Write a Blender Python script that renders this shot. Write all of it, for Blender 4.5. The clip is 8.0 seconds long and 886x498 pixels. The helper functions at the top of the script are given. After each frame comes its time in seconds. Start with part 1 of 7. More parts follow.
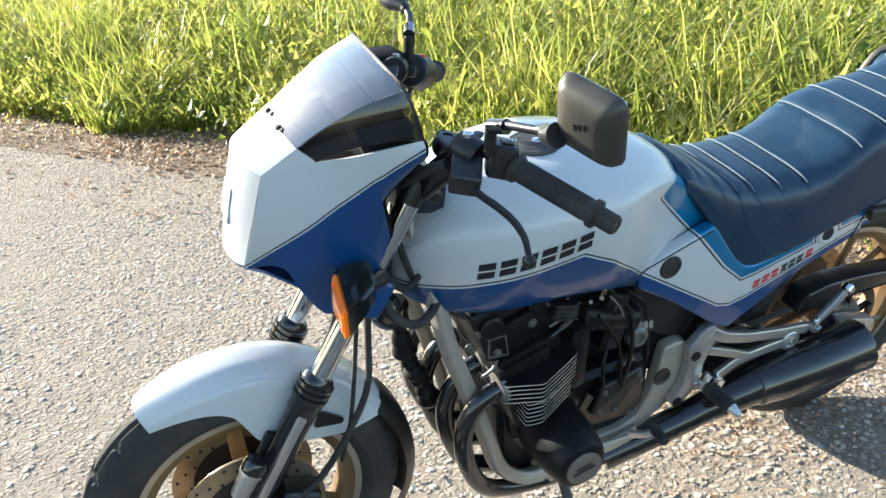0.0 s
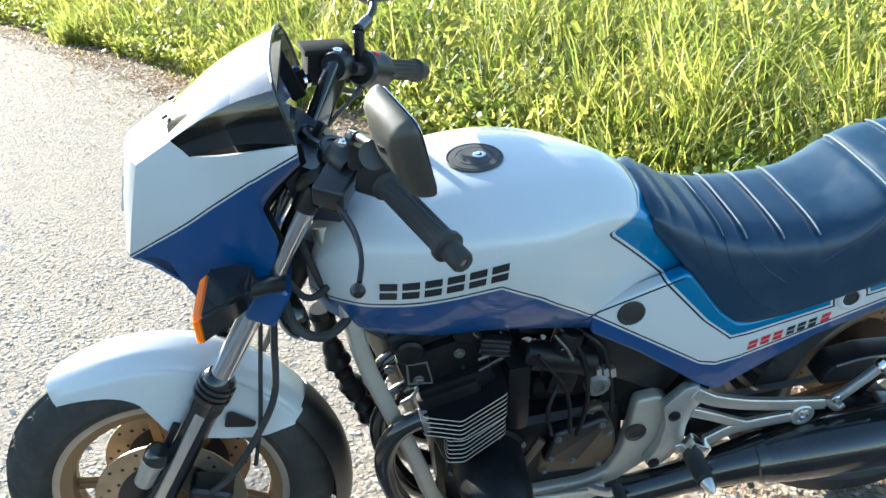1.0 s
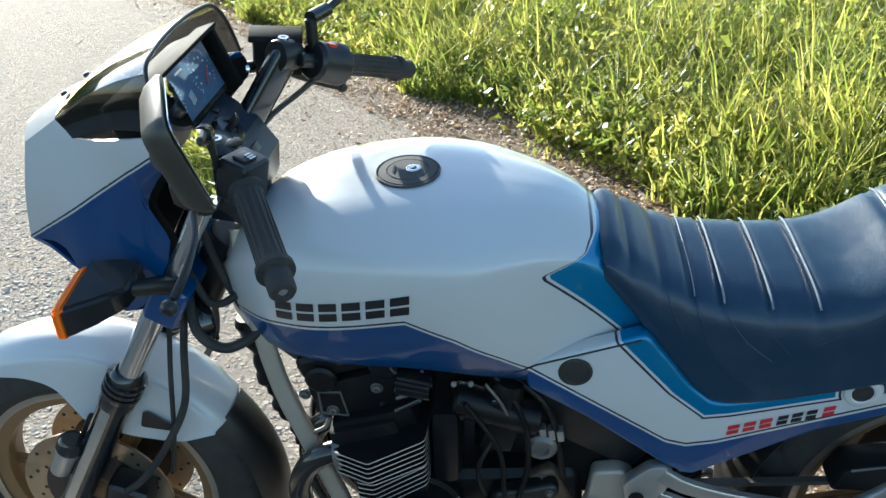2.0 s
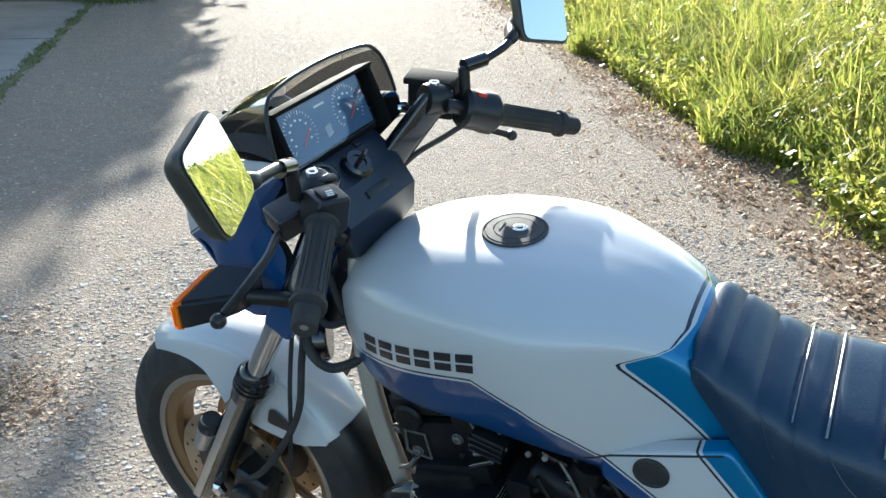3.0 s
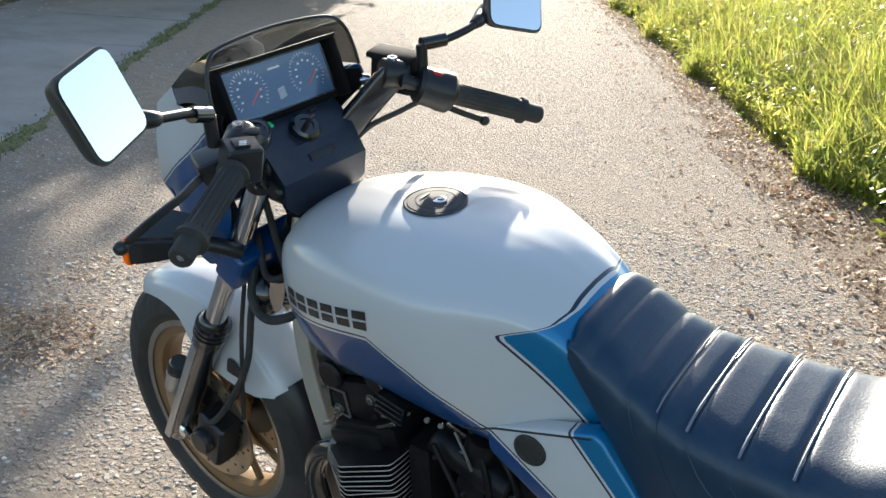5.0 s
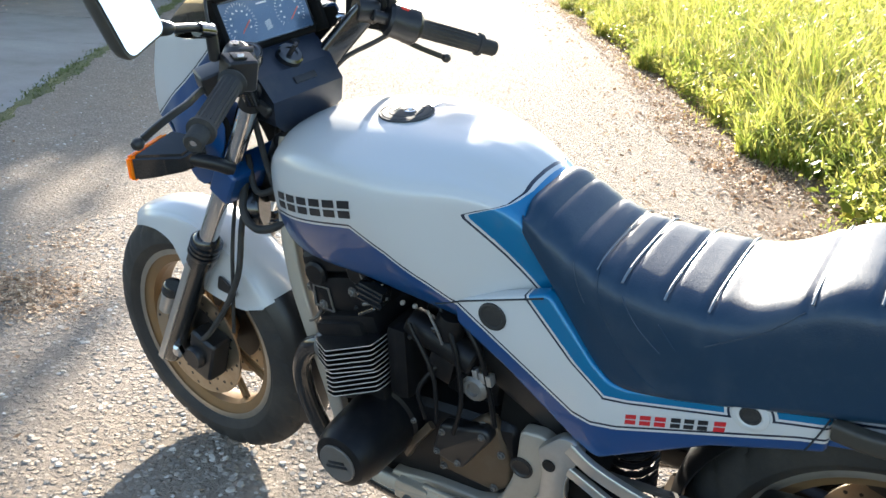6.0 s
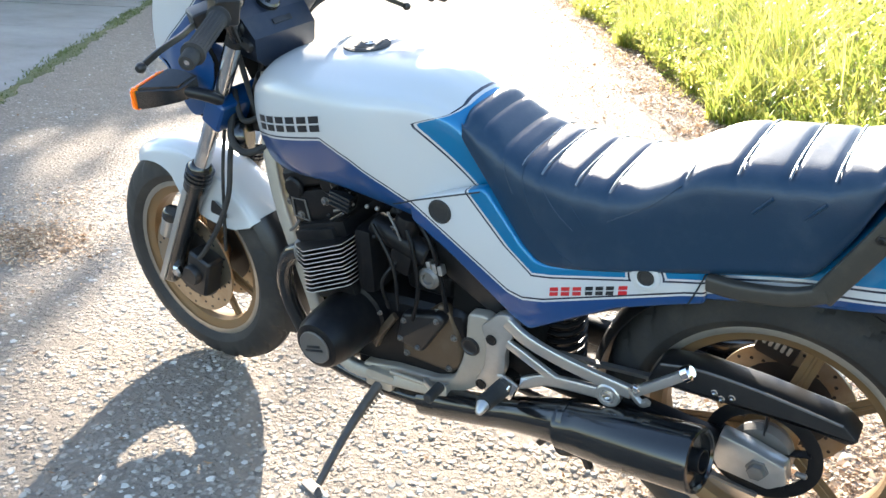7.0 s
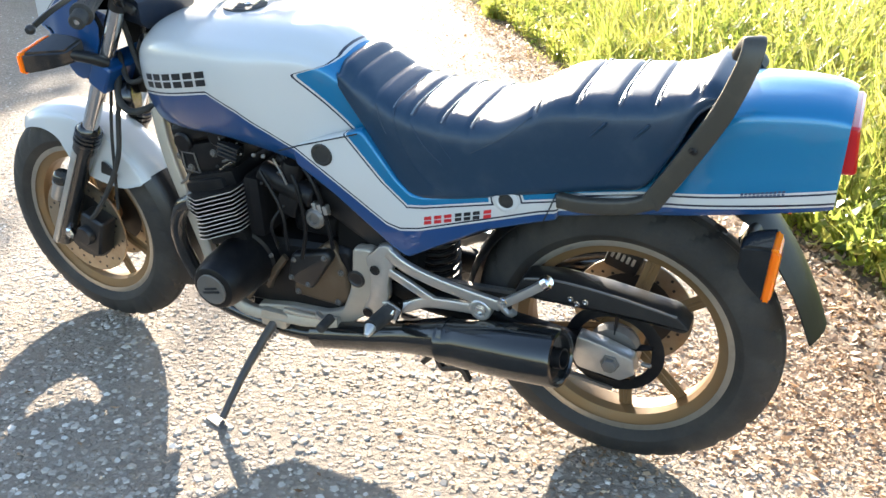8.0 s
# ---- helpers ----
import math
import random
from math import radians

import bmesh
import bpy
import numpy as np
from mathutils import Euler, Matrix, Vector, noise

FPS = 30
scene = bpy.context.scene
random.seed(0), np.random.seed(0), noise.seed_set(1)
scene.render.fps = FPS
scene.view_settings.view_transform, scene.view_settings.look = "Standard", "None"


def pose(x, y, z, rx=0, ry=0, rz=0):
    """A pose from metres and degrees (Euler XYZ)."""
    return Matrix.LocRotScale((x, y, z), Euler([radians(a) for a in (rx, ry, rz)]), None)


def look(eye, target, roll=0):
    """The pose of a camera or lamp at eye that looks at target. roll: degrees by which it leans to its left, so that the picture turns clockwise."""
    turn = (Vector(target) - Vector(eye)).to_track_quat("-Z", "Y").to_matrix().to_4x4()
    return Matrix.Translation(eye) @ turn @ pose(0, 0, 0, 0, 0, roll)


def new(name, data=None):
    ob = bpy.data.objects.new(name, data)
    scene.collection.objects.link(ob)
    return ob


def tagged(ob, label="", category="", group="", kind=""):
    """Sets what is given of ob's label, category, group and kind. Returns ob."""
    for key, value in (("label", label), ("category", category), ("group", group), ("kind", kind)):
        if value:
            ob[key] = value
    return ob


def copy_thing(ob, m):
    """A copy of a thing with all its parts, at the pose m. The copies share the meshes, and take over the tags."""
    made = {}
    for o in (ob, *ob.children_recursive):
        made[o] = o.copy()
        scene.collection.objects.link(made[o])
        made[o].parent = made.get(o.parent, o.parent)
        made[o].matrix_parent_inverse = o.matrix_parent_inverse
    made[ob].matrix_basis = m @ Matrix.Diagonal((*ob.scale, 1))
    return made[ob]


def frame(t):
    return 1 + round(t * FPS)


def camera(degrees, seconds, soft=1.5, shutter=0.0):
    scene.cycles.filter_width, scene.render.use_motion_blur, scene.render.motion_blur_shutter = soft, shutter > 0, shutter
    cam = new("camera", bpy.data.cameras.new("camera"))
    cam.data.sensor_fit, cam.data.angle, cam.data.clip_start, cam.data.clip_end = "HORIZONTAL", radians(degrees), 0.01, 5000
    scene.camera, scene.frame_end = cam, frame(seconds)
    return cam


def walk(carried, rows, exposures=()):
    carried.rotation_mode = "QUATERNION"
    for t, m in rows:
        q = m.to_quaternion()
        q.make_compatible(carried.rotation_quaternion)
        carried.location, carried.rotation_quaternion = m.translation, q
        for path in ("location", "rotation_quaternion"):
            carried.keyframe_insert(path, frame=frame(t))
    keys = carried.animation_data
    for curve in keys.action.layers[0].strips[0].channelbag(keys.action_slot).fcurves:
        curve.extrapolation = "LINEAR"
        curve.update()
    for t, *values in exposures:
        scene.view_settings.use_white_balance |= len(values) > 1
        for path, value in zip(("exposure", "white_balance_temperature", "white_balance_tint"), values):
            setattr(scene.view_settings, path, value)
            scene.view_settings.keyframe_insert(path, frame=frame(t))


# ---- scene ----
cam = camera(51.5, 8.0)
PATH = [
    (0, (-0.897, -1.532, 1.375), (-0.172, 0.16, 0.593), -4.1),
    (0.5, (-0.652, -1.534, 1.343), (-0.139, 0.238, 0.57), -3.9),
    (1, (-0.394, -1.552, 1.345), (-0.122, 0.269, 0.564), -2.9),
    (1.2, (-0.305, -1.532, 1.327), (-0.126, 0.302, 0.549), -2.8),
    (2.3, (0.108, -1.375, 1.3), (-0.188, 0.447, 0.531), 0.3),
    (2.5, (0.173, -1.371, 1.316), (-0.267, 0.429, 0.564), 0.9),
    (3, (0.294, -1.294, 1.331), (-0.515, 0.389, 0.617), 1.4),
    (3.5, (0.382, -1.198, 1.362), (-0.511, 0.451, 0.668), 2.1),
    (4, (0.464, -1.137, 1.352), (-0.535, 0.467, 0.696), 3.1),
    (4.5, (0.538, -1.13, 1.336), (-0.511, 0.42, 0.63), 4.1),
    (4.7, (0.55, -1.148, 1.327), (-0.505, 0.398, 0.621), 4.5),
    (5.8, (0.664, -1.38, 1.222), (-0.312, 0.226, 0.538), 4.6),
    (6, (0.7, -1.415, 1.211), (-0.27, 0.197, 0.533), 4.5),
    (6.5, (0.837, -1.53, 1.192), (-0.172, 0.07, 0.542), 4.1),
    (7, (0.935, -1.635, 1.164), (-0.026, -0.025, 0.468), 3.7),
    (7.4, (0.997, -1.722, 1.157), (0.128, -0.07, 0.438), 3.2),
    (7.5, (1.009, -1.744, 1.157), (0.166, -0.08, 0.435), 3.2),
    (8, (1.045, -1.811, 1.147), (0.311, -0.096, 0.425), 3.3),
]
walk(cam, [(t, look(eye, target, roll)) for t, eye, target, roll in PATH], [(0.0, 2.0, 6200, 5), (0.5, 2.16, 6100, 5), (1.0, 2.17, 5800, 1), (2.5, 1.4, 5850, 3), (3.0, 1.63, 5880, 4), (3.5, 1.6, 5880, 5), (4.0, 1.5, 5980, 7), (4.5, 1.5, 6300, 8), (5.8, 1.95, 6450, 9), (6.5, 2.46, 6450, 10), (7.0, 2.6, 6450, 10), (7.5, 2.55, 6550, 10), (8.0, 2.55, 6650, 10)])

# ---- light ----
SUN_AZ, SUN_EL = (-0.54, 0.842), 18.5
world = bpy.data.worlds.new("daylight")
scene.world = world
world.use_nodes = True
wt = world.node_tree
sky = wt.nodes.new("ShaderNodeTexSky")
sky.sky_type = "NISHITA"
sky.sun_disc = False
sky.sun_elevation = radians(SUN_EL)
sky.sun_rotation = math.atan2(SUN_AZ[0], SUN_AZ[1])
sky.air_density, sky.dust_density = 1.0, 1.0
wt.links.new(sky.outputs[0], wt.nodes["Background"].inputs[0])
wt.nodes["Background"].inputs[1].default_value = 0.11
sun_data = bpy.data.lights.new("sun", "SUN")
sun_data.energy, sun_data.angle, sun_data.color = 5.2, radians(0.6), (1.0, 0.91, 0.78)
sun = new("sun", sun_data)
sun_to = Vector((SUN_AZ[0] * math.cos(radians(SUN_EL)), SUN_AZ[1] * math.cos(radians(SUN_EL)), math.sin(radians(SUN_EL))))
sun.matrix_world = look(sun_to * 30, (0, 0, 0))


# ---- materials ----
def mat(name, base, rough=0.5, metal=0.0, coat=0.0, spec=0.5):
    m = bpy.data.materials.new(name)
    m.use_nodes = True
    b = m.node_tree.nodes["Principled BSDF"]
    b.inputs["Base Color"].default_value = (*base, 1)
    b.inputs["Roughness"].default_value = rough
    b.inputs["Metallic"].default_value = metal
    b.inputs["Coat Weight"].default_value = coat
    b.inputs["Coat Roughness"].default_value = 0.04
    b.inputs["Specular IOR Level"].default_value = spec
    return m


def node(m, kind, **inputs):
    n = m.node_tree.nodes.new(kind)
    for key, value in inputs.items():
        n.inputs[key.replace("_", " ")].default_value = value
    return n


def link(m, a, b):
    m.node_tree.links.new(a, b)


def bsdf(m):
    return m.node_tree.nodes["Principled BSDF"]


def math_node(m, op, a, b=None, c=None):
    n = m.node_tree.nodes.new("ShaderNodeMath")
    n.operation = op
    for i, v in enumerate((a, b, c)):
        if v is None:
            continue
        if isinstance(v, (int, float)):
            n.inputs[i].default_value = v
        else:
            link(m, v, n.inputs[i])
    return n.outputs[0]


def coords(m, kind="Object"):
    return m.node_tree.nodes.new("ShaderNodeTexCoord").outputs[kind]


def mix(m, fac, a, b):
    n = m.node_tree.nodes.new("ShaderNodeMix")
    n.data_type = "RGBA"
    for i, v in ((0, fac), (6, a), (7, b)):
        if isinstance(v, tuple):
            n.inputs[i].default_value = (*v, 1) if len(v) == 3 else v
        elif isinstance(v, (int, float)):
            n.inputs[i].default_value = v
        else:
            link(m, v, n.inputs[i])
    return n.outputs[2]


def ramp(m, fac, stops):
    n = m.node_tree.nodes.new("ShaderNodeValToRGB")
    e = n.color_ramp.elements
    while len(e) < len(stops):
        e.new(0.5)
    for el, (p, c) in zip(e, stops):
        el.position = p
        el.color = (*c, 1) if isinstance(c, tuple) else (c, c, c, 1)
    link(m, fac, n.inputs[0])
    return n.outputs[0]


def noise_tex(m, scale, detail=4, rough=0.55, kind="Object", vec=None):
    n = node(m, "ShaderNodeTexNoise", Scale=scale, Detail=detail, Roughness=rough)
    link(m, vec or coords(m, kind), n.inputs["Vector"])
    return n.outputs["Fac"]


def bump(m, height, strength=0.3, distance=0.002):
    n = node(m, "ShaderNodeBump", Strength=strength, Distance=distance)
    link(m, height, n.inputs["Height"])
    link(m, n.outputs[0], bsdf(m).inputs["Normal"])
    return n


def weathered(name, base, rough, metal=0.0, coat=0.0, dirt=(0.18, 0.15, 0.11), amount=0.35, scale=14, grain=0.15):
    """A plain finish with dust, smears and fine grain."""
    m = mat(name, base, rough, metal, coat)
    big = noise_tex(m, scale, 6, 0.65)
    fine = noise_tex(m, scale * 22, 3, 0.6)
    mask = ramp(m, big, [(0.48, 0.0), (0.8, amount)])
    link(m, mix(m, mask, base, dirt), bsdf(m).inputs["Base Color"])
    r = math_node(m, "MULTIPLY_ADD", fine, 0.18, rough - 0.09)
    r = math_node(m, "MULTIPLY_ADD", mask, 0.35, r)
    link(m, r, bsdf(m).inputs["Roughness"])
    if grain:
        bump(m, fine, grain, 0.0006)
    return m


def float_curve(m, value, lo, hi, out_lo, out_hi, points):
    """A piecewise linear function of value, from (position, value) pairs."""
    t = math_node(m, "DIVIDE", math_node(m, "SUBTRACT", value, lo), hi - lo)
    n = m.node_tree.nodes.new("ShaderNodeFloatCurve")
    c = n.mapping.curves[0]
    pts = [((a - lo) / (hi - lo), (b - out_lo) / (out_hi - out_lo)) for a, b in points]
    while len(c.points) < len(pts):
        c.points.new(0.5, 0.5)
    for p, (a, b) in zip(c.points, pts):
        p.location = (a, b)
        p.handle_type = "VECTOR"
    n.mapping.update()
    link(m, t, n.inputs["Value"])
    return math_node(m, "MULTIPLY_ADD", n.outputs[0], out_hi - out_lo, out_lo)


WHITE, BLUE, NAVY, LINE = (0.50, 0.51, 0.515), (0.0004, 0.158, 0.34), (0.0008, 0.043, 0.155), (0.006, 0.012, 0.03)


def gloss_paint(name, colour_of):
    m = mat(name, WHITE, 0.36, 0.0, 0.65, 0.4)
    bsdf(m).inputs["Coat Roughness"].default_value = 0.03
    out, metal = colour_of(m)
    link(m, math_node(m, "MULTIPLY", metal, 0.35), bsdf(m).inputs["Metallic"])
    dust = ramp(m, noise_tex(m, 9, 6, 0.7), [(0.54, 0.0), (0.9, 0.04)])
    link(m, mix(m, dust, out, (0.35, 0.32, 0.27)), bsdf(m).inputs["Base Color"])
    fine = noise_tex(m, 160, 2)
    link(m, math_node(m, "MULTIPLY_ADD", fine, 0.06, 0.33), bsdf(m).inputs["Roughness"])
    return m


def band(m, d, lo, hi):
    """1 where lo < d < hi."""
    return math_node(m, "MULTIPLY", math_node(m, "GREATER_THAN", d, lo), math_node(m, "LESS_THAN", d, hi))


def body_colours(m):
    sep = m.node_tree.nodes.new("ShaderNodeSeparateXYZ")
    link(m, coords(m), sep.inputs[0])
    x, z = sep.outputs[0], sep.outputs[2]
    low = float_curve(m, x, -0.5, 1.1, 0.4, 1.0, [(-0.5, 0.715), (-0.38, 0.735), (-0.30, 0.757), (-0.125, 0.795), (-0.06, 0.763), (0.0, 0.717), (0.032, 0.688), (0.245, 0.548), (0.275, 0.541), (0.316, 0.549), (0.569, 0.640), (0.80, 0.700), (1.1, 0.745)])
    dl = math_node(m, "SUBTRACT", z, low)
    ux = float_curve(m, z, 0.5, 1.0, 0.0, 0.5, [(0.5, 0.34), (0.60, 0.30), (0.645, 0.247), (0.735, 0.168), (0.838, 0.066), (0.845, 0.063), (0.853, 0.090), (0.859, 0.120), (0.866, 0.130), (1.0, 0.132)])
    uz = float_curve(m, x, -0.5, 1.1, 0.0, 1.0, [(-0.5, 0.0), (0.27, 0.0), (0.285, 0.603), (0.33, 0.610), (0.556, 0.668), (0.80, 0.726), (1.1, 0.775)])
    du = math_node(m, "MINIMUM", math_node(m, "MULTIPLY", math_node(m, "SUBTRACT", x, ux), 0.74), math_node(m, "SUBTRACT", z, uz))
    ring = math_node(m, "POWER", math_node(m, "ADD", math_node(m, "POWER", math_node(m, "SUBTRACT", x, 0.504), 2.0), math_node(m, "POWER", math_node(m, "SUBTRACT", z, 0.656), 2.0)), 0.5)
    du = math_node(m, "MINIMUM", du, math_node(m, "SUBTRACT", ring, 0.036))
    white = math_node(m, "MULTIPLY", math_node(m, "GREATER_THAN", dl, 0.0), math_node(m, "LESS_THAN", du, 0.0))
    line = math_node(m, "MULTIPLY", white, math_node(m, "MAXIMUM", band(m, dl, 0.004, 0.0075), band(m, du, -0.0075, -0.004)))
    upper = math_node(m, "GREATER_THAN", dl, 0.0)
    return mix(m, line, mix(m, white, mix(m, upper, NAVY, BLUE), WHITE), LINE), math_node(m, "MULTIPLY", upper, math_node(m, "SUBTRACT", 1.0, white))


def fairing_colours(m):
    sep = m.node_tree.nodes.new("ShaderNodeSeparateXYZ")
    link(m, coords(m), sep.inputs[0])
    x, z = sep.outputs[0], sep.outputs[2]
    d = math_node(m, "SUBTRACT", z, math_node(m, "MULTIPLY_ADD", x, 0.72, 1.326))
    white = math_node(m, "GREATER_THAN", d, 0.0)
    line = math_node(m, "MULTIPLY", white, band(m, d, 0.003, 0.006))
    return mix(m, line, mix(m, white, NAVY, WHITE), LINE), math_node(m, "ADD", 0.0, 0.0)


PAINT = gloss_paint("two tone paint", body_colours)
PAINT_FAIRING = gloss_paint("fairing paint", fairing_colours)
PAINT_WHITE = gloss_paint("white paint", lambda m: (mix(m, 0.0, WHITE, WHITE), math_node(m, "ADD", 0.0, 0.0)))
PAINT_NAVY = gloss_paint("navy paint", lambda m: (mix(m, 0.0, NAVY, NAVY), math_node(m, "ADD", 0.0, 0.0)))
BLACK_PLASTIC = weathered("black plastic", (0.008, 0.008, 0.009), 0.40, amount=0.06, scale=20)
BLACK_GLOSS = weathered("black enamel", (0.008, 0.009, 0.010), 0.16, coat=0.5, amount=0.12)
ENGINE_BLACK = weathered("engine black", (0.006, 0.006, 0.007), 0.38, amount=0.06, scale=25, grain=0.3)
bsdf(ENGINE_BLACK).inputs["Specular IOR Level"].default_value = 0.22
ENGINE_GREY = weathered("engine castings", (0.16, 0.15, 0.14), 0.45, 0.5, amount=0.5, scale=25, grain=0.3)
BRONZE = weathered("bronze engine cover", (0.10, 0.07, 0.045), 0.42, 0.4, amount=0.4, scale=18)
RUBBER = weathered("rubber", (0.018, 0.018, 0.018), 0.75, dirt=(0.14, 0.12, 0.10), amount=0.35, scale=16, grain=0.4)
ALLOY = weathered("cast alloy", (0.52, 0.51, 0.49), 0.36, 0.85, amount=0.35, scale=16, grain=0.2)
FRAME_SILVER = weathered("silver frame paint", (0.37, 0.335, 0.285), 0.42, 0.4, amount=0.3, scale=14)
CHROME = weathered("chrome", (0.72, 0.72, 0.72), 0.10, 1.0, amount=0.10, scale=30, grain=0)
GOLD = weathered("gold wheel paint", (0.195, 0.120, 0.055), 0.42, 0.4, amount=0.35, scale=18)
DISC_STEEL = weathered("brake disc steel", (0.36, 0.30, 0.22), 0.32, 0.85, dirt=(0.20, 0.11, 0.05), amount=0.5, scale=20)
VINYL = weathered("seat vinyl", (0.007, 0.029, 0.060), 0.34, dirt=(0.05, 0.075, 0.10), amount=0.45, scale=16, grain=0.6)
PIPING = mat("seat piping", (0.15, 0.185, 0.22), 0.35)
ORANGE = mat("orange lens", (0.95, 0.20, 0.003), 0.14, coat=0.5)
bsdf(ORANGE).inputs["Subsurface Weight"].default_value = 0.6
bsdf(ORANGE).inputs["Subsurface Radius"].default_value = (0.03, 0.012, 0.002)
RED_LENS = mat("red lens", (0.45, 0.01, 0.012), 0.12, coat=0.5)
RED = mat("red switch", (0.55, 0.02, 0.015), 0.4)
MIRROR = mat("mirror glass", (0.92, 0.94, 0.95), 0.01, 1.0)
BLACK_INK = mat("black lettering", (0.012, 0.013, 0.016), 0.35)
RED_INK = mat("red lettering", (0.50, 0.02, 0.025), 0.35)
WHITE_INK = mat("white marks", (0.75, 0.75, 0.75), 0.5)


# ---- building ----
LEAN_ANGLE = 11.3
RAKE = 28.6
AXIS = Vector((math.sin(radians(RAKE)), 0, math.cos(radians(RAKE))))
HEAD = Vector((-0.305, 0, 1.0))
STEER = Matrix.Translation(HEAD) @ Matrix.Rotation(radians(-3.5), 4, AXIS) @ Matrix.Translation(-HEAD)


def part(name, bm, material, parent, label="", steer=False, smooth=True, angle=35):
    """Links a bmesh as one mesh object under a thing or a part."""
    me = bpy.data.meshes.new(name)
    if steer:
        bm.transform(STEER)
    bmesh.ops.recalc_face_normals(bm, faces=bm.faces)
    if smooth:
        for f in bm.faces:
            f.smooth = True
        for e in bm.edges:
            if len(e.link_faces) == 2 and e.calc_face_angle(0) > radians(angle):
                e.smooth = False
    bm.to_mesh(me)
    bm.free()
    for m in material if isinstance(material, (list, tuple)) else [material]:
        me.materials.append(m)
    ob = new(name, me)
    if parent:
        ob.parent = parent
    if label:
        ob["label"] = label
    return ob


def box(size, at=(0, 0, 0), rot=(0, 0, 0), bevel=0.004, segs=2, bm=None):
    made = bm is None
    tmp = bmesh.new()
    bmesh.ops.create_cube(tmp, size=1, matrix=Matrix.Diagonal((*size, 1)))
    if bevel:
        bmesh.ops.bevel(tmp, geom=tmp.edges[:], offset=bevel, segments=segs, affect="EDGES", profile=0.6)
    tmp.transform(pose(*at, *rot))
    return tmp if made else join(bm, tmp)


def join(bm, other):
    me = bpy.data.meshes.new("tmp")
    other.to_mesh(me)
    other.free()
    bm.from_mesh(me)
    bpy.data.meshes.remove(me)
    return bm


def along(a, b):
    """The pose at a whose z axis points to b."""
    a, b = Vector(a), Vector(b)
    q = (b - a).to_track_quat("Z", "Y")
    return Matrix.Translation(a) @ q.to_matrix().to_4x4()


def lathe(profile, a, b, segs=32, bm=None):
    """Turns (radius, distance) pairs round the line from a towards b."""
    tmp = bmesh.new()
    m = along(a, b)
    rings = []
    for r, d in profile:
        if r < 1e-6:
            rings.append([tmp.verts.new(m @ Vector((0, 0, d)))])
        else:
            rings.append([tmp.verts.new(m @ Vector((r * math.cos(2 * math.pi * i / segs), r * math.sin(2 * math.pi * i / segs), d))) for i in range(segs)])
    for p, q in zip(rings, rings[1:]):
        for i in range(segs):
            j = (i + 1) % segs
            if len(p) == 1 and len(q) > 1:
                tmp.faces.new((p[0], q[j], q[i]))
            elif len(q) == 1 and len(p) > 1:
                tmp.faces.new((p[i], p[j], q[0]))
            elif len(p) > 1:
                tmp.faces.new((p[i], p[j], q[j], q[i]))
    return tmp if bm is None else join(bm, tmp)


def rod(a, b, r, bevel=0.002, segs=20, r2=None, bm=None):
    n = (Vector(b) - Vector(a)).length
    r2 = r if r2 is None else r2
    e = min(bevel, r * 0.5, n * 0.4)
    return lathe([(0, 0), (r - e, 0), (r, e), (r2, n - e), (r2 - e, n), (0, n)], a, b, segs, bm)


def smooth_path(pts, n):
    """Points on a Catmull-Rom curve through pts, n to a stretch."""
    p = [Vector(v) for v in pts]
    p = [p[0] * 2 - p[1]] + p + [p[-1] * 2 - p[-2]]
    out = []
    for i in range(1, len(p) - 2):
        for k in range(n):
            t = k / n
            out.append(0.5 * (2 * p[i] + (p[i + 1] - p[i - 1]) * t + (2 * p[i - 1] - 5 * p[i] + 4 * p[i + 1] - p[i + 2]) * t * t + (3 * p[i] - p[i - 1] - 3 * p[i + 1] + p[i + 2]) * t ** 3))
    return out + [p[-2]]


def tube(pts, r, n=6, segs=12, section=None, bm=None):
    """A pipe along a smooth path; section: (width, height) gives a rounded bar. r may be a function of 0..1."""
    path = smooth_path(pts, n) if n > 1 else [Vector(v) for v in pts]
    tmp = bmesh.new()
    rings = []
    up = Vector((0, 0, 1))
    first = (path[1] - path[0]).normalized()
    side = first.cross(up)
    side = side.normalized() if side.length > 0.05 else Vector((0, 1, 0))
    for i, c in enumerate(path):
        d = (path[min(i + 1, len(path) - 1)] - path[max(i - 1, 0)]).normalized()
        side = (side - d * side.dot(d)).normalized()
        nor = d.cross(side)
        rad = r(i / (len(path) - 1)) if callable(r) else r
        ring = []
        for k in range(segs):
            a = 2 * math.pi * (k + 0.5) / segs
            ca, sa = math.cos(a), math.sin(a)
            if section:
                e = 0.4
                ca, sa = math.copysign(abs(ca) ** e, ca) * section[0] / 2, math.copysign(abs(sa) ** e, sa) * section[1] / 2
                ring.append(tmp.verts.new(c + side * ca + nor * sa))
            else:
                ring.append(tmp.verts.new(c + (side * ca + nor * sa) * rad))
        rings.append(ring)
    skin(tmp, rings)
    return tmp if bm is None else join(bm, tmp)


def skin(bm, rings, closed=True, caps=True):
    n = len(rings[0])
    for p, q in zip(rings, rings[1:]):
        for i in range(n if closed else n - 1):
            j = (i + 1) % n
            bm.faces.new((p[i], p[j], q[j], q[i]))
    if caps:
        bm.faces.new(rings[0][::-1])
        bm.faces.new(rings[-1])


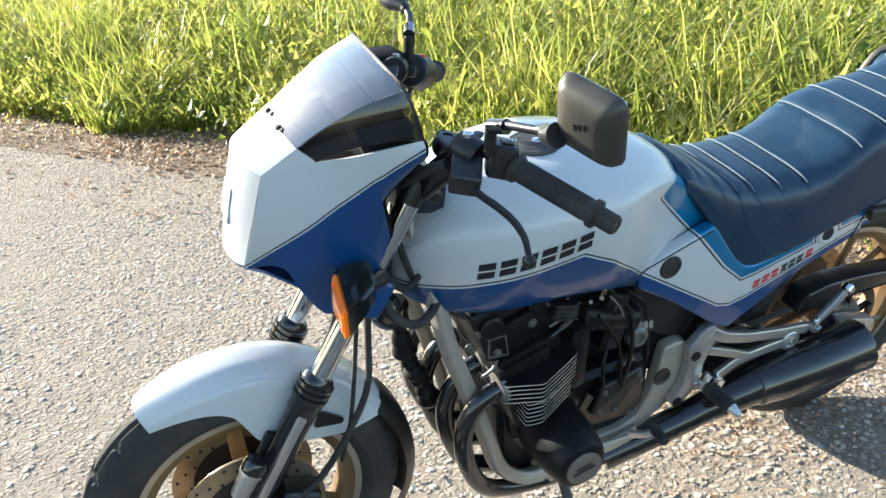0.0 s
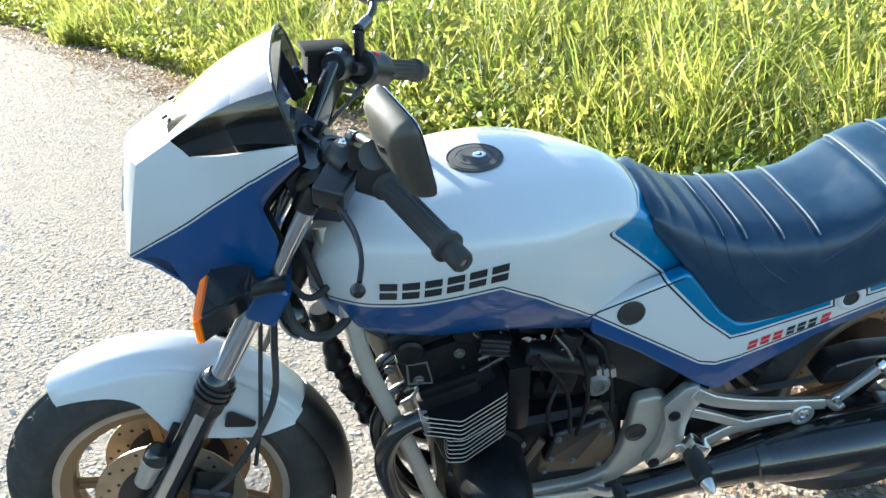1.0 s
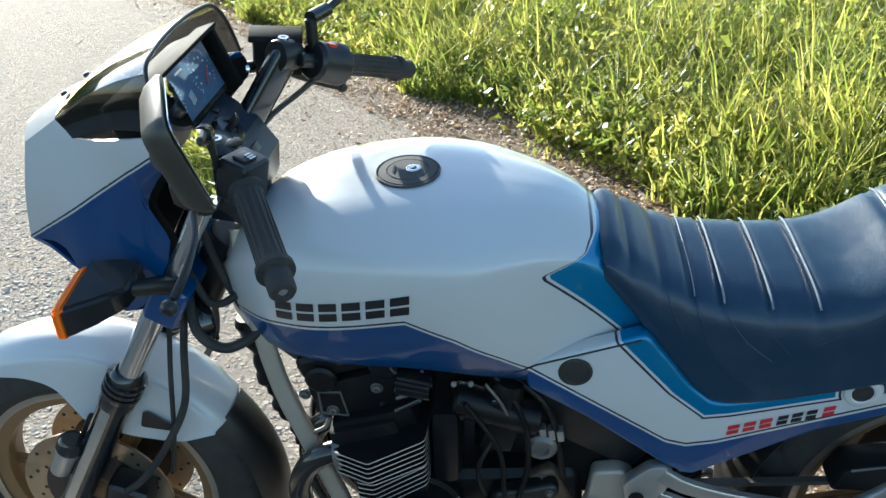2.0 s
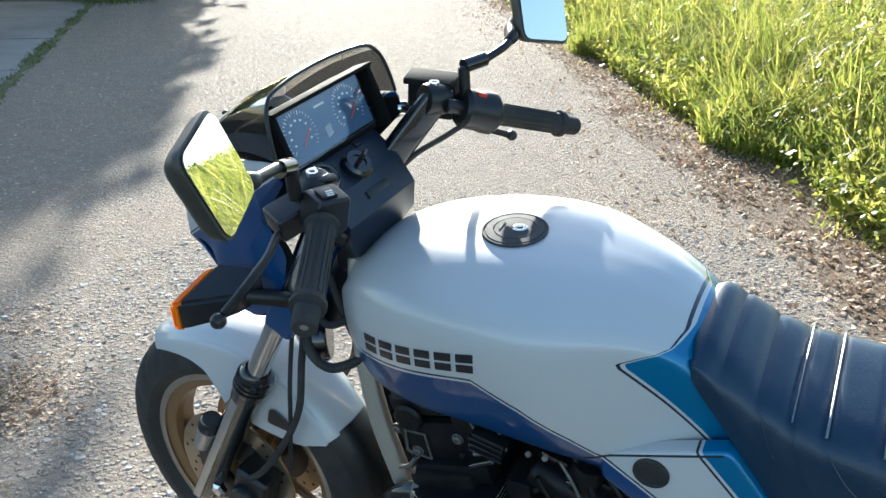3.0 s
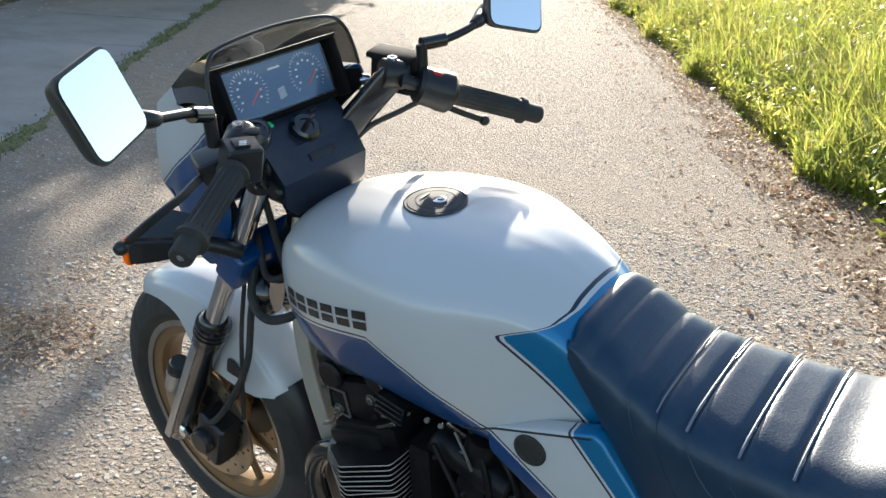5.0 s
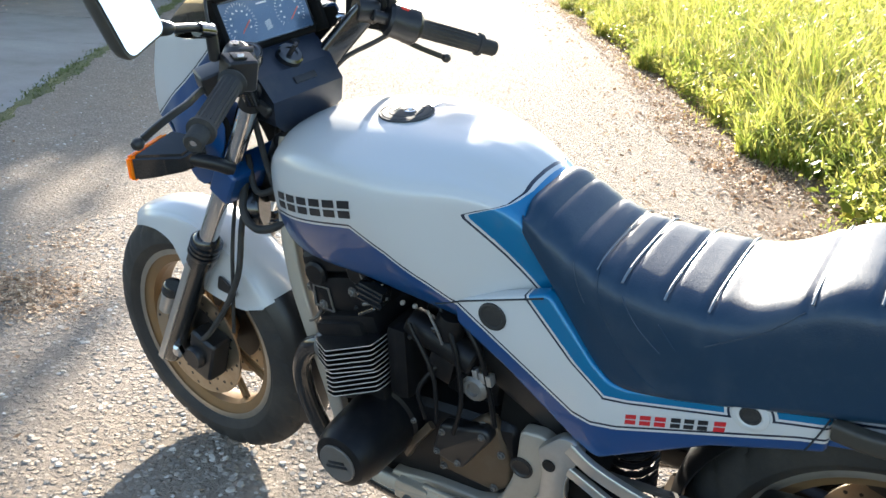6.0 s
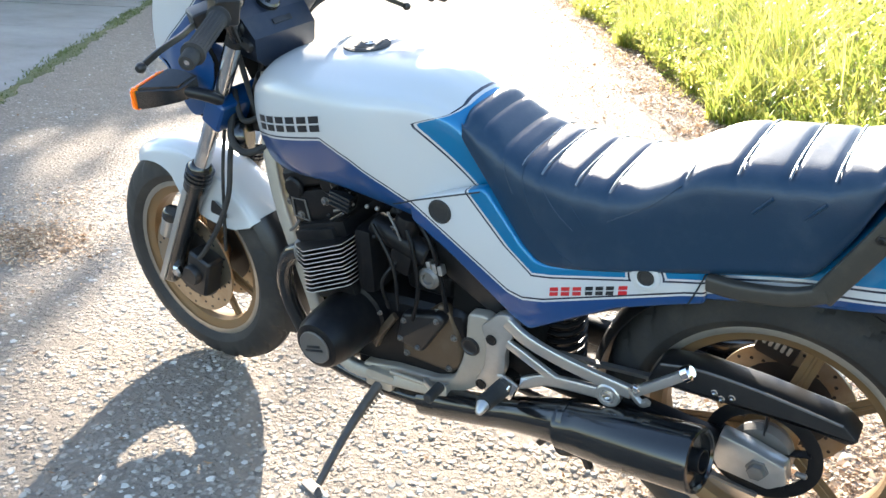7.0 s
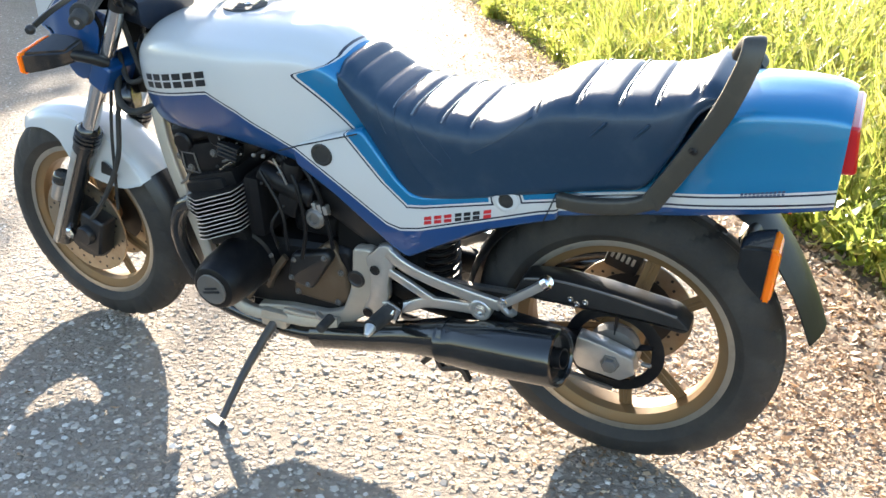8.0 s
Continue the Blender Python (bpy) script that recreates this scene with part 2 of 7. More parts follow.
def plate(outline, y0, y1, bevel=0.003, segs=2, bm=None):
    """An outline of (x, z) pairs, filled and thickened from y0 to y1."""
    tmp = bmesh.new()
    f = tmp.faces.new([tmp.verts.new((x, y0, z)) for x, z in outline])
    r = bmesh.ops.extrude_face_region(tmp, geom=[f])
    for v in r["geom"]:
        if isinstance(v, bmesh.types.BMVert):
            v.co.y = y1
    if bevel:
        tmp.normal_update()
        es = [e for e in tmp.edges if abs(e.verts[0].co.y - e.verts[1].co.y) < 1e-6]
        bmesh.ops.bevel(tmp, geom=es, offset=bevel, segments=segs, affect="EDGES", profile=0.5)
    return tmp if bm is None else join(bm, tmp)


def rounded(outline, r, n=4):
    """The outline with its corners rounded."""
    out = []
    k = len(outline)
    for i in range(k):
        p, c, q = (Vector(outline[j % k]).to_2d() for j in (i - 1, i, i + 1))
        a, b = (p - c), (q - c)
        e = min(r, a.length * 0.45, b.length * 0.45)
        a, b = c + a.normalized() * e, c + b.normalized() * e
        for s in range(n + 1):
            t = s / n
            out.append(tuple((1 - t) ** 2 * a + 2 * t * (1 - t) * c + t * t * b))
    return out


def shell(grid, thickness=0.004):
    """A curved sheet through a grid of points, with thickness."""
    bm = bmesh.new()
    rows = [[bm.verts.new(p) for p in row] for row in grid]
    skin(bm, rows, closed=False, caps=False)
    bm.normal_update()
    bmesh.ops.recalc_face_normals(bm, faces=bm.faces)
    bmesh.ops.solidify(bm, geom=bm.faces[:], thickness=thickness)
    return bm


def bolt(at, r=0.009, side=-1, h=0.006, bm=None):
    """A hexagon bolt head with a washer, facing the side."""
    a = Vector(at)
    b = a + Vector((0, side, 0))
    tmp = lathe([(0, 0), (r * 1.35, 0), (r * 1.35, 0.0015), (r * 1.1, 0.002)], a, b, 20)
    lathe([(r, 0.001), (r, h * 0.8), (r * 0.8, h), (r * 0.5, h), (r * 0.45, h * 0.5), (0, h * 0.5)], a, b, 6, tmp)
    return tmp


def interp(table, x):
    """Rows of (x, a, b, ...) read at x by smooth steps."""
    if x <= table[0][0]:
        return table[0][1:]
    for i, (p, q) in enumerate(zip(table, table[1:])):
        if x <= q[0]:
            o, s = table[max(i - 1, 0)], table[min(i + 2, len(table) - 1)]
            t = (x - p[0]) / (q[0] - p[0])
            out = []
            for k in range(1, len(p)):
                m0 = (q[k] - o[k]) / (q[0] - o[0]) * (q[0] - p[0])
                m1 = (s[k] - p[k]) / (s[0] - p[0]) * (q[0] - p[0])
                out.append((2 * t ** 3 - 3 * t * t + 1) * p[k] + (t ** 3 - 2 * t * t + t) * m0 + (3 * t * t - 2 * t ** 3) * q[k] + (t ** 3 - t * t) * m1)
            return out
    return table[-1][1:]


# ---- ground ----
VERGE, UP_ROAD, ACROSS = Vector((0.36, 2.42, 0)), Vector((-0.53, 0.848, 0)), Vector((0.848, 0.53, 0))


def asphalt():
    m = mat("worn chip asphalt", (0.34, 0.295, 0.25), 0.85, spec=0.07)
    p = coords(m)
    wob = node(m, "ShaderNodeTexNoise", Scale=35.0, Detail=2.0)
    link(m, p, wob.inputs["Vector"])
    shift = m.node_tree.nodes.new("ShaderNodeVectorMath")
    shift.operation = "MULTIPLY_ADD"
    link(m, wob.outputs["Color"], shift.inputs[0])
    shift.inputs[1].default_value = (0.012, 0.012, 0.0)
    link(m, p, shift.inputs[2])
    v = node(m, "ShaderNodeTexVoronoi", Scale=58.0, Randomness=1.0)
    link(m, shift.outputs[0], v.inputs["Vector"])
    fine = noise_tex(m, 240, 4, 0.65)
    grit = noise_tex(m, 40, 5, 0.7)
    mid = noise_tex(m, 5, 6, 0.65)
    big = noise_tex(m, 0.8, 5, 0.6)
    sep = m.node_tree.nodes.new("ShaderNodeSeparateColor")
    link(m, v.outputs["Color"], sep.inputs[0])
    stone = ramp(m, sep.outputs[0], [(0.0, (0.31, 0.258, 0.208)), (0.3, (0.40, 0.338, 0.275)), (0.8, (0.48, 0.41, 0.335)), (1.0, (0.60, 0.53, 0.45))])
    proud = ramp(m, v.outputs["Distance"], [(0.26, 1.0), (0.50, 0.0)])
    col = mix(m, proud, (0.30, 0.252, 0.205), stone)
    col = mix(m, ramp(m, fine, [(0.45, 0.0), (0.75, 0.30)]), col, (0.25, 0.21, 0.17))
    col = mix(m, ramp(m, mid, [(0.42, 0.0), (0.75, 0.5)]), col, (0.385, 0.32, 0.255))
    col = mix(m, ramp(m, big, [(0.38, 0.0), (0.68, 0.45)]), col, (0.31, 0.27, 0.235))
    worn = noise_tex(m, 11, 6, 0.75)
    col = mix(m, ramp(m, worn, [(0.52, 0.0), (0.66, 0.42)]), col, (0.21, 0.18, 0.15))
    col = mix(m, ramp(m, worn, [(0.30, 0.35), (0.44, 0.0)]), col, (0.56, 0.48, 0.40))
    link(m, col, bsdf(m).inputs["Base Color"])
    h = math_node(m, "MULTIPLY", proud, math_node(m, "MULTIPLY_ADD", sep.outputs[1], 1.1, -0.1))
    h = math_node(m, "MULTIPLY_ADD", fine, 0.25, h)
    h = math_node(m, "MULTIPLY_ADD", grit, 1.6, h)
    bump(m, h, 1.0, 0.015)
    return m


def concrete():
    m = mat("grey concrete", (0.25, 0.245, 0.235), 0.8)
    big, fine = noise_tex(m, 1.4, 6, 0.65), noise_tex(m, 60, 5, 0.7)
    col = ramp(m, big, [(0.3, (0.17, 0.165, 0.155)), (0.55, (0.25, 0.245, 0.235)), (0.8, (0.31, 0.30, 0.28))])
    link(m, mix(m, ramp(m, fine, [(0.45, 0.0), (0.8, 0.5)]), col, (0.13, 0.12, 0.11)), bsdf(m).inputs["Base Color"])
    bump(m, fine, 0.5, 0.003)
    return m


def soil():
    m = mat("verge soil", (0.10, 0.08, 0.05), 0.9)
    big, fine = noise_tex(m, 3, 6, 0.65), noise_tex(m, 50, 5, 0.7)
    col = ramp(m, big, [(0.3, (0.05, 0.05, 0.02)), (0.6, (0.10, 0.085, 0.045)), (0.8, (0.14, 0.11, 0.07))])
    link(m, mix(m, ramp(m, fine, [(0.4, 0.0), (0.8, 0.6)]), col, (0.04, 0.035, 0.02)), bsdf(m).inputs["Base Color"])
    bump(m, fine, 0.8, 0.02)
    return m


ASPHALT, CONCRETE, SOIL = asphalt(), concrete(), soil()


def sheet(name, pts, z, material, label, category, thick=0.0):
    bm = bmesh.new()
    f = bm.faces.new([bm.verts.new((p[0], p[1], z)) for p in pts])
    if thick:
        r = bmesh.ops.extrude_face_region(bm, geom=[f])
        for v in r["geom"]:
            if isinstance(v, bmesh.types.BMVert):
                v.co.z = z - thick
    ob = part(name, bm, material, None, smooth=False)
    return tagged(ob, label, category, kind="structure")


def at_verge(u, n, z=0.0):
    p = VERGE + UP_ROAD * u + ACROSS * n
    return Vector((p.x, p.y, z))


def at_joint(s, n=0.0, z=0.0):
    """A place along the joint between the lane and the concrete apron."""
    return Vector((-3.68 - 0.639 * s - 0.769 * n, 1.2 + 0.769 * s - 0.639 * n, z))


sheet("ground", [(-900, -900), (900, -900), (900, 900), (-900, 900)], -0.06, SOIL, "bare earth and rough grassland reaching the horizon", "ground")
sheet("road", [at_joint(-22), at_verge(-22, 0.3), at_verge(75, 0.3), at_joint(75)], 0.0, ASPHALT, "worn grey chip asphalt lane in low sun", "road", 0.2)
pavement = sheet("pavement", [at_joint(-22, 0.03), at_joint(8.2, 0.03), at_joint(8.2, 1.85), at_joint(-22, 1.85)], -0.016, SOIL, "grey concrete slab apron in tree shade", "pavement", 0.2)
cuts = [-22.0, -12.0, -6.0, -2.7, 0.3, 3.28, 4.98, 6.6, 8.2]
for s0, s1 in zip(cuts, cuts[1:]):
    bm = bmesh.new()
    f = bm.faces.new([bm.verts.new(at_joint(s, n, -0.15)) for s, n in ((s0 + 0.008, 0.035), (s1 - 0.008, 0.035), (s1 - 0.008, 1.85), (s0 + 0.008, 1.85))])
    r = bmesh.ops.extrude_face_region(bm, geom=[f])
    for v in r["geom"]:
        if isinstance(v, bmesh.types.BMVert):
            v.co.z = 0.002 - 0.004 * (len(cuts) % 3 - 1) * (s0 > 4)
    part("slab", bm, CONCRETE, pavement, smooth=False)

# ---- motorcycle ----
bike = new("motorcycle")
bike.matrix_world = pose(0, 0, 0, LEAN_ANGLE, 0, 0)
tagged(bike, "white and blue sports touring motorcycle leaning on its side stand", "motorcycle")


def tank():
    rows = [  # x, top, half width, widest z, stripe z, bottom z
        (-0.412, 0.790, 0.028, 0.775, 0.748, 0.720),
        (-0.400, 0.818, 0.050, 0.778, 0.742, 0.704),
        (-0.373, 0.853, 0.084, 0.788, 0.742, 0.692),
        (-0.320, 0.893, 0.132, 0.812, 0.752, 0.684),
        (-0.240, 0.916, 0.168, 0.838, 0.768, 0.686),
        (-0.132, 0.926, 0.184, 0.852, 0.792, 0.692),
        (-0.040, 0.922, 0.178, 0.852, 0.752, 0.676),
        (0.050, 0.908, 0.137, 0.845, 0.690, 0.635),
        (0.105, 0.888, 0.113, 0.828, 0.680, 0.600),
        (0.140, 0.862, 0.103, 0.805, 0.690, 0.600),
        (0.175, 0.822, 0.098, 0.775, 0.690, 0.610),
        (0.215, 0.785, 0.094, 0.750, 0.690, 0.640)]
    bm = bmesh.new()
    rings = []
    for i in range(61):
        x = -0.412 + 0.627 * i / 60
        top, w, zw, zs, zb = interp(rows, x)
        half = smooth_path([Vector((a, b, 0)) for a, b in ((0, top), (0.40 * w, top - 0.004), (0.72 * w, top - 0.019), (0.93 * w, zw + 0.5 * (top - zw)), (w, zw), (0.965 * w, zs), (0.82 * w, zb + 0.008), (0.70 * w, zb), (0.3 * w, zb))], 5)
        half = [(p.x, p.y) for p in half]
        ring = [(-y, z) for y, z in half] + [(y, z) for y, z in half[:0:-1]]
        rings.append([bm.verts.new((x, y, z)) for y, z in ring])
    skin(bm, rings)
    return part("fuel_tank", bm, PAINT, bike, "glossy white fuel tank with blue flanks and pinstripes")


fuel_tank = tank()


CAP_STEEL = weathered("brushed cap steel", (0.045, 0.046, 0.048), 0.72, 0.1, amount=0.35, scale=40, grain=0.2)


def filler_cap():
    c = Vector((-0.132, 0, 0.9245))
    up = Vector((-0.03, 0, 1)).normalized()
    cap = part("filler_cap", lathe([(0, 0), (0.046, 0), (0.0465, 0.002), (0.045, 0.0034), (0.0435, 0.0034), (0.043, 0.0024), (0.041, 0.0024), (0.0405, 0.0036), (0.030, 0.0042), (0.0295, 0.0034), (0.0285, 0.0034), (0.028, 0.0046), (0, 0.0052)], c, c + up, 48), CAP_STEEL, bike, "round brushed grey lockable filler cap")
    part("lock", lathe([(0, 0.004), (0.010, 0.004), (0.0105, 0.0065), (0.008, 0.0075), (0.005, 0.007), (0.004, 0.005), (0, 0.005)], c + Vector((0.008, 0, 0)), c + Vector((0.008, 0, 0)) + up, 24), CHROME, cap, "chrome lock")
    part("mark", box((0.003, 0.020, 0.0006), c + up * 0.0050 + Vector((-0.019, 0, 0)), (0, 2, 0), 0), BLACK_INK, cap)
    part("mark", box((0.003, 0.014, 0.0006), c + up * 0.0050 + Vector((0.022, 0, 0)), (0, 2, 0), 0), BLACK_INK, cap)


filler_cap()

SEAT_TOP = [(0.134, 0.864, 0.100), (0.150, 0.866, 0.105), (0.18, 0.849, 0.111), (0.215, 0.827, 0.117), (0.26, 0.809, 0.123), (0.32, 0.800, 0.131), (0.38, 0.797, 0.135), (0.43, 0.799, 0.137), (0.47, 0.806, 0.138), (0.505, 0.823, 0.138), (0.545, 0.849, 0.138), (0.585, 0.867, 0.138), (0.65, 0.878, 0.137), (0.75, 0.889, 0.134), (0.80, 0.902, 0.128), (0.838, 0.924, 0.124), (0.868, 0.916, 0.12)]
SEAT_LOW = [(0.134, 0.826), (0.20, 0.745), (0.27, 0.652), (0.305, 0.625), (0.36, 0.628), (0.556, 0.680), (0.70, 0.716), (0.757, 0.732), (0.80, 0.80), (0.83, 0.868), (0.865, 0.90)]


def smooth_seam(run):
    return [(p.x, p.z) for p in smooth_path([(x, 0, z) for x, z in run], 5)]


def seat_half(x, dip=0.0, end=1.0):
    """Half of the seat's section at x, as (y, z) from the crest to the underside."""
    top, w = interp(SEAT_TOP, x)
    low = interp(SEAT_LOW, x)[0]
    h = top - low
    return smooth_path([Vector((a * end, b, 0)) for a, b in ((0, top - dip), (0.35 * w, top - 0.001 - dip), (0.68 * w, top - 0.006 - dip), (0.90 * w, top - 0.022 - 0.6 * dip), (0.985 * w, top - min(0.055, h * 0.5)), (1.0 * w, low + 0.35 * h * 0.6), (0.975 * w, low), (0.6 * w, low))], 4)


def seat_width(x, z):
    """The flank's distance from the middle at that height."""
    half = seat_half(x)
    for p, q in zip(half, half[1:]):
        if q.y <= z <= p.y and p.y - q.y > 1e-5:
            return p.x + (q.x - p.x) * (p.y - z) / (p.y - q.y)
    return interp(SEAT_TOP, x)[1]


def seat():
    bm = bmesh.new()
    rings = []
    pleats = [0.172, 0.218, 0.258, 0.298, 0.362, 0.424, 0.548, 0.624, 0.697, 0.758, 0.826]
    n = 150
    for i in range(n + 1):
        x = 0.134 + 0.734 * i / n
        dip = sum(0.0050 * math.exp(-((x - p) / 0.006) ** 2) for p in pleats)
        end = 1.0 if 0 < i < n else 0.94
        half = seat_half(x, dip, end)
        ring = [(-p.x, p.y) for p in half] + [(p.x, p.y) for p in half[:0:-1]]
        rings.append([bm.verts.new((x, y, z)) for y, z in ring])
    skin(bm, rings)
    ob = part("seat", bm, VINYL, bike, "stepped black vinyl dual seat with pleats")
    for p in pleats:
        top, w = interp(SEAT_TOP, p)
        pts = [(p + 0.003, y * w, top - 0.0022 - 0.024 * abs(y) ** 5) for y in (-0.86, -0.7, -0.4, 0, 0.4, 0.7, 0.86)]
        if p > 0.24:
            part("piping", tube(pts, 0.0018 if p > 0.28 else 0.0010, 4, 6), PIPING, ob, "pale piping along the pleat")
    for s in (-1, 1):
        for x in (0.684, 0.757):
            pts = [(x - 0.026 * k, s * (interp(SEAT_TOP, x)[1] - 0.001), 0.842 - 0.030 * k + 0.08 * (x - 0.684)) for k in (0, 0.5, 1.0)]
            part("side_pleat", tube(pts, 0.0030, 3, 6), VINYL, ob)
        # sewn seams running down the flank
        for run in (((0.262, 0.798), (0.272, 0.758), (0.296, 0.712), (0.334, 0.668), (0.372, 0.645)), ((0.305, 0.775), (0.335, 0.738), (0.372, 0.708)), ((0.365, 0.752), (0.392, 0.722)), ((0.546, 0.828), (0.500, 0.785), (0.432, 0.742)), ((0.225, 0.800), (0.236, 0.770), (0.250, 0.745))):
            pts = []
            for x, z in smooth_seam(run):
                pts.append((x, s * (seat_width(x, z) + 0.0002), z))
            part("seam", tube(pts, 0.0009, 1, 5), VINYL, ob)
    return ob


seat()

SIDE_LOW = [(0.040, 0.648), (0.128, 0.592), (0.250, 0.499), (0.280, 0.482), (0.292, 0.481), (0.455, 0.578), (0.56, 0.618), (0.603, 0.633)]


def side_cover(y):
    s = 1 if y > 0 else -1
    top = [(0.603, 0.697), (0.556, 0.686), (0.36, 0.634), (0.325, 0.627), (0.30, 0.630), (0.270, 0.656), (0.205, 0.742), (0.195, 0.748), (0.034, 0.690)]
    ob = part("side_cover", plate(rounded(SIDE_LOW + top, 0.008), y, y - s * 0.03, 0.006, 3), PAINT, bike, "white and blue side cover with pinstripes")
    for x, z, r in ((0.106, 0.682, 0.021), (0.504, 0.656, 0.013)):
        part("grommet", lathe([(r * 1.15, 0.0), (r * 1.15, 0.002), (r, 0.0035), (r * 0.85, 0.0026), (r * 0.80, 0.0012), (0, 0.0010)], (x, y + s * 0.0005, z), (x, y + s, z), 32), RUBBER, ob)
    boss = lathe([(0.0145, 0.0), (0.0145, 0.0022), (0.017, 0.0040), (0.022, 0.0040), (0.025, 0.0022), (0.0255, -0.004), (0.0145, -0.004), (0.0145, 0.0)], (0.504, y, 0.656), (0.504, y + s, 0.656), 36)
    part("boss", boss, PAINT_WHITE, ob, "raised white ring round the grommet")
    return ob


cover = side_cover(-0.134)
cover_far = side_cover(0.134)


def tail():
    rows = [(0.60, 0.700, 0.122, 0.636), (0.75, 0.735, 0.126, 0.672), (0.83, 0.85, 0.128, 0.688), (0.88, 0.895, 0.126, 0.698), (0.96, 0.908, 0.118, 0.713), (1.04, 0.906, 0.105, 0.727), (1.066, 0.896, 0.098, 0.732)]
    bm = bmesh.new()
    rings = []
    for i in range(41):
        x = 0.60 + 0.462 * i / 40
        top, w, low = interp(rows, x)
        h = top - low
        half = [(0, top), (0.5 * w, top - 0.03 * h), (0.80 * w, top - 0.10 * h), (0.90 * w, top - 0.2 * h), (0.97 * w, low + 0.4 * h), (w, low + 0.25 * h), (0.99 * w, low), (0.5 * w, low)]
        half = [(p.x, p.y) for p in smooth_path([Vector((a, b, 0)) for a, b in half], 3)]
        ring = [(-y, z) for y, z in half] + [(y, z) for y, z in half[:0:-1]]
        rings.append([bm.verts.new((x, y, z)) for y, z in ring])
    skin(bm, rings)
    ob = part("tail_cowl", bm, PAINT, bike, "blue tail cowl with white stripe")
    part("tail_lamp", box((0.03, 0.17, 0.085), (1.066, 0, 0.830), (0, -6, 0), 0.01, 3), RED_LENS, ob, "red tail lamp")

    return ob


CAPTION = mat("caption ink", (0.03, 0.05, 0.10), 0.4)
tail_cowl = tail()


def mirrored(pts):
    return [(x, -y, z) for x, y, z in pts]


AXLE_F, AXLE_R, FORK_FOOT = Vector((-0.700, 0, 0.303)), Vector((0.716, 0, 0.327)), Vector((-0.732, 0, 0.305))


def fork(s, y=0.0, ahead=0.0):
    """A point s metres up the fork from its foot."""
    p = FORK_FOOT + AXIS * s
    return Vector((p.x - ahead * math.cos(radians(RAKE)), y, p.z + ahead * math.sin(radians(RAKE))))


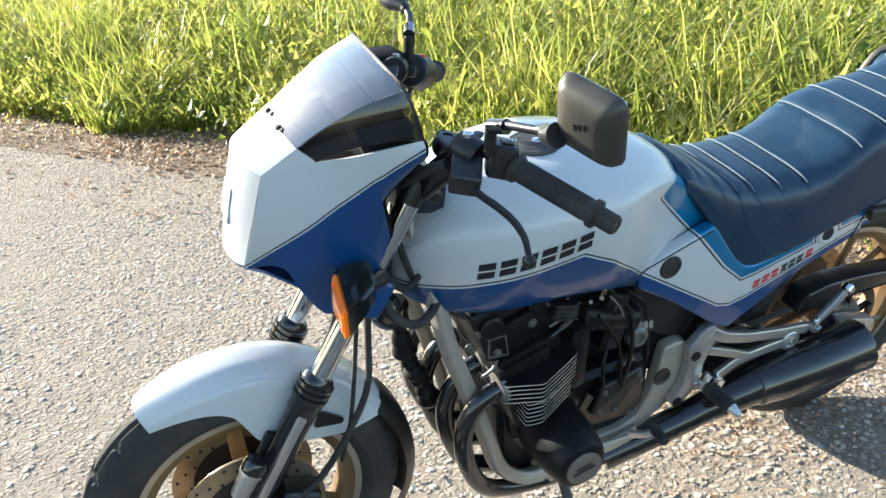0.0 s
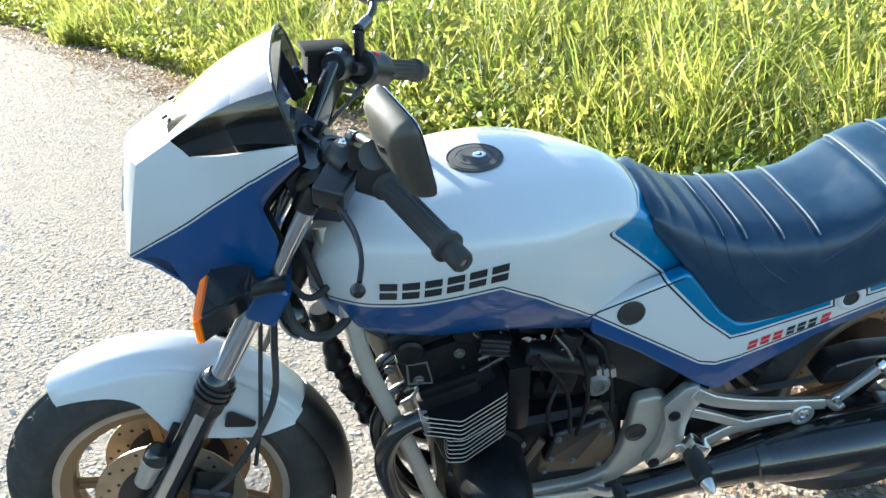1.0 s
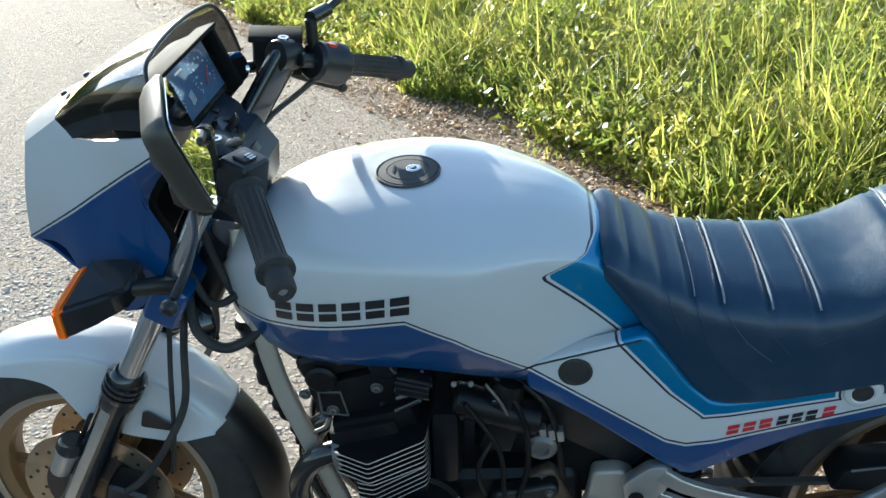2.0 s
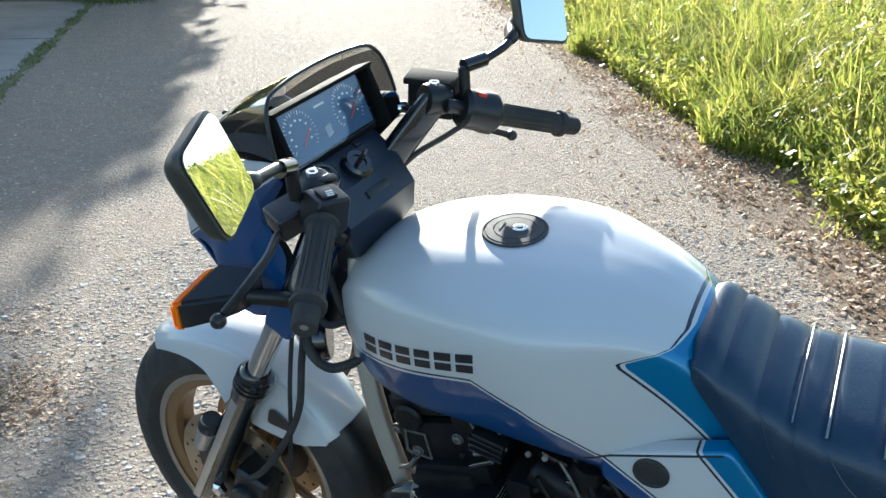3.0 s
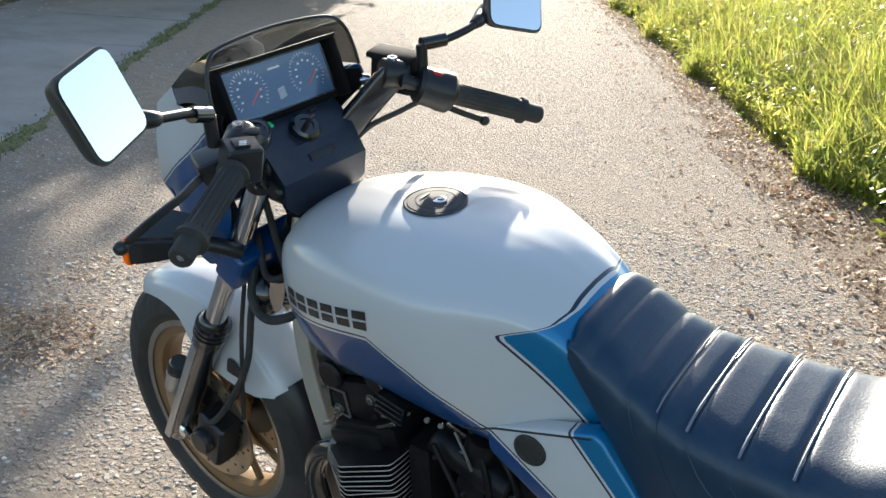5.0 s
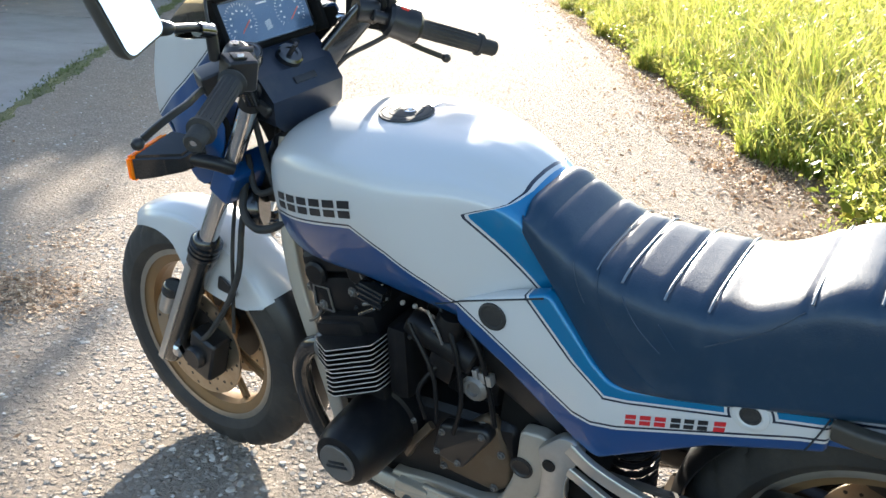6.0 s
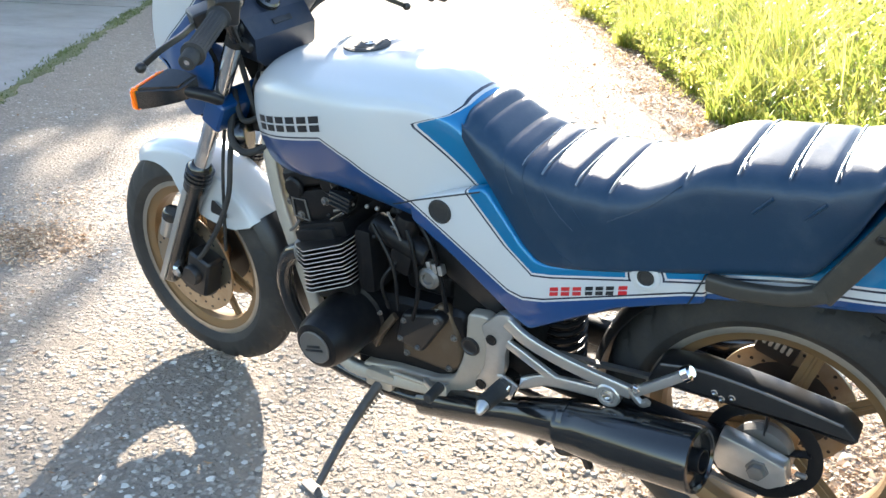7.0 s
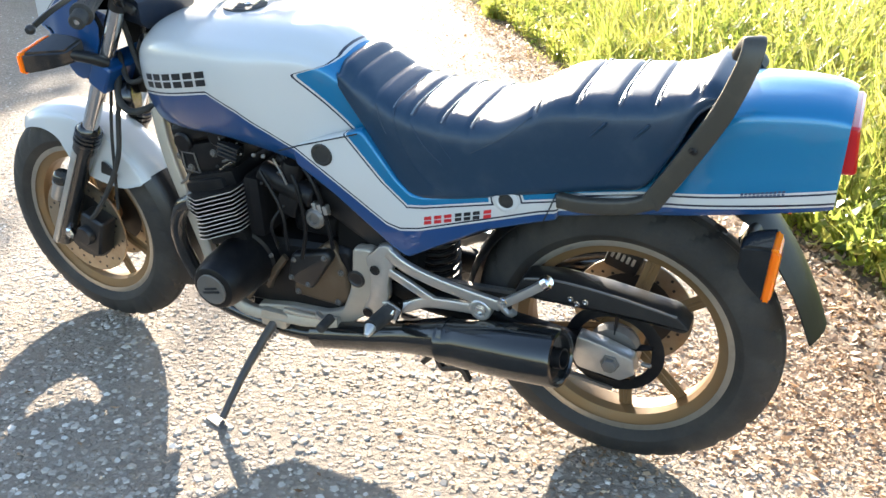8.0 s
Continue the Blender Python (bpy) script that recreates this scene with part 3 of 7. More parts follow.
def wheel(name, c, R, half, rim_r, label, steer, discs, phase, caliper_side=0):
    """A cast wheel: rim with tyre, paired spokes, hub and brake discs."""
    yy = Vector((0, 1, 0))
    m = along(c, c + yy)
    prof = [(rim_r - 0.030, -0.010), (rim_r - 0.026, -half * 0.50), (rim_r - 0.012, -half * 0.62), (rim_r + 0.002, -half * 0.66), (rim_r + 0.007, -half * 0.70), (rim_r + 0.011, -half * 0.66), (rim_r + 0.009, -half * 0.60), (rim_r - 0.006, -half * 0.50)]
    prof = prof + [(r, -d) for r, d in prof[::-1]] + [prof[0]]
    rim = part(name, lathe(prof, c, c + yy, 80), GOLD, bike, label, steer)
    for s in (-1, 1):
        lip = [(rim_r - 0.006, 0.70 * half * s + 0.0005 * s), (rim_r + 0.006, 0.72 * half * s + 0.0012 * s), (rim_r + 0.0115, 0.69 * half * s + 0.0012 * s), (rim_r + 0.0115, 0.62 * half * s), (rim_r + 0.002, 0.655 * half * s), (rim_r - 0.006, 0.70 * half * s + 0.0005 * s)]
        part("rim_lip", lathe(lip, c, c + yy, 80), LIP, rim, "bare machined rim lip", steer)
    # tyre with slanted tread grooves
    bm = bmesh.new()
    segs = 216
    outline = []
    for k in range(33):
        t = -1 + 2 * k / 32
        ang = t * radians(112)
        wid = half * math.sin(ang) if abs(ang) < math.pi / 2 else half * math.copysign(1, ang) * (1 - 0.36 * ((abs(ang) - math.pi / 2) / radians(22)) ** 1.5)
        h = R - (R - rim_r - 0.002) * (1 - math.cos(ang)) / (1 - math.cos(radians(112)))
        outline.append((h, wid, t))
    rings = []
    for i in range(segs):
        ring = []
        for r, w, t in outline:
            q = i + abs(t) * 10 + (5 if t > 0 else 0)
            groove = 0.0
            if abs(t) < 0.76:
                if (q % 9) < 1.9 and abs(t) > 0.07:
                    groove = 0.0055
                if (q % 18) < 1.3 and abs(t) < 0.2:
                    groove = 0.0055
                if 0.10 < abs(t) < 0.16:
                    groove = 0.0045
            a = 2 * math.pi * i / segs
            rr = r - groove
            ring.append(bm.verts.new(m @ Vector((rr * math.cos(a), rr * math.sin(a), w))))
        rings.append(ring)
    rings.append(rings[0])
    skin(bm, rings, closed=False, caps=False)
    part("tyre", bm, TYRE, rim, "treaded black tyre", steer, angle=22)
    # spokes: two ribs and a web
    for base in (55, 175, 295):
        for off in (-19, 19):
            a = radians(base + off + phase)
            d = Vector((math.cos(a), 0, math.sin(a)))
            sdir = Vector((-d.z, 0, d.x))
            sp = bmesh.new()
            for side in (-1, 1):
                tube([c + d * 0.042 + sdir * 0.0052 * side, c + d * (rim_r - 0.024) + sdir * 0.0046 * side], 0, 1, 10, (0.0036, 0.020), sp)
            tube([c + d * 0.042, c + d * (rim_r - 0.024)], 0, 1, 8, (0.009, 0.007), sp)
            part("spoke", sp, GOLD, rim, "", steer)
    part("hub", lathe([(0, -0.052), (0.018, -0.052), (0.030, -0.046), (0.038, -0.03), (0.050, -0.02), (0.050, 0.02), (0.038, 0.03), (0.030, 0.046), (0.018, 0.052), (0, 0.052)], c, c + yy, 32), GOLD, rim, "", steer)
    for y, r_out in discs:
        o = c + Vector((0, y, 0))
        inner = 0.66 * r_out
        part("brake_disc", lathe([(inner, -0.0025), (r_out, -0.0025), (r_out + 0.0006, 0), (r_out, 0.0025), (inner, 0.0025), (inner, -0.0025)], o, o + yy, 72), DISC_STEEL, rim, "drilled steel brake disc", steer)
        hm = bmesh.new()
        for k in range(36):
            an = 2 * math.pi * k / 36
            rr = inner + (r_out - inner) * (0.22, 0.5, 0.78)[k % 3]
            p = o + Vector((rr * math.cos(an), 0, rr * math.sin(an)))
            lathe([(0, -0.0032), (0.0036, -0.0032), (0.0036, 0.0032), (0, 0.0032)], p, p + yy, 8, hm)
        part("disc_drilling", hm, BLACK_PLASTIC, rim, "", steer)["kind"] = "stuff"
        part("disc_carrier", lathe([(0.03, -0.004), (0.045, -0.010), (inner - 0.004, -0.003), (inner + 0.006, -0.0035), (inner + 0.006, 0.0035), (0.03, 0.004), (0.03, -0.004)], o, o + yy, 40), BLACK_PLASTIC, rim, "", steer)
    return rim


LIP = weathered("machined rim lip", (0.42, 0.38, 0.32), 0.35, 0.8, amount=0.4, scale=20)
TYRE = weathered("tyre rubber", (0.017, 0.0165, 0.016), 0.72, dirt=(0.13, 0.115, 0.095), amount=0.3, scale=9, grain=0.5)
wheel("front_wheel", AXLE_F, 0.297, 0.050, 0.205, "gold cast front wheel", True, ((-0.050, 0.135), (0.050, 0.135)), 20)
wheel("rear_wheel", AXLE_R, 0.322, 0.057, 0.226, "gold cast rear wheel", False, ((0.075, 0.130),), 0)


def fender():
    """White front mudguard with side valances, wrapped round the tyre."""
    grid = []
    edge = [(35, 0.292), (38, 0.243), (46, 0.207), (59, 0.181), (74, 0.176), (83, 0.184), (89, 0.216), (93, 0.244), (101, 0.266), (111, 0.277), (122, 0.284)]
    for i in range(60):
        th = 35 + 87 * i / 59
        e = interp(edge, th)[0]
        r = 0.323 - 0.006 * ((th - 80) / 50) ** 2
        a = radians(th)
        half = [(0, r), (0.024, r - 0.0015), (0.044, r - 0.009), (0.052, r - 0.016), (0.060, r - 0.024), (0.0635, 0.45 * (r - 0.02) + 0.55 * e), (0.066, e)]
        half = [(p.x, p.y) for p in smooth_path([Vector((p, q, 0)) for p, q in half], 3)]
        row = [(-y, q) for y, q in half[::-1]] + [(y, q) for y, q in half[1:]]
        slim = 1 - 0.28 * max(0, (th - 98) / 24) ** 2
        grid.append([AXLE_F + Vector((q * math.cos(a), y * slim, q * math.sin(a))) for y, q in row])
    ob = part("front_mudguard", shell(grid, 0.0035), PAINT_WHITE, bike, "white front mudguard", True, angle=50)
    for s in (-1, 1):
        pts = [(0.120, 0.180), (0.130, 0.213), (0.140, 0.213), (0.177, 0.186), (0.172, 0.175)]
        pts = [(AXLE_F.x + p, AXLE_F.z + q) for p, q in pts]
        part("vent", plate(rounded(pts, 0.008), 0.0690 * s, 0.0712 * s, 0.0006, 1), BLACK_PLASTIC, ob, "dark triangular opening", True)
    flap = []
    for i in range(19):
        k0 = i / 18
        a = radians(36 - 58 * k0)
        r = 0.321 + 0.010 * k0
        w = 0.052 - 0.022 * max(0, k0 - 0.6) / 0.4
        flap.append([AXLE_F + Vector(((r - 0.03 * abs(k / 5) ** 3) * math.cos(a), w * k / 5, (r - 0.03 * abs(k / 5) ** 3) * math.sin(a))) for k in range(-5, 6)])
    part("mud_flap", shell(flap, 0.003), BLACK_PLASTIC, ob, "black mudguard extension", True)
    for s in (-1, 1):
        part("stay", box((0.05, 0.012, 0.06), AXLE_F + Vector((0.045, 0.073 * s, 0.165)), (0, RAKE, 0), 0.004), BLACK_PLASTIC, ob, "", True)


fender()


def forks():
    for s in (-1, 1):
        y = 0.086 * s
        leg = part("fork_leg", lathe([(0, -0.05), (0.020, -0.05), (0.024, -0.04), (0.0255, 0.04), (0.0265, 0.27), (0.029, 0.278), (0.029, 0.305), (0, 0.305)], fork(0, y), fork(1, y), 28), BLACK_GLOSS, bike, "black lower fork leg", True)
        part("alloy_strip", box((0.017, 0.014, 0.325), fork(0.115, y + 0.0215 * s, 0.006), (0, RAKE, 0), 0.003), ALLOY, leg, "polished alloy strip", True)
        prof = [(0.0, 0.302), (0.031, 0.302)]
        for k in range(3):
            d = 0.306 + 0.012 * k
            prof += [(0.0325, d), (0.0325, d + 0.0065), (0.0285, d + 0.008), (0.0285, d + 0.0105)]
        prof += [(0.028, 0.345), (0.022, 0.352), (0.0, 0.352)]
        part("dust_seal", lathe(prof, fork(0, y), fork(1, y), 28), BLACK_GLOSS, leg, "ribbed black dust seal", True)
        part("fork_tube", rod(fork(0.34, y), fork(0.735, y), 0.0188, segs=28), CHROME, leg, "bright chrome fork tube", True)
        # caliper behind the leg and the damper unit before it
        cal = part("brake_caliper", box((0.075, 0.055, 0.11), fork(0.055, 0.078 * s, -0.085), (0, RAKE - 10, 0), 0.014, 3), BLACK_PLASTIC, bike, "black brake caliper", True)
        part("piston_housing", lathe([(0, 0), (0.026, 0), (0.026, 0.012), (0.022, 0.018), (0, 0.018)], fork(0.055, 0.104 * s, -0.08), fork(0.055, 0.104 * s, -0.08) + Vector((0, s, 0)), 24), BLACK_PLASTIC, cal, "", True)
        a = fork(0.155, y + 0.01 * s, 0.04)
        dmp = part("damper_unit", lathe([(0, 0.0), (0.017, 0.0), (0.018, 0.03), (0.018, 0.045), (0.021, 0.048), (0.021, 0.066), (0.017, 0.072), (0, 0.072)], a - AXIS * 0.07, a, 24), ALLOY, bike, "alloy damper unit on the fork", True)
        part("cap", lathe([(0, 0), (0.022, 0), (0.022, 0.018), (0.018, 0.024), (0, 0.024)], a - AXIS * 0.012, a + AXIS, 24), BLACK_GLOSS, dmp, "blue-black cap", True)
        part("axle_nut", lathe([(0, 0), (0.016, 0), (0.016, 0.010), (0.010, 0.014), (0, 0.014)], AXLE_F + Vector((0, 0.10 * s, 0)), AXLE_F + Vector((0, 2 * s, 0)), 6), CHROME, bike, "", True)
    low = part("lower_yoke", box((0.054, 0.226, 0.072), fork(0.522, 0, -0.012), (0, RAKE, 0), 0.012, 3), PAINT_NAVY, bike, "navy painted lower yoke", True)
    part("upper_yoke", box((0.070, 0.190, 0.026), fork(0.715, 0, -0.015), (0, RAKE, 0), 0.012, 3), BLACK_PLASTIC, bike, "", True)
    part("steering_stem", rod(fork(0.48, 0, -0.045), fork(0.61, 0, -0.045), 0.03), BLACK_PLASTIC, bike, "", True)
    part("horn", lathe([(0, 0), (0.036, 0), (0.040, 0.006), (0.040, 0.022), (0.030, 0.030), (0.012, 0.034), (0, 0.034)], (-0.43, -0.05, 0.70), (-0.55, -0.12, 0.69), 28), BLACK_GLOSS, bike, "black horn", True)


forks()


def ruled(a, b, n, bulge=(0, 0, 0)):
    bulge = Vector(bulge)
    return [[p.lerp(q, k / n) + bulge * math.sin(math.pi * k / n) for k in range(n + 1)] for p, q in zip(a, b)]


def flip(grid):
    return [[Vector((p.x, -p.y, p.z)) for p in row] for row in grid]


def clear_plastic(name, tint):
    m = mat(name, tint, 0.03)
    bsdf(m).inputs["Transmission Weight"].default_value = 1.0
    bsdf(m).inputs["IOR"].default_value = 1.49
    return m


SMOKE = clear_plastic("smoked acrylic", (0.72, 0.68, 0.62))
bsdf(SMOKE).inputs["Coat Weight"].default_value = 1.0
bsdf(SMOKE).inputs["Coat Roughness"].default_value = 0.07
bsdf(SMOKE).inputs["Coat IOR"].default_value = 2.2
SMOKE_DARK = clear_plastic("dark smoked acrylic", (0.10, 0.10, 0.10))
bsdf(SMOKE_DARK).inputs["Coat Weight"].default_value = 0.6
LINING = mat("matt black lining", (0.006, 0.006, 0.006), 0.9, spec=0.15)
GLASS = mat("lamp glass", (0.6, 0.62, 0.63), 0.08, 0.3, 0.5)


def cowl():
    """Handlebar fairing: white nose, blue lower flanks, smoked screen."""
    n = 24
    nose_t, nose_b = Vector((-0.627, -0.085, 1.000)), Vector((-0.667, -0.074, 0.843))
    crease = Vector((-0.573, -0.091, 1.037))
    low_f = Vector((-0.548, -0.103, 1.016))
    edge = smooth_path([low_f, (-0.49, -0.126, 1.026), (-0.399, -0.148, 1.045)], 12)
    top = [nose_t.lerp(low_f, k / 6) for k in range(6)] + edge
    low = smooth_path([nose_b, (-0.612, -0.090, 0.843), (-0.585, -0.100, 0.795), (-0.545, -0.100, 0.742), (-0.495, -0.104, 0.765), (-0.442, -0.110, 0.862), (-0.458, -0.116, 0.920), (-0.442, -0.124, 0.960), (-0.395, -0.146, 1.015)], 8)
    low = [low[round(i * (len(low) - 1) / (len(top) - 1))] for i in range(len(top))]
    bm = None
    side = ruled(top, low, 10, (0, -0.008, 0))
    tri = ruled([nose_t.lerp(crease, k / 4) for k in range(5)], [nose_t.lerp(low_f, k / 4) for k in range(5)], 2)
    nose = []
    for k in range(17):
        t = -1 + k / 8
        bow = 1 - t * t
        tp = Vector((-0.627 - 0.026 * bow, 0.085 * t, 1.000 + 0.006 * bow))
        bt = Vector((-0.667 - 0.016 * bow, 0.074 * t, 0.843 - 0.004 * bow))
        base = Vector((-0.573 - 0.012 * bow, 0.091 * t, 1.037 + 0.009 * bow))
        nose.append([base, base.lerp(tp, 0.5) + Vector((0, 0, 0.003 * bow)), tp, tp.lerp(bt, 0.06), tp.lerp(bt, 0.5) + Vector((-0.004 * bow, 0, 0)), tp.lerp(bt, 0.94), bt, bt + Vector((0.03, 0.006 * t, -0.012)), Vector((-0.585, 0.098 * t, 0.80))])
    for g in (side, flip(side), tri, flip(tri), nose):
        piece = shell(g, 0.004)
        bm = piece if bm is None else join(bm, piece)
    bmesh.ops.remove_doubles(bm, verts=bm.verts[:], dist=0.0005)
    ob = part("fairing", bm, PAINT_FAIRING, bike, "white and blue headlamp fairing", True, angle=24)
    liner = None
    for g in (side, flip(side), nose):
        inner = [[Vector((q.x + 0.008, q.y * 0.93, q.z - 0.003)) for q in (row[1:6] if g is nose else row)] for row in g]
        piece = shell(inner, 0.002)
        liner = piece if liner is None else join(liner, piece)
    part("liner", liner, LINING, ob, "black fairing lining", True)
    part("headlamp", box((0.010, 0.05, 0.06), (-0.6665, 0, 0.925), (0, 11.7, 0), 0.003, 2), GLASS, ob, "rectangular headlamp glass", True)
    rear = [(-0.399, -0.148, 1.045), (-0.406, -0.145, 1.075), (-0.413, -0.139, 1.100), (-0.419, -0.127, 1.117), (-0.423, -0.108, 1.126), (-0.427, -0.06, 1.131), (-0.428, 0, 1.133)]
    front = [(-0.548, -0.103, 1.016), (-0.556, -0.099, 1.024), (-0.565, -0.095, 1.031), (-0.573, -0.091, 1.037), (-0.576, -0.081, 1.039), (-0.583, -0.043, 1.044), (-0.585, 0, 1.046)]
    rear = rear + mirrored(rear[-2::-1])
    front = front + mirrored(front[-2::-1])
    g = ruled([Vector(p) for p in rear], [Vector(p) for p in front], 12, (0, 0, 0.010))
    for cheek in (g[:4], g[-4:]):
        part("side_pane", shell(cheek, 0.003), SMOKE_DARK, ob, "dark smoked side pane of the screen", True, angle=25).visible_shadow = False
    pane = part("windscreen", shell(g[3:-3], 0.003), SMOKE, ob, "smoked acrylic windscreen", True, angle=25)
    pane.visible_shadow = False
    part("screen_edge", tube(smooth_path(rear, 5), 0.0026, 1, 8), BLACK_PLASTIC, ob, "black screen edging", True)
    for y in (-0.034, 0.034):
        p = Vector((-0.574 - 0.012 * (1 - (y / 0.091) ** 2), y, 1.041 + 0.007 * (1 - (y / 0.091) ** 2)))
        part("screw", lathe([(0, 0.0), (0.005, 0.0), (0.005, 0.003), (0.003, 0.0045), (0, 0.0045)], p, p + Vector((-0.5, 0, 1)), 12), BLACK_PLASTIC, ob, "", True)
    # dark inner trim under the screen
    g = ruled([Vector((-0.44, 0.12 * t, 1.015 + 0.01 * (1 - t * t))) for t in (-1, -0.5, 0, 0.5, 1)], [Vector((-0.56, 0.09 * t, 1.000 + 0.01 * (1 - t * t))) for t in (-1, -0.5, 0, 0.5, 1)], 5)
    part("inner_trim", shell(g, 0.003), LINING, ob, "", True)


cowl()


def engine():
    block = part("crankcase", box((0.36, 0.20, 0.19), (-0.04, 0.0, 0.335), (0, -4, 0), 0.03, 3), ENGINE_BLACK, bike, "black crankcase")
    lean_m = pose(-0.150, 0, 0.43, 0, -17, 0)

    def leaned(bm):
        bm.transform(lean_m)
        return bm

    cylinders = part("cylinder_block", leaned(box((0.11, 0.29, 0.16), (-0.012, 0, 0.07), (0, 0, 0), 0.01)), ENGINE_BLACK, bike, "finned black cylinder block")
    for k in range(11):
        z = 0.474 + 0.0100 * k
        front = [(-0.190, 0.196), (-0.248, 0.156)] if k > 5 else [(-0.185, 0.192), (-0.212, 0.180)]
        half = [(-0.104, 0.146), (-0.108, 0.172 if k > 4 else 0.164)] + front
        out = rounded([(x, -y) for x, y in half] + [(x, y) for x, y in half[::-1]], 0.006, 3)
        f = plate(out, 0, 0.0024, 0)
        for v in f.verts:
            v.co = Vector((v.co.x, v.co.z, v.co.y + z + 0.32 * (v.co.x + 0.104)))
        f.normal_update()
        for q in f.faces:
            q.material_index = 1 if abs(q.normal.z) > 0.7 else 0
        part("fin", f, [FIN, ENGINE_BLACK], cylinders, "black cooling fin with polished edge", smooth=False)
    part("intake_side", box((0.045, 0.285, 0.15), (-0.080, 0, 0.525), (0, 0, 0), 0.018), ENGINE_BLACK, cylinders)
    part("cylinder_flange", leaned(box((0.130, 0.270, 0.036), (0.006, 0, 0.142), (0, 0, 0), 0.008)), ENGINE_BLACK, cylinders)
    part("cylinder_head", leaned(box((0.150, 0.240, 0.07), (0, 0, 0.192), (0, 0, 0), 0.012)), ENGINE_BLACK, bike)
    hd = part("cam_cover", leaned(box((0.165, 0.232, 0.045), (0.005, 0, 0.252), (0, 0, 0), 0.018, 3)), ENGINE_BLACK, bike, "black cam cover")
    for s in (-1, 1):
        for x in (-0.045, 0.055):
            part("end_plug", leaned(lathe([(0, 0), (0.024, 0), (0.024, 0.006), (0.019, 0.010), (0, 0.010)], (x, 0.115 * s, 0.235), (x, 1 * s, 0.235), 24)), ENGINE_BLACK, hd)
    for x, y, z in ((-0.09, -0.10, 0.20), (-0.09, 0.10, 0.20), (0.03, -0.121, 0.20), (-0.05, -0.121, 0.175)):
        part("bolt", leaned(bolt((x, y, z), 0.007)), ENGINE_GREY, hd)
    for y in (-0.13, -0.05, 0.05, 0.13):
        part("plug_cap", leaned(tube([(0.0, y, 0.27), (0.02, y, 0.295), (0.06, y * 0.8, 0.30)], 0.008, 4, 10)), RUBBER, hd)
    g0 = Vector((-0.130, -0.105, 0.374))
    gen = part("generator_cover", lathe([(0, -0.02), (0.074, -0.02), (0.074, 0.018), (0.066, 0.022), (0.064, 0.070), (0.062, 0.110), (0.057, 0.138), (0.050, 0.152), (0.040, 0.157), (0.0, 0.157)], g0, g0 + Vector((0, -1, 0)), 40), ENGINE_BLACK, bike, "round black generator cover")
    part("badge", lathe([(0, 0), (0.037, 0), (0.037, 0.003), (0.035, 0.0042), (0.033, 0.0036), (0.0, 0.0036)], g0 + Vector((0, -0.1565, 0.001)), g0 + Vector((0, -1, 0.001)), 40), ENGINE_GREY, gen, "round grey badge")
    for k, w in enumerate((0.034, 0.046)):
        part("badge_bar", box((w, 0.002, 0.0055), g0 + Vector((0, -0.1608, 0.004 - 0.009 * k)), (0, -15, 0), 0.0006), BLACK_INK, gen)
    for k in range(6):
        a = math.radians(20 + 60 * k)
        part("bolt", bolt(g0 + Vector((0.070 * math.cos(a), -0.018, 0.070 * math.sin(a))), 0.0045), ENGINE_GREY, gen)
    spr = part("sprocket_cover", plate(rounded([(-0.030, 0.290), (0.09, 0.284), (0.125, 0.315), (0.120, 0.38), (0.088, 0.450), (0.070, 0.448), (-0.022, 0.368)], 0.014), -0.080, -0.106, 0.010, 3), BRONZE, bike, "bronze-brown sprocket cover")
    for q in ((-0.015, 0.302), (0.09, 0.298), (0.105, 0.38), (0.070, 0.432), (-0.008, 0.360)):
        part("bolt", bolt((q[0], -0.1065, q[1]), 0.006), ENGINE_GREY, spr)
    part("clutch_arm", tube([(-0.087, -0.118, 0.308), (-0.062, -0.126, 0.352), (-0.028, -0.120, 0.400)], 0, 4, 10, (0.012, 0.016)), BRONZE, spr)
    part("shift_arm", tube([(-0.150, -0.122, 0.262), (-0.110, -0.128, 0.318), (-0.074, -0.122, 0.360)], 0, 4, 10, (0.010, 0.016)), BRONZE, spr)
    part("clutch_housing", plate(rounded([(-0.026, 0.346), (0.036, 0.332), (0.058, 0.366), (0.098, 0.424), (0.086, 0.442), (0.040, 0.428), (-0.006, 0.418)], 0.010), -0.100, -0.130, 0.008, 3), BLACK_PLASTIC, spr, "satin black clutch housing")
    for q in ((-0.012, 0.356), (0.030, 0.346), (0.080, 0.426), (0.0, 0.404)):
        part("bolt", bolt((q[0], -0.130, q[1]), 0.005), ENGINE_GREY, spr)
    part("gear_linkage", tube([(-0.04, -0.136, 0.262), (0.02, -0.142, 0.268), (0.08, -0.152, 0.280)], 0.0055, 4, 10), FRAME_SILVER, spr)
    part("sump", box((0.24, 0.18, 0.09), (-0.05, 0, 0.205), (0, 0, 0), 0.02, 3), ENGINE_BLACK, bike)
    part("airbox", box((0.22, 0.19, 0.20), (0.165, 0, 0.58), (0, 30, 0), 0.02), BLACK_PLASTIC, bike)
    for k, y in enumerate((-0.105, -0.035, 0.035, 0.105)):
        carb = part("carburettor", rod((-0.07, y, 0.600), (0.06, y, 0.560), 0.027, 0.004, 24), ENGINE_BLACK, bike, "black carburettor")
        part("float_bowl", box((0.05, 0.05, 0.05), (0.0, y, 0.540), (0, 15, 0), 0.008), ENGINE_BLACK, carb)
        part("dome", lathe([(0, 0), (0.026, 0), (0.026, 0.03), (0.022, 0.04), (0, 0.044)], (0.005, y, 0.60), (0.03, y, 0.70), 24), ENGINE_BLACK, carb)
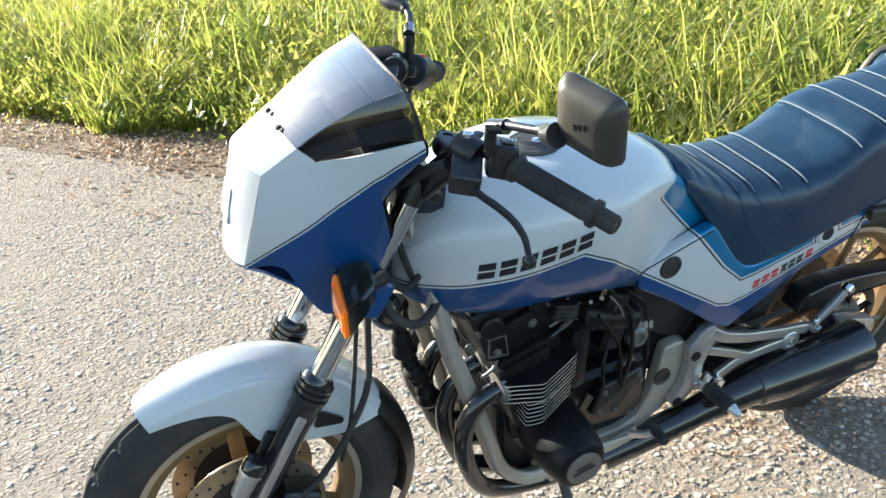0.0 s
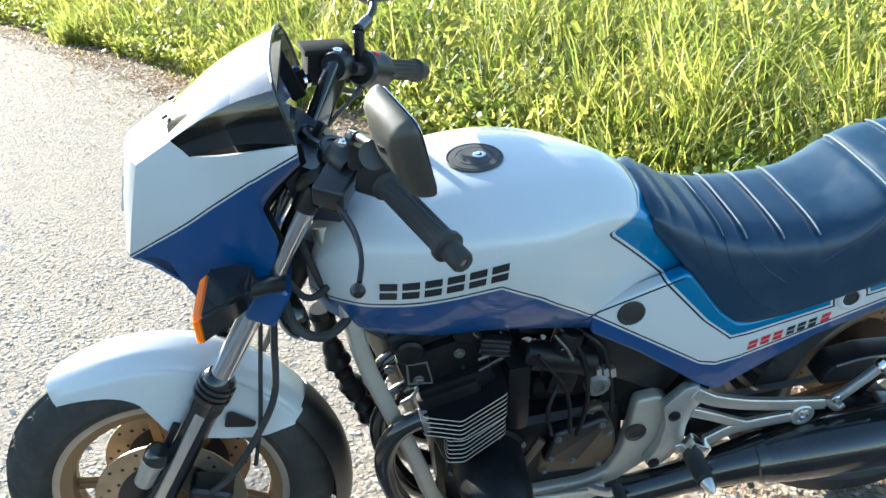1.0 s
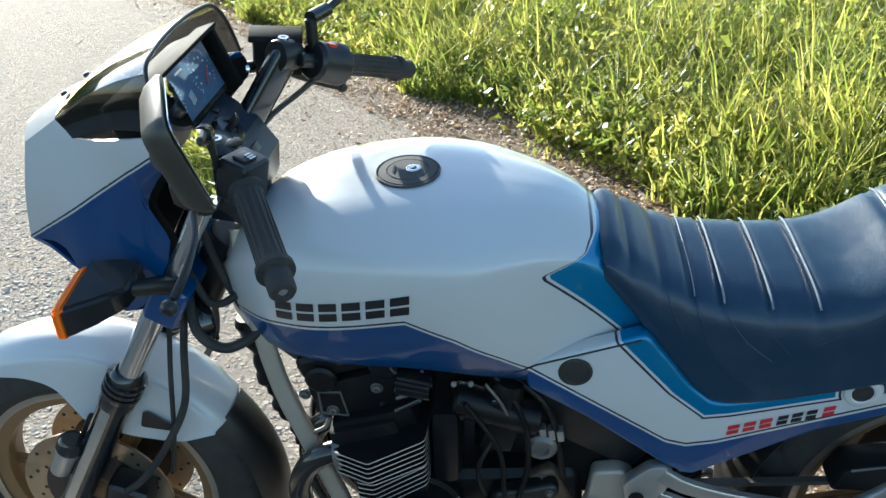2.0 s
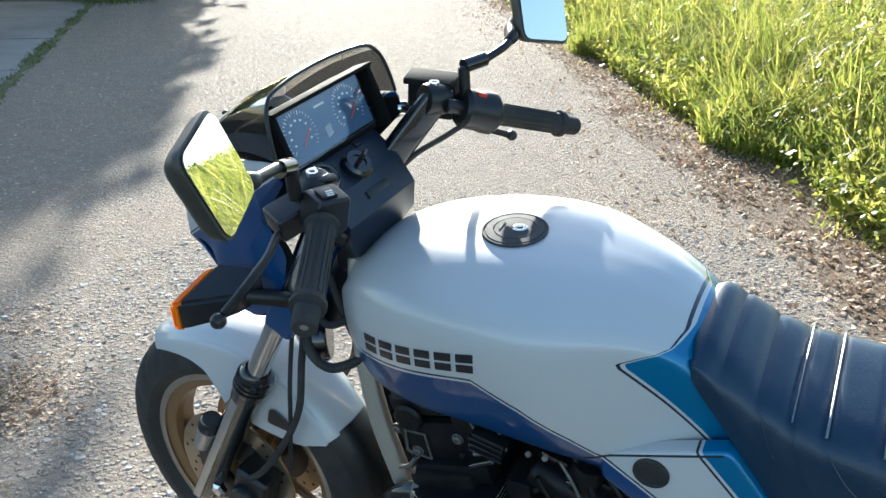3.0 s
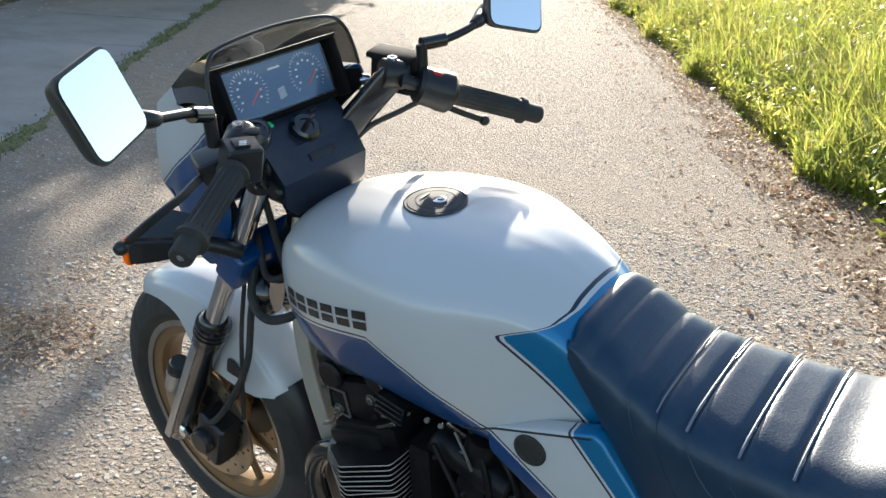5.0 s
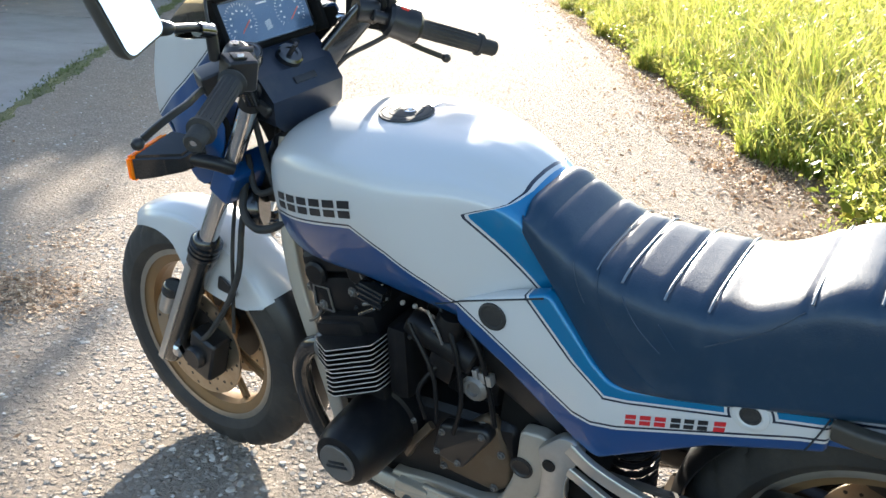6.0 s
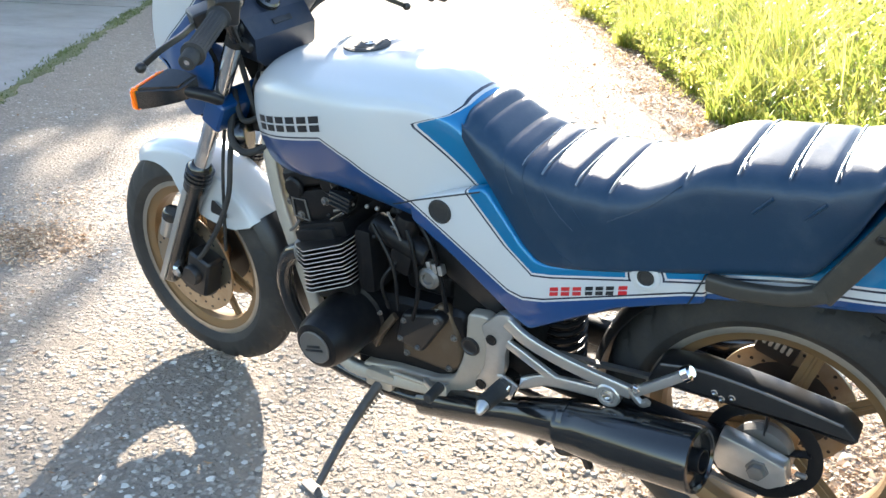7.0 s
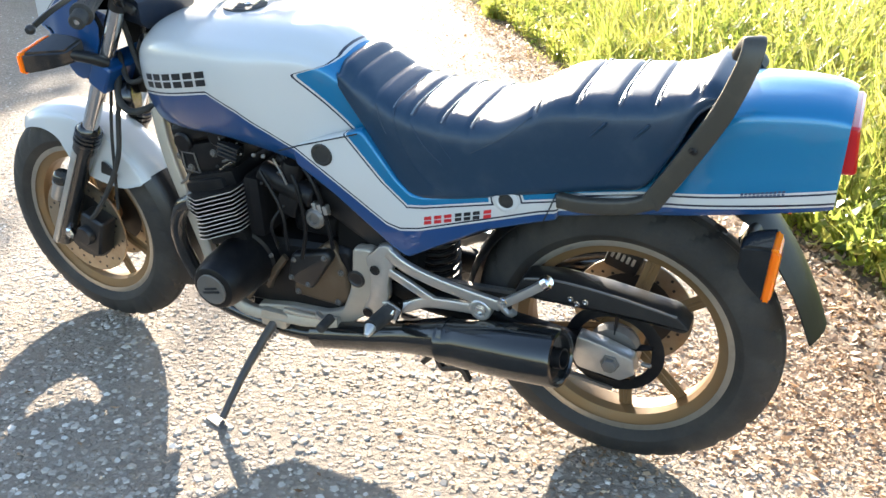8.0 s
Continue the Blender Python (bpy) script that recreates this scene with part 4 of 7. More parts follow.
    kn = part("tensioner_knob", lathe([(0, 0), (0.024, 0), (0.024, 0.014), (0.018, 0.020), (0.012, 0.020), (0.010, 0.014), (0, 0.014)], (0.065, -0.112, 0.520), (0.055, -1.1, 0.56), 12), ENGINE_GREY, bike, "ribbed grey knob")
    for k in range(3):
        part("lug", box((0.010, 0.016, 0.020), (0.066 + 0.013 * k, -0.118, 0.548 - 0.002 * k), (0, -10, 0), 0.002), ALLOY, kn)
    # added black boxes: they block daylight so the gaps stay dark
    part("dark_filler_box", box((0.20, 0.17, 0.26), (0.195, 0, 0.50), (0, 8, 0), 0.015), LINING, bike, "black filler box that blocks daylight behind the engine")
    part("under_tank_filler", box((0.30, 0.20, 0.05), (-0.12, 0, 0.685), (0, 0, 0), 0.012), LINING, bike)
    part("starter_cover", box((0.12, 0.12, 0.06), (0.02, 0, 0.46), (0, 0, 0), 0.02, 3), ENGINE_BLACK, bike)
    end = part("cam_end_cover", plate(rounded([(-0.272, 0.572), (-0.220, 0.568), (-0.230, 0.626), (-0.274, 0.624)], 0.006), -0.108, -0.121, 0.002), ENGINE_BLACK, bike, "square black cam end cover")
    part("rim", tube([(-0.266, -0.122, 0.578), (-0.226, -0.122, 0.574), (-0.235, -0.122, 0.620), (-0.268, -0.122, 0.619), (-0.266, -0.122, 0.578)], 0.0022, 1, 6), ENGINE_GREY, end)
    for pts, r in (([(-0.160, -0.122, 0.684), (-0.152, -0.124, 0.664), (-0.128, -0.126, 0.658), (-0.110, -0.124, 0.667)], 0.003), ([(-0.150, -0.132, 0.620), (-0.122, -0.134, 0.634), (-0.098, -0.132, 0.648)], 0.0036), ([(-0.020, -0.128, 0.648), (0.0, -0.134, 0.622), (0.012, -0.136, 0.597)], 0.003), ([(-0.282, -0.126, 0.540), (-0.262, -0.130, 0.556), (-0.252, -0.128, 0.572)], 0.004)):
        part("bracket", tube(pts, r * 0.8, 5, 8), ENGINE_GREY, bike, "dull steel bracket")
    tens = part("ribbed_cap", box((0.052, 0.030, 0.034), (-0.125, -0.130, 0.652), (0, 12, 0), 0.005), BLACK_GLOSS, bike, "gloss black ribbed cap")
    for k in range(3):
        part("rib", box((0.050, 0.006, 0.004), (-0.125, -0.146, 0.640 + 0.011 * k), (0, 12, 0), 0.001), BLACK_GLOSS, tens)
    part("choke_rod", rod((-0.152, -0.142, 0.604), (-0.112, -0.146, 0.632), 0.0042), BLACK_GLOSS, tens)
    rng = random.Random(3)
    for k in range(9):
        x, z = rng.uniform(-0.25, 0.04), rng.uniform(0.58, 0.66)
        y = -0.108 if x < -0.08 else -0.118
        part("screw", lathe([(0, 0), (0.0045, 0), (0.0045, 0.004), (0.003, 0.005), (0, 0.005)], (x, y - 0.012, z), (x + rng.uniform(-0.3, 0.3), -1, z + rng.uniform(0, 0.6)), 8), (BLACK_GLOSS, ENGINE_GREY, ENGINE_BLACK)[k % 3], block)
    # dark strip put in for the shaded right down tube and black cables
    part("dark_tube_strip", tube([(-0.398, 0.0, 0.665), (-0.379, 0.004, 0.545), (-0.352, -0.004, 0.47), (-0.318, 0.0, 0.38)], lambda t: 0.019 + 0.004 * math.sin(t * 23) + 0.003 * math.sin(t * 57), 10, 14), ENGINE_BLACK, bike, "black strip for the shaded right frame tube and its cables")
    # side brackets and leads beside the engine
    for pts, r in (([(-0.02, -0.10, 0.66), (0.03, -0.13, 0.60), (0.045, -0.135, 0.50), (0.03, -0.14, 0.42)], 0.0045), ([(0.02, -0.10, 0.64), (0.07, -0.12, 0.60), (0.09, -0.12, 0.52), (0.10, -0.12, 0.45)], 0.005), ([(-0.05, -0.14, 0.62), (0.0, -0.15, 0.54), (0.01, -0.16, 0.45)], 0.004), ([(0.0, -0.12, 0.55), (-0.03, -0.15, 0.50), (-0.02, -0.15, 0.44)], 0.004)):
        part("hose", tube(pts, r, 6, 8), ENGINE_BLACK, bike)


FIN = weathered("fin edges", (0.62, 0.61, 0.59), 0.36, 0.6, amount=0.3, scale=40)
engine()


def exhaust():
    for y in (-0.130, -0.048, 0.048, 0.130):
        pts = [(-0.205, y, 0.512), (-0.256, y, 0.502), (-0.296, y, 0.472), (-0.316, y, 0.41), (-0.300, y * 0.97, 0.32), (-0.252, y * 0.92, 0.235), (-0.16, y * 0.86, 0.196), (-0.02, y * 0.85, 0.188), (0.08, -0.115 if y < 0 else 0.115, 0.208)]
        hp = part("header_pipe", tube(pts, 0.0185, 7, 16), BLACK_GLOSS, bike, "black exhaust header pipe")
        part("flange", lathe([(0.019, 0), (0.031, 0), (0.031, 0.012), (0.019, 0.014)], (-0.236, y, 0.508), (-0.336, y, 0.490), 24), ENGINE_GREY, hp)
    for s in (-1, 1):
        mid = part("exhaust_pipe", tube([(0.03, 0.112 * s, 0.196), (0.18, 0.135 * s, 0.248), (0.30, 0.150 * s, 0.291), (0.40, 0.162 * s, 0.322)], lambda t: 0.033 + 0.014 * max(0, t - 0.5) * 2, 6, 24), BLACK_GLOSS, bike, "black exhaust pipe")
        a, b = Vector((0.375, 0.160 * s, 0.312)), Vector((0.643, 0.192 * s, 0.366))
        n = (b - a).length
        muf = part("muffler", lathe([(0.0, 0.0), (0.044, 0.0), (0.048, 0.003), (0.048, 0.009), (0.047, 0.011), (0.052, 0.05), (0.057, 0.13), (0.059, n - 0.008), (0.056, n - 0.001), (0.050, n), (0.046, n - 0.004), (0.045, n - 0.012), (0, n - 0.014)], a, b, 48), BLACK_GLOSS, mid, "gloss black silencer")
        part("outlet", lathe([(0.018, 0), (0.021, 0), (0.021, 0.022), (0.018, 0.022), (0.018, 0)], b - (b - a) * 0.06, b + (b - a), 24), BLACK_PLASTIC, mid)
        part("bracket", tube([(0.306, 0.12 * s, 0.204), (0.322, 0.12 * s, 0.222), (0.336, 0.12 * s, 0.236), (0.346, 0.12 * s, 0.214), (0.356, 0.12 * s, 0.202), (0.388, 0.12 * s, 0.213), (0.404, 0.12 * s, 0.208), (0.415, 0.12 * s, 0.186)], 0, 3, 10, (0.016, 0.013)), BLACK_PLASTIC, mid, "black stand bracket")
        part("hanger_tab", plate(rounded([(0.322, 0.225), (0.352, 0.215), (0.366, 0.262), (0.338, 0.272)], 0.005), 0.112 * s, 0.122 * s, 0.002), FRAME_SILVER, mid)


exhaust()


def chassis():
    for s in (-1, 1):
        part("down_tube", tube([(-0.380, 0.022 * s, 0.84), (-0.371, 0.048 * s, 0.785), (-0.351, 0.078 * s, 0.69), (-0.330, 0.092 * s, 0.595), (-0.298, 0.101 * s, 0.50), (-0.258, 0.108 * s, 0.38), (-0.228, 0.115 * s, 0.285), (-0.185, 0.116 * s, 0.236), (-0.13, 0.118 * s, 0.222), (0.02, 0.120 * s, 0.238), (0.10, 0.120 * s, 0.255)], 0, 5, 16, (0.028, 0.032)), FRAME_SILVER, bike, "silver box-section frame tube")
        y = 0.118 * s
        pts = [(-0.128, 0.208), (-0.015, 0.206), (0.060, 0.222), (0.112, 0.244), (0.150, 0.276), (0.184, 0.300), (0.212, 0.352), (0.218, 0.412), (0.210, 0.452), (0.190, 0.466), (0.146, 0.460), (0.140, 0.40), (0.130, 0.345), (0.106, 0.288), (0.060, 0.268), (-0.040, 0.262), (-0.132, 0.243)]
        pp = part("pivot_plate", plate(rounded(pts, 0.012), y, y - 0.03 * s, 0.006, 3), FRAME_SILVER, bike, "silver cast frame pivot plate")
        part("pivot_cap", lathe([(0.021, 0), (0.021, 0.002), (0.017, 0.0035), (0.015, 0.0015), (0.013, 0.0006), (0, 0.0006)], (0.151, y + 0.001 * s, 0.384), (0.151, y + s, 0.384), 28), BLACK_PLASTIC, pp, "black pivot cap")
        yh = 0.140 * s
        h = plate(rounded([(0.189, 0.458), (0.227, 0.497), (0.252, 0.500), (0.268, 0.474), (0.250, 0.438), (0.240, 0.405), (0.240, 0.37), (0.226, 0.335), (0.206, 0.312), (0.180, 0.304), (0.170, 0.318), (0.193, 0.362), (0.199, 0.414)], 0.009), yh, yh - 0.022 * s, 0.004, 2)
        hang = part("footrest_hanger", h, ALLOY, bike, "polished alloy footrest hanger with open struts")
        top_bar = tube([(0.245, yh - 0.004 * s, 0.484), (0.285, yh, 0.462), (0.35, yh + 0.004 * s, 0.445), (0.43, yh + 0.008 * s, 0.434), (0.500, yh + 0.012 * s, 0.428)], 0, 5, 14, (0.014, 0.026))
        part("strut", top_bar, ALLOY, hang)
        part("strut", tube([(0.246, yh - 0.004 * s, 0.436), (0.285, yh, 0.422), (0.325, yh + 0.002 * s, 0.404), (0.350, yh + 0.004 * s, 0.394)], 0, 5, 14, (0.012, 0.020)), ALLOY, hang)
        part("strut", tube([(0.226, yh - 0.004 * s, 0.345), (0.275, yh, 0.356), (0.325, yh + 0.002 * s, 0.383), (0.38, yh + 0.006 * s, 0.396), (0.470, yh + 0.012 * s, 0.408)], 0, 5, 14, (0.013, 0.024)), ALLOY, hang)
        part("boss", lathe([(0, -0.012), (0.024, -0.012), (0.024, 0.006), (0.021, 0.009), (0.015, 0.009), (0.014, 0.005), (0, 0.005)], (0.458, yh + 0.010 * s, 0.407), (0.458, yh + s, 0.407), 28), ALLOY, hang)
        part("bolt", bolt((0.458, yh + 0.015 * s, 0.407), 0.010, s), CHROME, hang)
        for q in ((0.212, 0.434), (0.186, 0.318)):
            part("bolt", lathe([(0.0115, 0), (0.0115, 0.002), (0.009, 0.0024), (0.0075, 0.0008), (0, 0.0008)], (q[0], yh + 0.0005 * s, q[1]), (q[0], yh + s, q[1]), 20), ENGINE_BLACK, hang, "dark socket bolt")
        part("bolt", bolt((0.512, yh + 0.022 * s, 0.447), 0.008, s), CHROME, hang)
        part("peg_bracket", tube([(0.498, yh + 0.014 * s, 0.440), (0.508, yh + 0.020 * s, 0.430), (0.522, yh + 0.020 * s, 0.418), (0.534, yh + 0.020 * s, 0.426)], 0, 4, 10, (0.010, 0.014)), ALLOY, hang)
        part("footrest_clevis", box((0.038, 0.036, 0.044), (0.258, 0.152 * s, 0.354), (0, 24, 0), 0.005), CHROME, hang, "bright footrest clevis")
        part("clevis_pin", rod((0.260, 0.168 * s, 0.356), (0.260, 0.178 * s, 0.356), 0.007), CHROME, hang)
        part("footrest", tube([(0.250, 0.160 * s, 0.350), (0.247, 0.20 * s, 0.354), (0.245, 0.232 * s, 0.357)], lambda t: 0.0185 - 0.002 * t, 3, 16), RUBBER, hang, "black rubber footrest")
        part("footrest_tip", rod((0.245, 0.230 * s, 0.357), (0.249, 0.258 * s, 0.354), 0.013, 0.004, r2=0.007), ALLOY, hang)
        part("passenger_peg", tube([(0.510, 0.160 * s, 0.440), (0.555, 0.157 * s, 0.474), (0.592, 0.153 * s, 0.503)], 0, 3, 12, (0.015, 0.018)), ALLOY, hang, "folded alloy passenger peg")
        part("peg_end", rod((0.586, 0.154 * s, 0.499), (0.602, 0.152 * s, 0.512), 0.014, 0.004), CHROME, hang)
        part("swingarm", tube([(0.16, 0.080 * s, 0.36), (0.40, 0.090 * s, 0.35), (0.60, 0.096 * s, 0.335), (0.68, 0.098 * s, 0.330)], 0, 3, 16, (0.035, 0.055)), ENGINE_BLACK, bike)
        ax = plate(rounded([(0.645, 0.318), (0.652, 0.374), (0.700, 0.366), (0.766, 0.346), (0.774, 0.312), (0.744, 0.288), (0.655, 0.298)], 0.006), 0.088 * s, 0.122 * s, 0.004, 2)
        blk = part("axle_block", ax, ALLOY, bike, "alloy axle adjuster block")
        part("axle_nut", lathe([(0, 0), (0.020, 0), (0.020, 0.003), (0.015, 0.004), (0.015, 0.014), (0.009, 0.016), (0, 0.016)], (0.722, 0.122 * s, 0.327), (0.722, 2 * s, 0.327), 6), ENGINE_GREY, blk)
        part("adjuster_bolt", rod((0.78, 0.105 * s, 0.33), (0.80, 0.105 * s, 0.33), 0.005), ENGINE_GREY, blk)
        part("rail_tube", tube([(0.23, 0.075 * s, 0.62), (0.45, 0.09 * s, 0.63), (0.70, 0.09 * s, 0.68), (0.90, 0.07 * s, 0.74)], 0.013, 4, 12), FRAME_SILVER, bike)
        part("sub_strut", tube([(0.25, 0.085 * s, 0.46), (0.40, 0.09 * s, 0.54), (0.55, 0.09 * s, 0.63)], 0.012, 4, 12), BLACK_PLASTIC, bike)
        # cast grab rail: foot along the seat, arm sweeping up, top turned in
        g = tube([(0.608, 0.138 * s, 0.680), (0.66, 0.150 * s, 0.686), (0.735, 0.155 * s, 0.701), (0.785, 0.157 * s, 0.724)], 0, 5, 16, (0.022, 0.027))
        arm = [(0.776, 0.158 * s, 0.716), (0.818, 0.158 * s, 0.790), (0.848, 0.158 * s, 0.845)]
        if s < 0:
            arm += [(0.872, -0.157, 0.893), (0.889, -0.154, 0.938), (0.902, -0.148, 0.982), (0.904, -0.136, 1.006), (0.898, -0.118, 1.0), (0.885, -0.098, 0.972)]
        else:
            arm += [(0.868, 0.155, 0.876), (0.884, 0.145, 0.892), (0.892, 0.125, 0.896), (0.888, 0.105, 0.890)]
        tube(arm, 0, 6, 16, (0.018, 0.036), g)
        gr = part("grab_rail", g, RAIL, bike, "dark grey-brown cast grab rail")
        part("bolt", bolt((0.838, 0.166 * s, 0.830), 0.006, s), BLACK_PLASTIC, gr)
    cg = plate(rounded([(0.510, 0.430), (0.530, 0.476), (0.60, 0.487), (0.70, 0.482), (0.838, 0.464), (0.866, 0.436), (0.850, 0.425), (0.76, 0.436), (0.60, 0.430)], 0.010), -0.112, -0.055, 0.007, 2)
    guard = part("chain_guard", cg, BLACK_PLASTIC, bike, "black chain guard")
    for q in ((0.632, 0.452), (0.645, 0.444), (0.662, 0.452)):
        part("bolt", bolt((q[0], -0.1125, q[1]), 0.0045), CHROME, guard)
    part("guard_edge", tube([(0.535, -0.111, 0.475), (0.60, -0.111, 0.486), (0.70, -0.111, 0.481), (0.838, -0.111, 0.462)], 0.0026, 4, 8), ENGINE_GREY, guard, "grey line along the guard's top edge")
    sp = bmesh.new()
    lathe([(0.078, -0.003), (0.100, -0.002), (0.103, 0), (0.100, 0.002), (0.078, 0.003), (0.078, -0.003)], AXLE_R + Vector((0, -0.072, 0)), AXLE_R + Vector((0, -1, 0)), 60, sp)
    for k in range(5):
        a = 2 * math.pi * k / 5 + 0.3
        tube([AXLE_R + Vector((0.04 * math.cos(a), -0.072, 0.04 * math.sin(a))), AXLE_R + Vector((0.085 * math.cos(a), -0.072, 0.085 * math.sin(a)))], 0, 1, 8, (0.018, 0.005), sp)
    spk = part("rear_sprocket", sp, ENGINE_BLACK, bike, "dark greasy rear sprocket")
    part("hub_carrier", lathe([(0, 0), (0.05, 0), (0.055, 0.015), (0.05, 0.03), (0, 0.03)], AXLE_R + Vector((0, -0.05, 0)), AXLE_R + Vector((0, -1, 0)), 32), ENGINE_GREY, spk)
    ch = bmesh.new()
    for k in range(60):
        t = k / 59
        for z0, z1 in ((0.385, AXLE_R.z + 0.100), (0.290, AXLE_R.z - 0.100)):
            box((0.010, 0.012, 0.008), (0.15 + (AXLE_R.x - 0.15) * t, -0.074, z0 + (z1 - z0) * t), (0, 0, 0), 0, 1, ch)
    part("drive_chain", ch, ENGINE_GREY, bike, "oily drive chain", smooth=False)["kind"] = "stuff"
    cr = part("caliper_rear", box((0.075, 0.045, 0.060), (0.690, 0.085, 0.452), (0, 18, 0), 0.010), BLACK_PLASTIC, bike, "black rear brake caliper")
    for k in range(5):
        part("caliper_fin", box((0.0065, 0.010, 0.016), (0.668 + 0.011 * k, 0.063, 0.466 - 0.0035 * k), (0, 18, 0), 0.0015), ALLOY, cr, "bright caliper fin")
    part("reservoir_rear", box((0.04, 0.03, 0.05), (0.50, 0.10, 0.55), (0, 0, 0), 0.008), CHROME, bike)
    shock = bmesh.new()
    pts = [(0.30 + 0.045 * math.cos(k * 0.6) * 0.9, 0.045 * math.sin(k * 0.6), 0.33 + 0.0018 * k) for k in range(110)]
    tube(pts, 0.006, 1, 8, None, shock)
    part("shock_spring", shock, ENGINE_BLACK, bike, "black rear shock spring")
    st = part("side_stand", tube([(-0.075, -0.110, 0.222), (-0.088, -0.165, 0.187), (-0.098, -0.25, 0.136), (-0.100, -0.340, 0.080)], lambda t: 0.012 - 0.004 * t, 4, 14), STAND, bike, "scuffed grey side stand with return spring")
    part("stand_foot", box((0.058, 0.026, 0.006), (-0.107, -0.350, 0.0730), (-LEAN_ANGLE, 0, -18), 0.003), ENGINE_GREY, st, "worn alloy foot pad")
    part("stand_bracket", plate(rounded([(-0.115, 0.20), (-0.045, 0.20), (-0.035, 0.245), (-0.11, 0.245)], 0.01), -0.135, -0.100, 0.004), FRAME_SILVER, st)
    pts = []
    for k in range(100):
        t = k / 99
        c = Vector((-0.070, -0.130, 0.198)).lerp(Vector((-0.112, -0.235, 0.128)), t)
        pts.append(c + Vector((0.007 * math.cos(k * 0.9), 0, 0.007 * math.sin(k * 0.9))))
    part("return_spring", tube(pts, 0.0018, 1, 6), ENGINE_GREY, st, "coiled return spring")
    gp = part("gear_pedal", tube([(0.06, -0.150, 0.285), (0.09, -0.170, 0.290), (0.106, -0.172, 0.300)], 0, 4, 12, (0.012, 0.016)), ALLOY, bike, "alloy gear pedal")
    part("pedal_rubber", rod((0.106, -0.165, 0.300), (0.106, -0.215, 0.300), 0.011, 0.003), RUBBER, gp, "black rubber pedal tip")


STAND = weathered("scuffed stand paint", (0.075, 0.07, 0.065), 0.5, 0.4, dirt=(0.06, 0.045, 0.03), amount=0.6, scale=22)
RAIL = weathered("faded cast rail", (0.050, 0.046, 0.038), 0.42, 0.2, amount=0.3, scale=18)
MATT = weathered("matt black", (0.012, 0.012, 0.013), 0.85, amount=0.1, scale=25)
bsdf(MATT).inputs["Specular IOR Level"].default_value = 0.12
SATIN = weathered("satin black castings", (0.022, 0.022, 0.023), 0.33, 0.2, amount=0.15, scale=20)
chassis()


def controls():
    """Bars, grips, levers, switches and the brake reservoir, set with the steering turned."""
    gl = (Vector((-0.294, -0.215, 1.018)), Vector((-0.221, -0.374, 0.990)))
    gr = (Vector((-0.255, 0.212, 0.997)), Vector((-0.16, 0.338, 0.934)))
    for a, b, s in ((*gl, -1), (*gr, 1)):
        d = (b - a).normalized()
        n = (b - a).length
        bar = part("handlebar", rod(a - d * 0.085, b - d * 0.02, 0.011), BLACK_PLASTIC, bike, "black handlebar")
        prof = [(0.0, 0.0), (0.0215, 0.0), (0.0225, 0.005), (0.018, 0.010)]
        prof += [(0.0168, 0.020), (0.0160, n * 0.45), (0.0168, n - 0.046), (0.0175, n - 0.042), (0.0215, n - 0.040), (0.0215, n - 0.033), (0.0150, n - 0.030), (0.0150, n - 0.004), (0.0125, n), (0.006, n), (0.005, n - 0.003), (0.0, n - 0.003)]
        gp = part("grip", lathe(prof, a, b, 32), RUBBER, bar, "ribbed black rubber grip")
        m = along(a, b)
        rb = bmesh.new()
        for k in range(16):
            an = 2 * math.pi * k / 16
            p, q = m @ Vector((0.0166 * math.cos(an), 0.0166 * math.sin(an), 0.016)), m @ Vector((0.0166 * math.cos(an), 0.0166 * math.sin(an), n - 0.048))
            tube([p, q], 0.0013, 1, 5, None, rb)
        part("grip_ribs", rb, RUBBER, bar)
        part("end_screw", lathe([(0, 0), (0.006, 0), (0.006, 0.002), (0.0035, 0.0028), (0, 0.0028)], b - d * 0.004, b + d, 12), CHROME, bar, "small bright end screw")
    # risers
    for a, b in (((-0.386, -0.088, 0.940), (-0.342, -0.156, 1.028)), ((-0.386, 0.088, 0.940), (-0.326, 0.160, 1.032))):
        r = tube([a, Vector(a).lerp(Vector(b), 0.5), b], 0, 4, 18, (0.026, 0.044))
        ob = part("bar_riser", r, BLACK_GLOSS, bike, "black cast bar riser")
        d = (Vector(b) - Vector(a)).normalized()
        part("clamp", lathe([(0, -0.020), (0.022, -0.020), (0.024, -0.016), (0.024, 0.016), (0.022, 0.020), (0, 0.020)], Vector(b), Vector(b) + Vector((0.4, -0.7 if b[1] < 0 else 0.7, -0.2)), 24), BLACK_PLASTIC, ob)
        part("bolt", lathe([(0, 0), (0.008, 0), (0.008, 0.006), (0.004, 0.006), (0.004, 0.003), (0, 0.003)], Vector(b) + Vector((0.0, 0, 0.022)), Vector(b) + Vector((0.1, 0, 1)), 12), CHROME, ob)
    # clutch side
    cap = part("clamp_cap", lathe([(0, -0.018), (0.021, -0.018), (0.024, -0.012), (0.024, 0.004), (0.021, 0.008), (0.016, 0.0085), (0.015, 0.006), (0, 0.006)], (-0.354, -0.119, 1.024), (-0.300, -0.16, 1.20), 28), BLACK_GLOSS, bike, "round black clamp cap")
    part("cap_rim", lathe([(0.0225, 0.006), (0.0240, 0.006), (0.0240, 0.008), (0.0225, 0.008), (0.0225, 0.006)], (-0.354, -0.119, 1.0235), (-0.300, -0.16, 1.1995), 28), SATIN, cap)
    pc = part("clutch_perch", box((0.074, 0.046, 0.036), (-0.356, -0.180, 1.008), (8, -12, 62), 0.007, 3), SATIN, bike, "black clutch lever perch")
    part("pivot_bolt", rod((-0.352, -0.168, 1.024), (-0.350, -0.168, 1.036), 0.008), BLACK_GLOSS, pc)
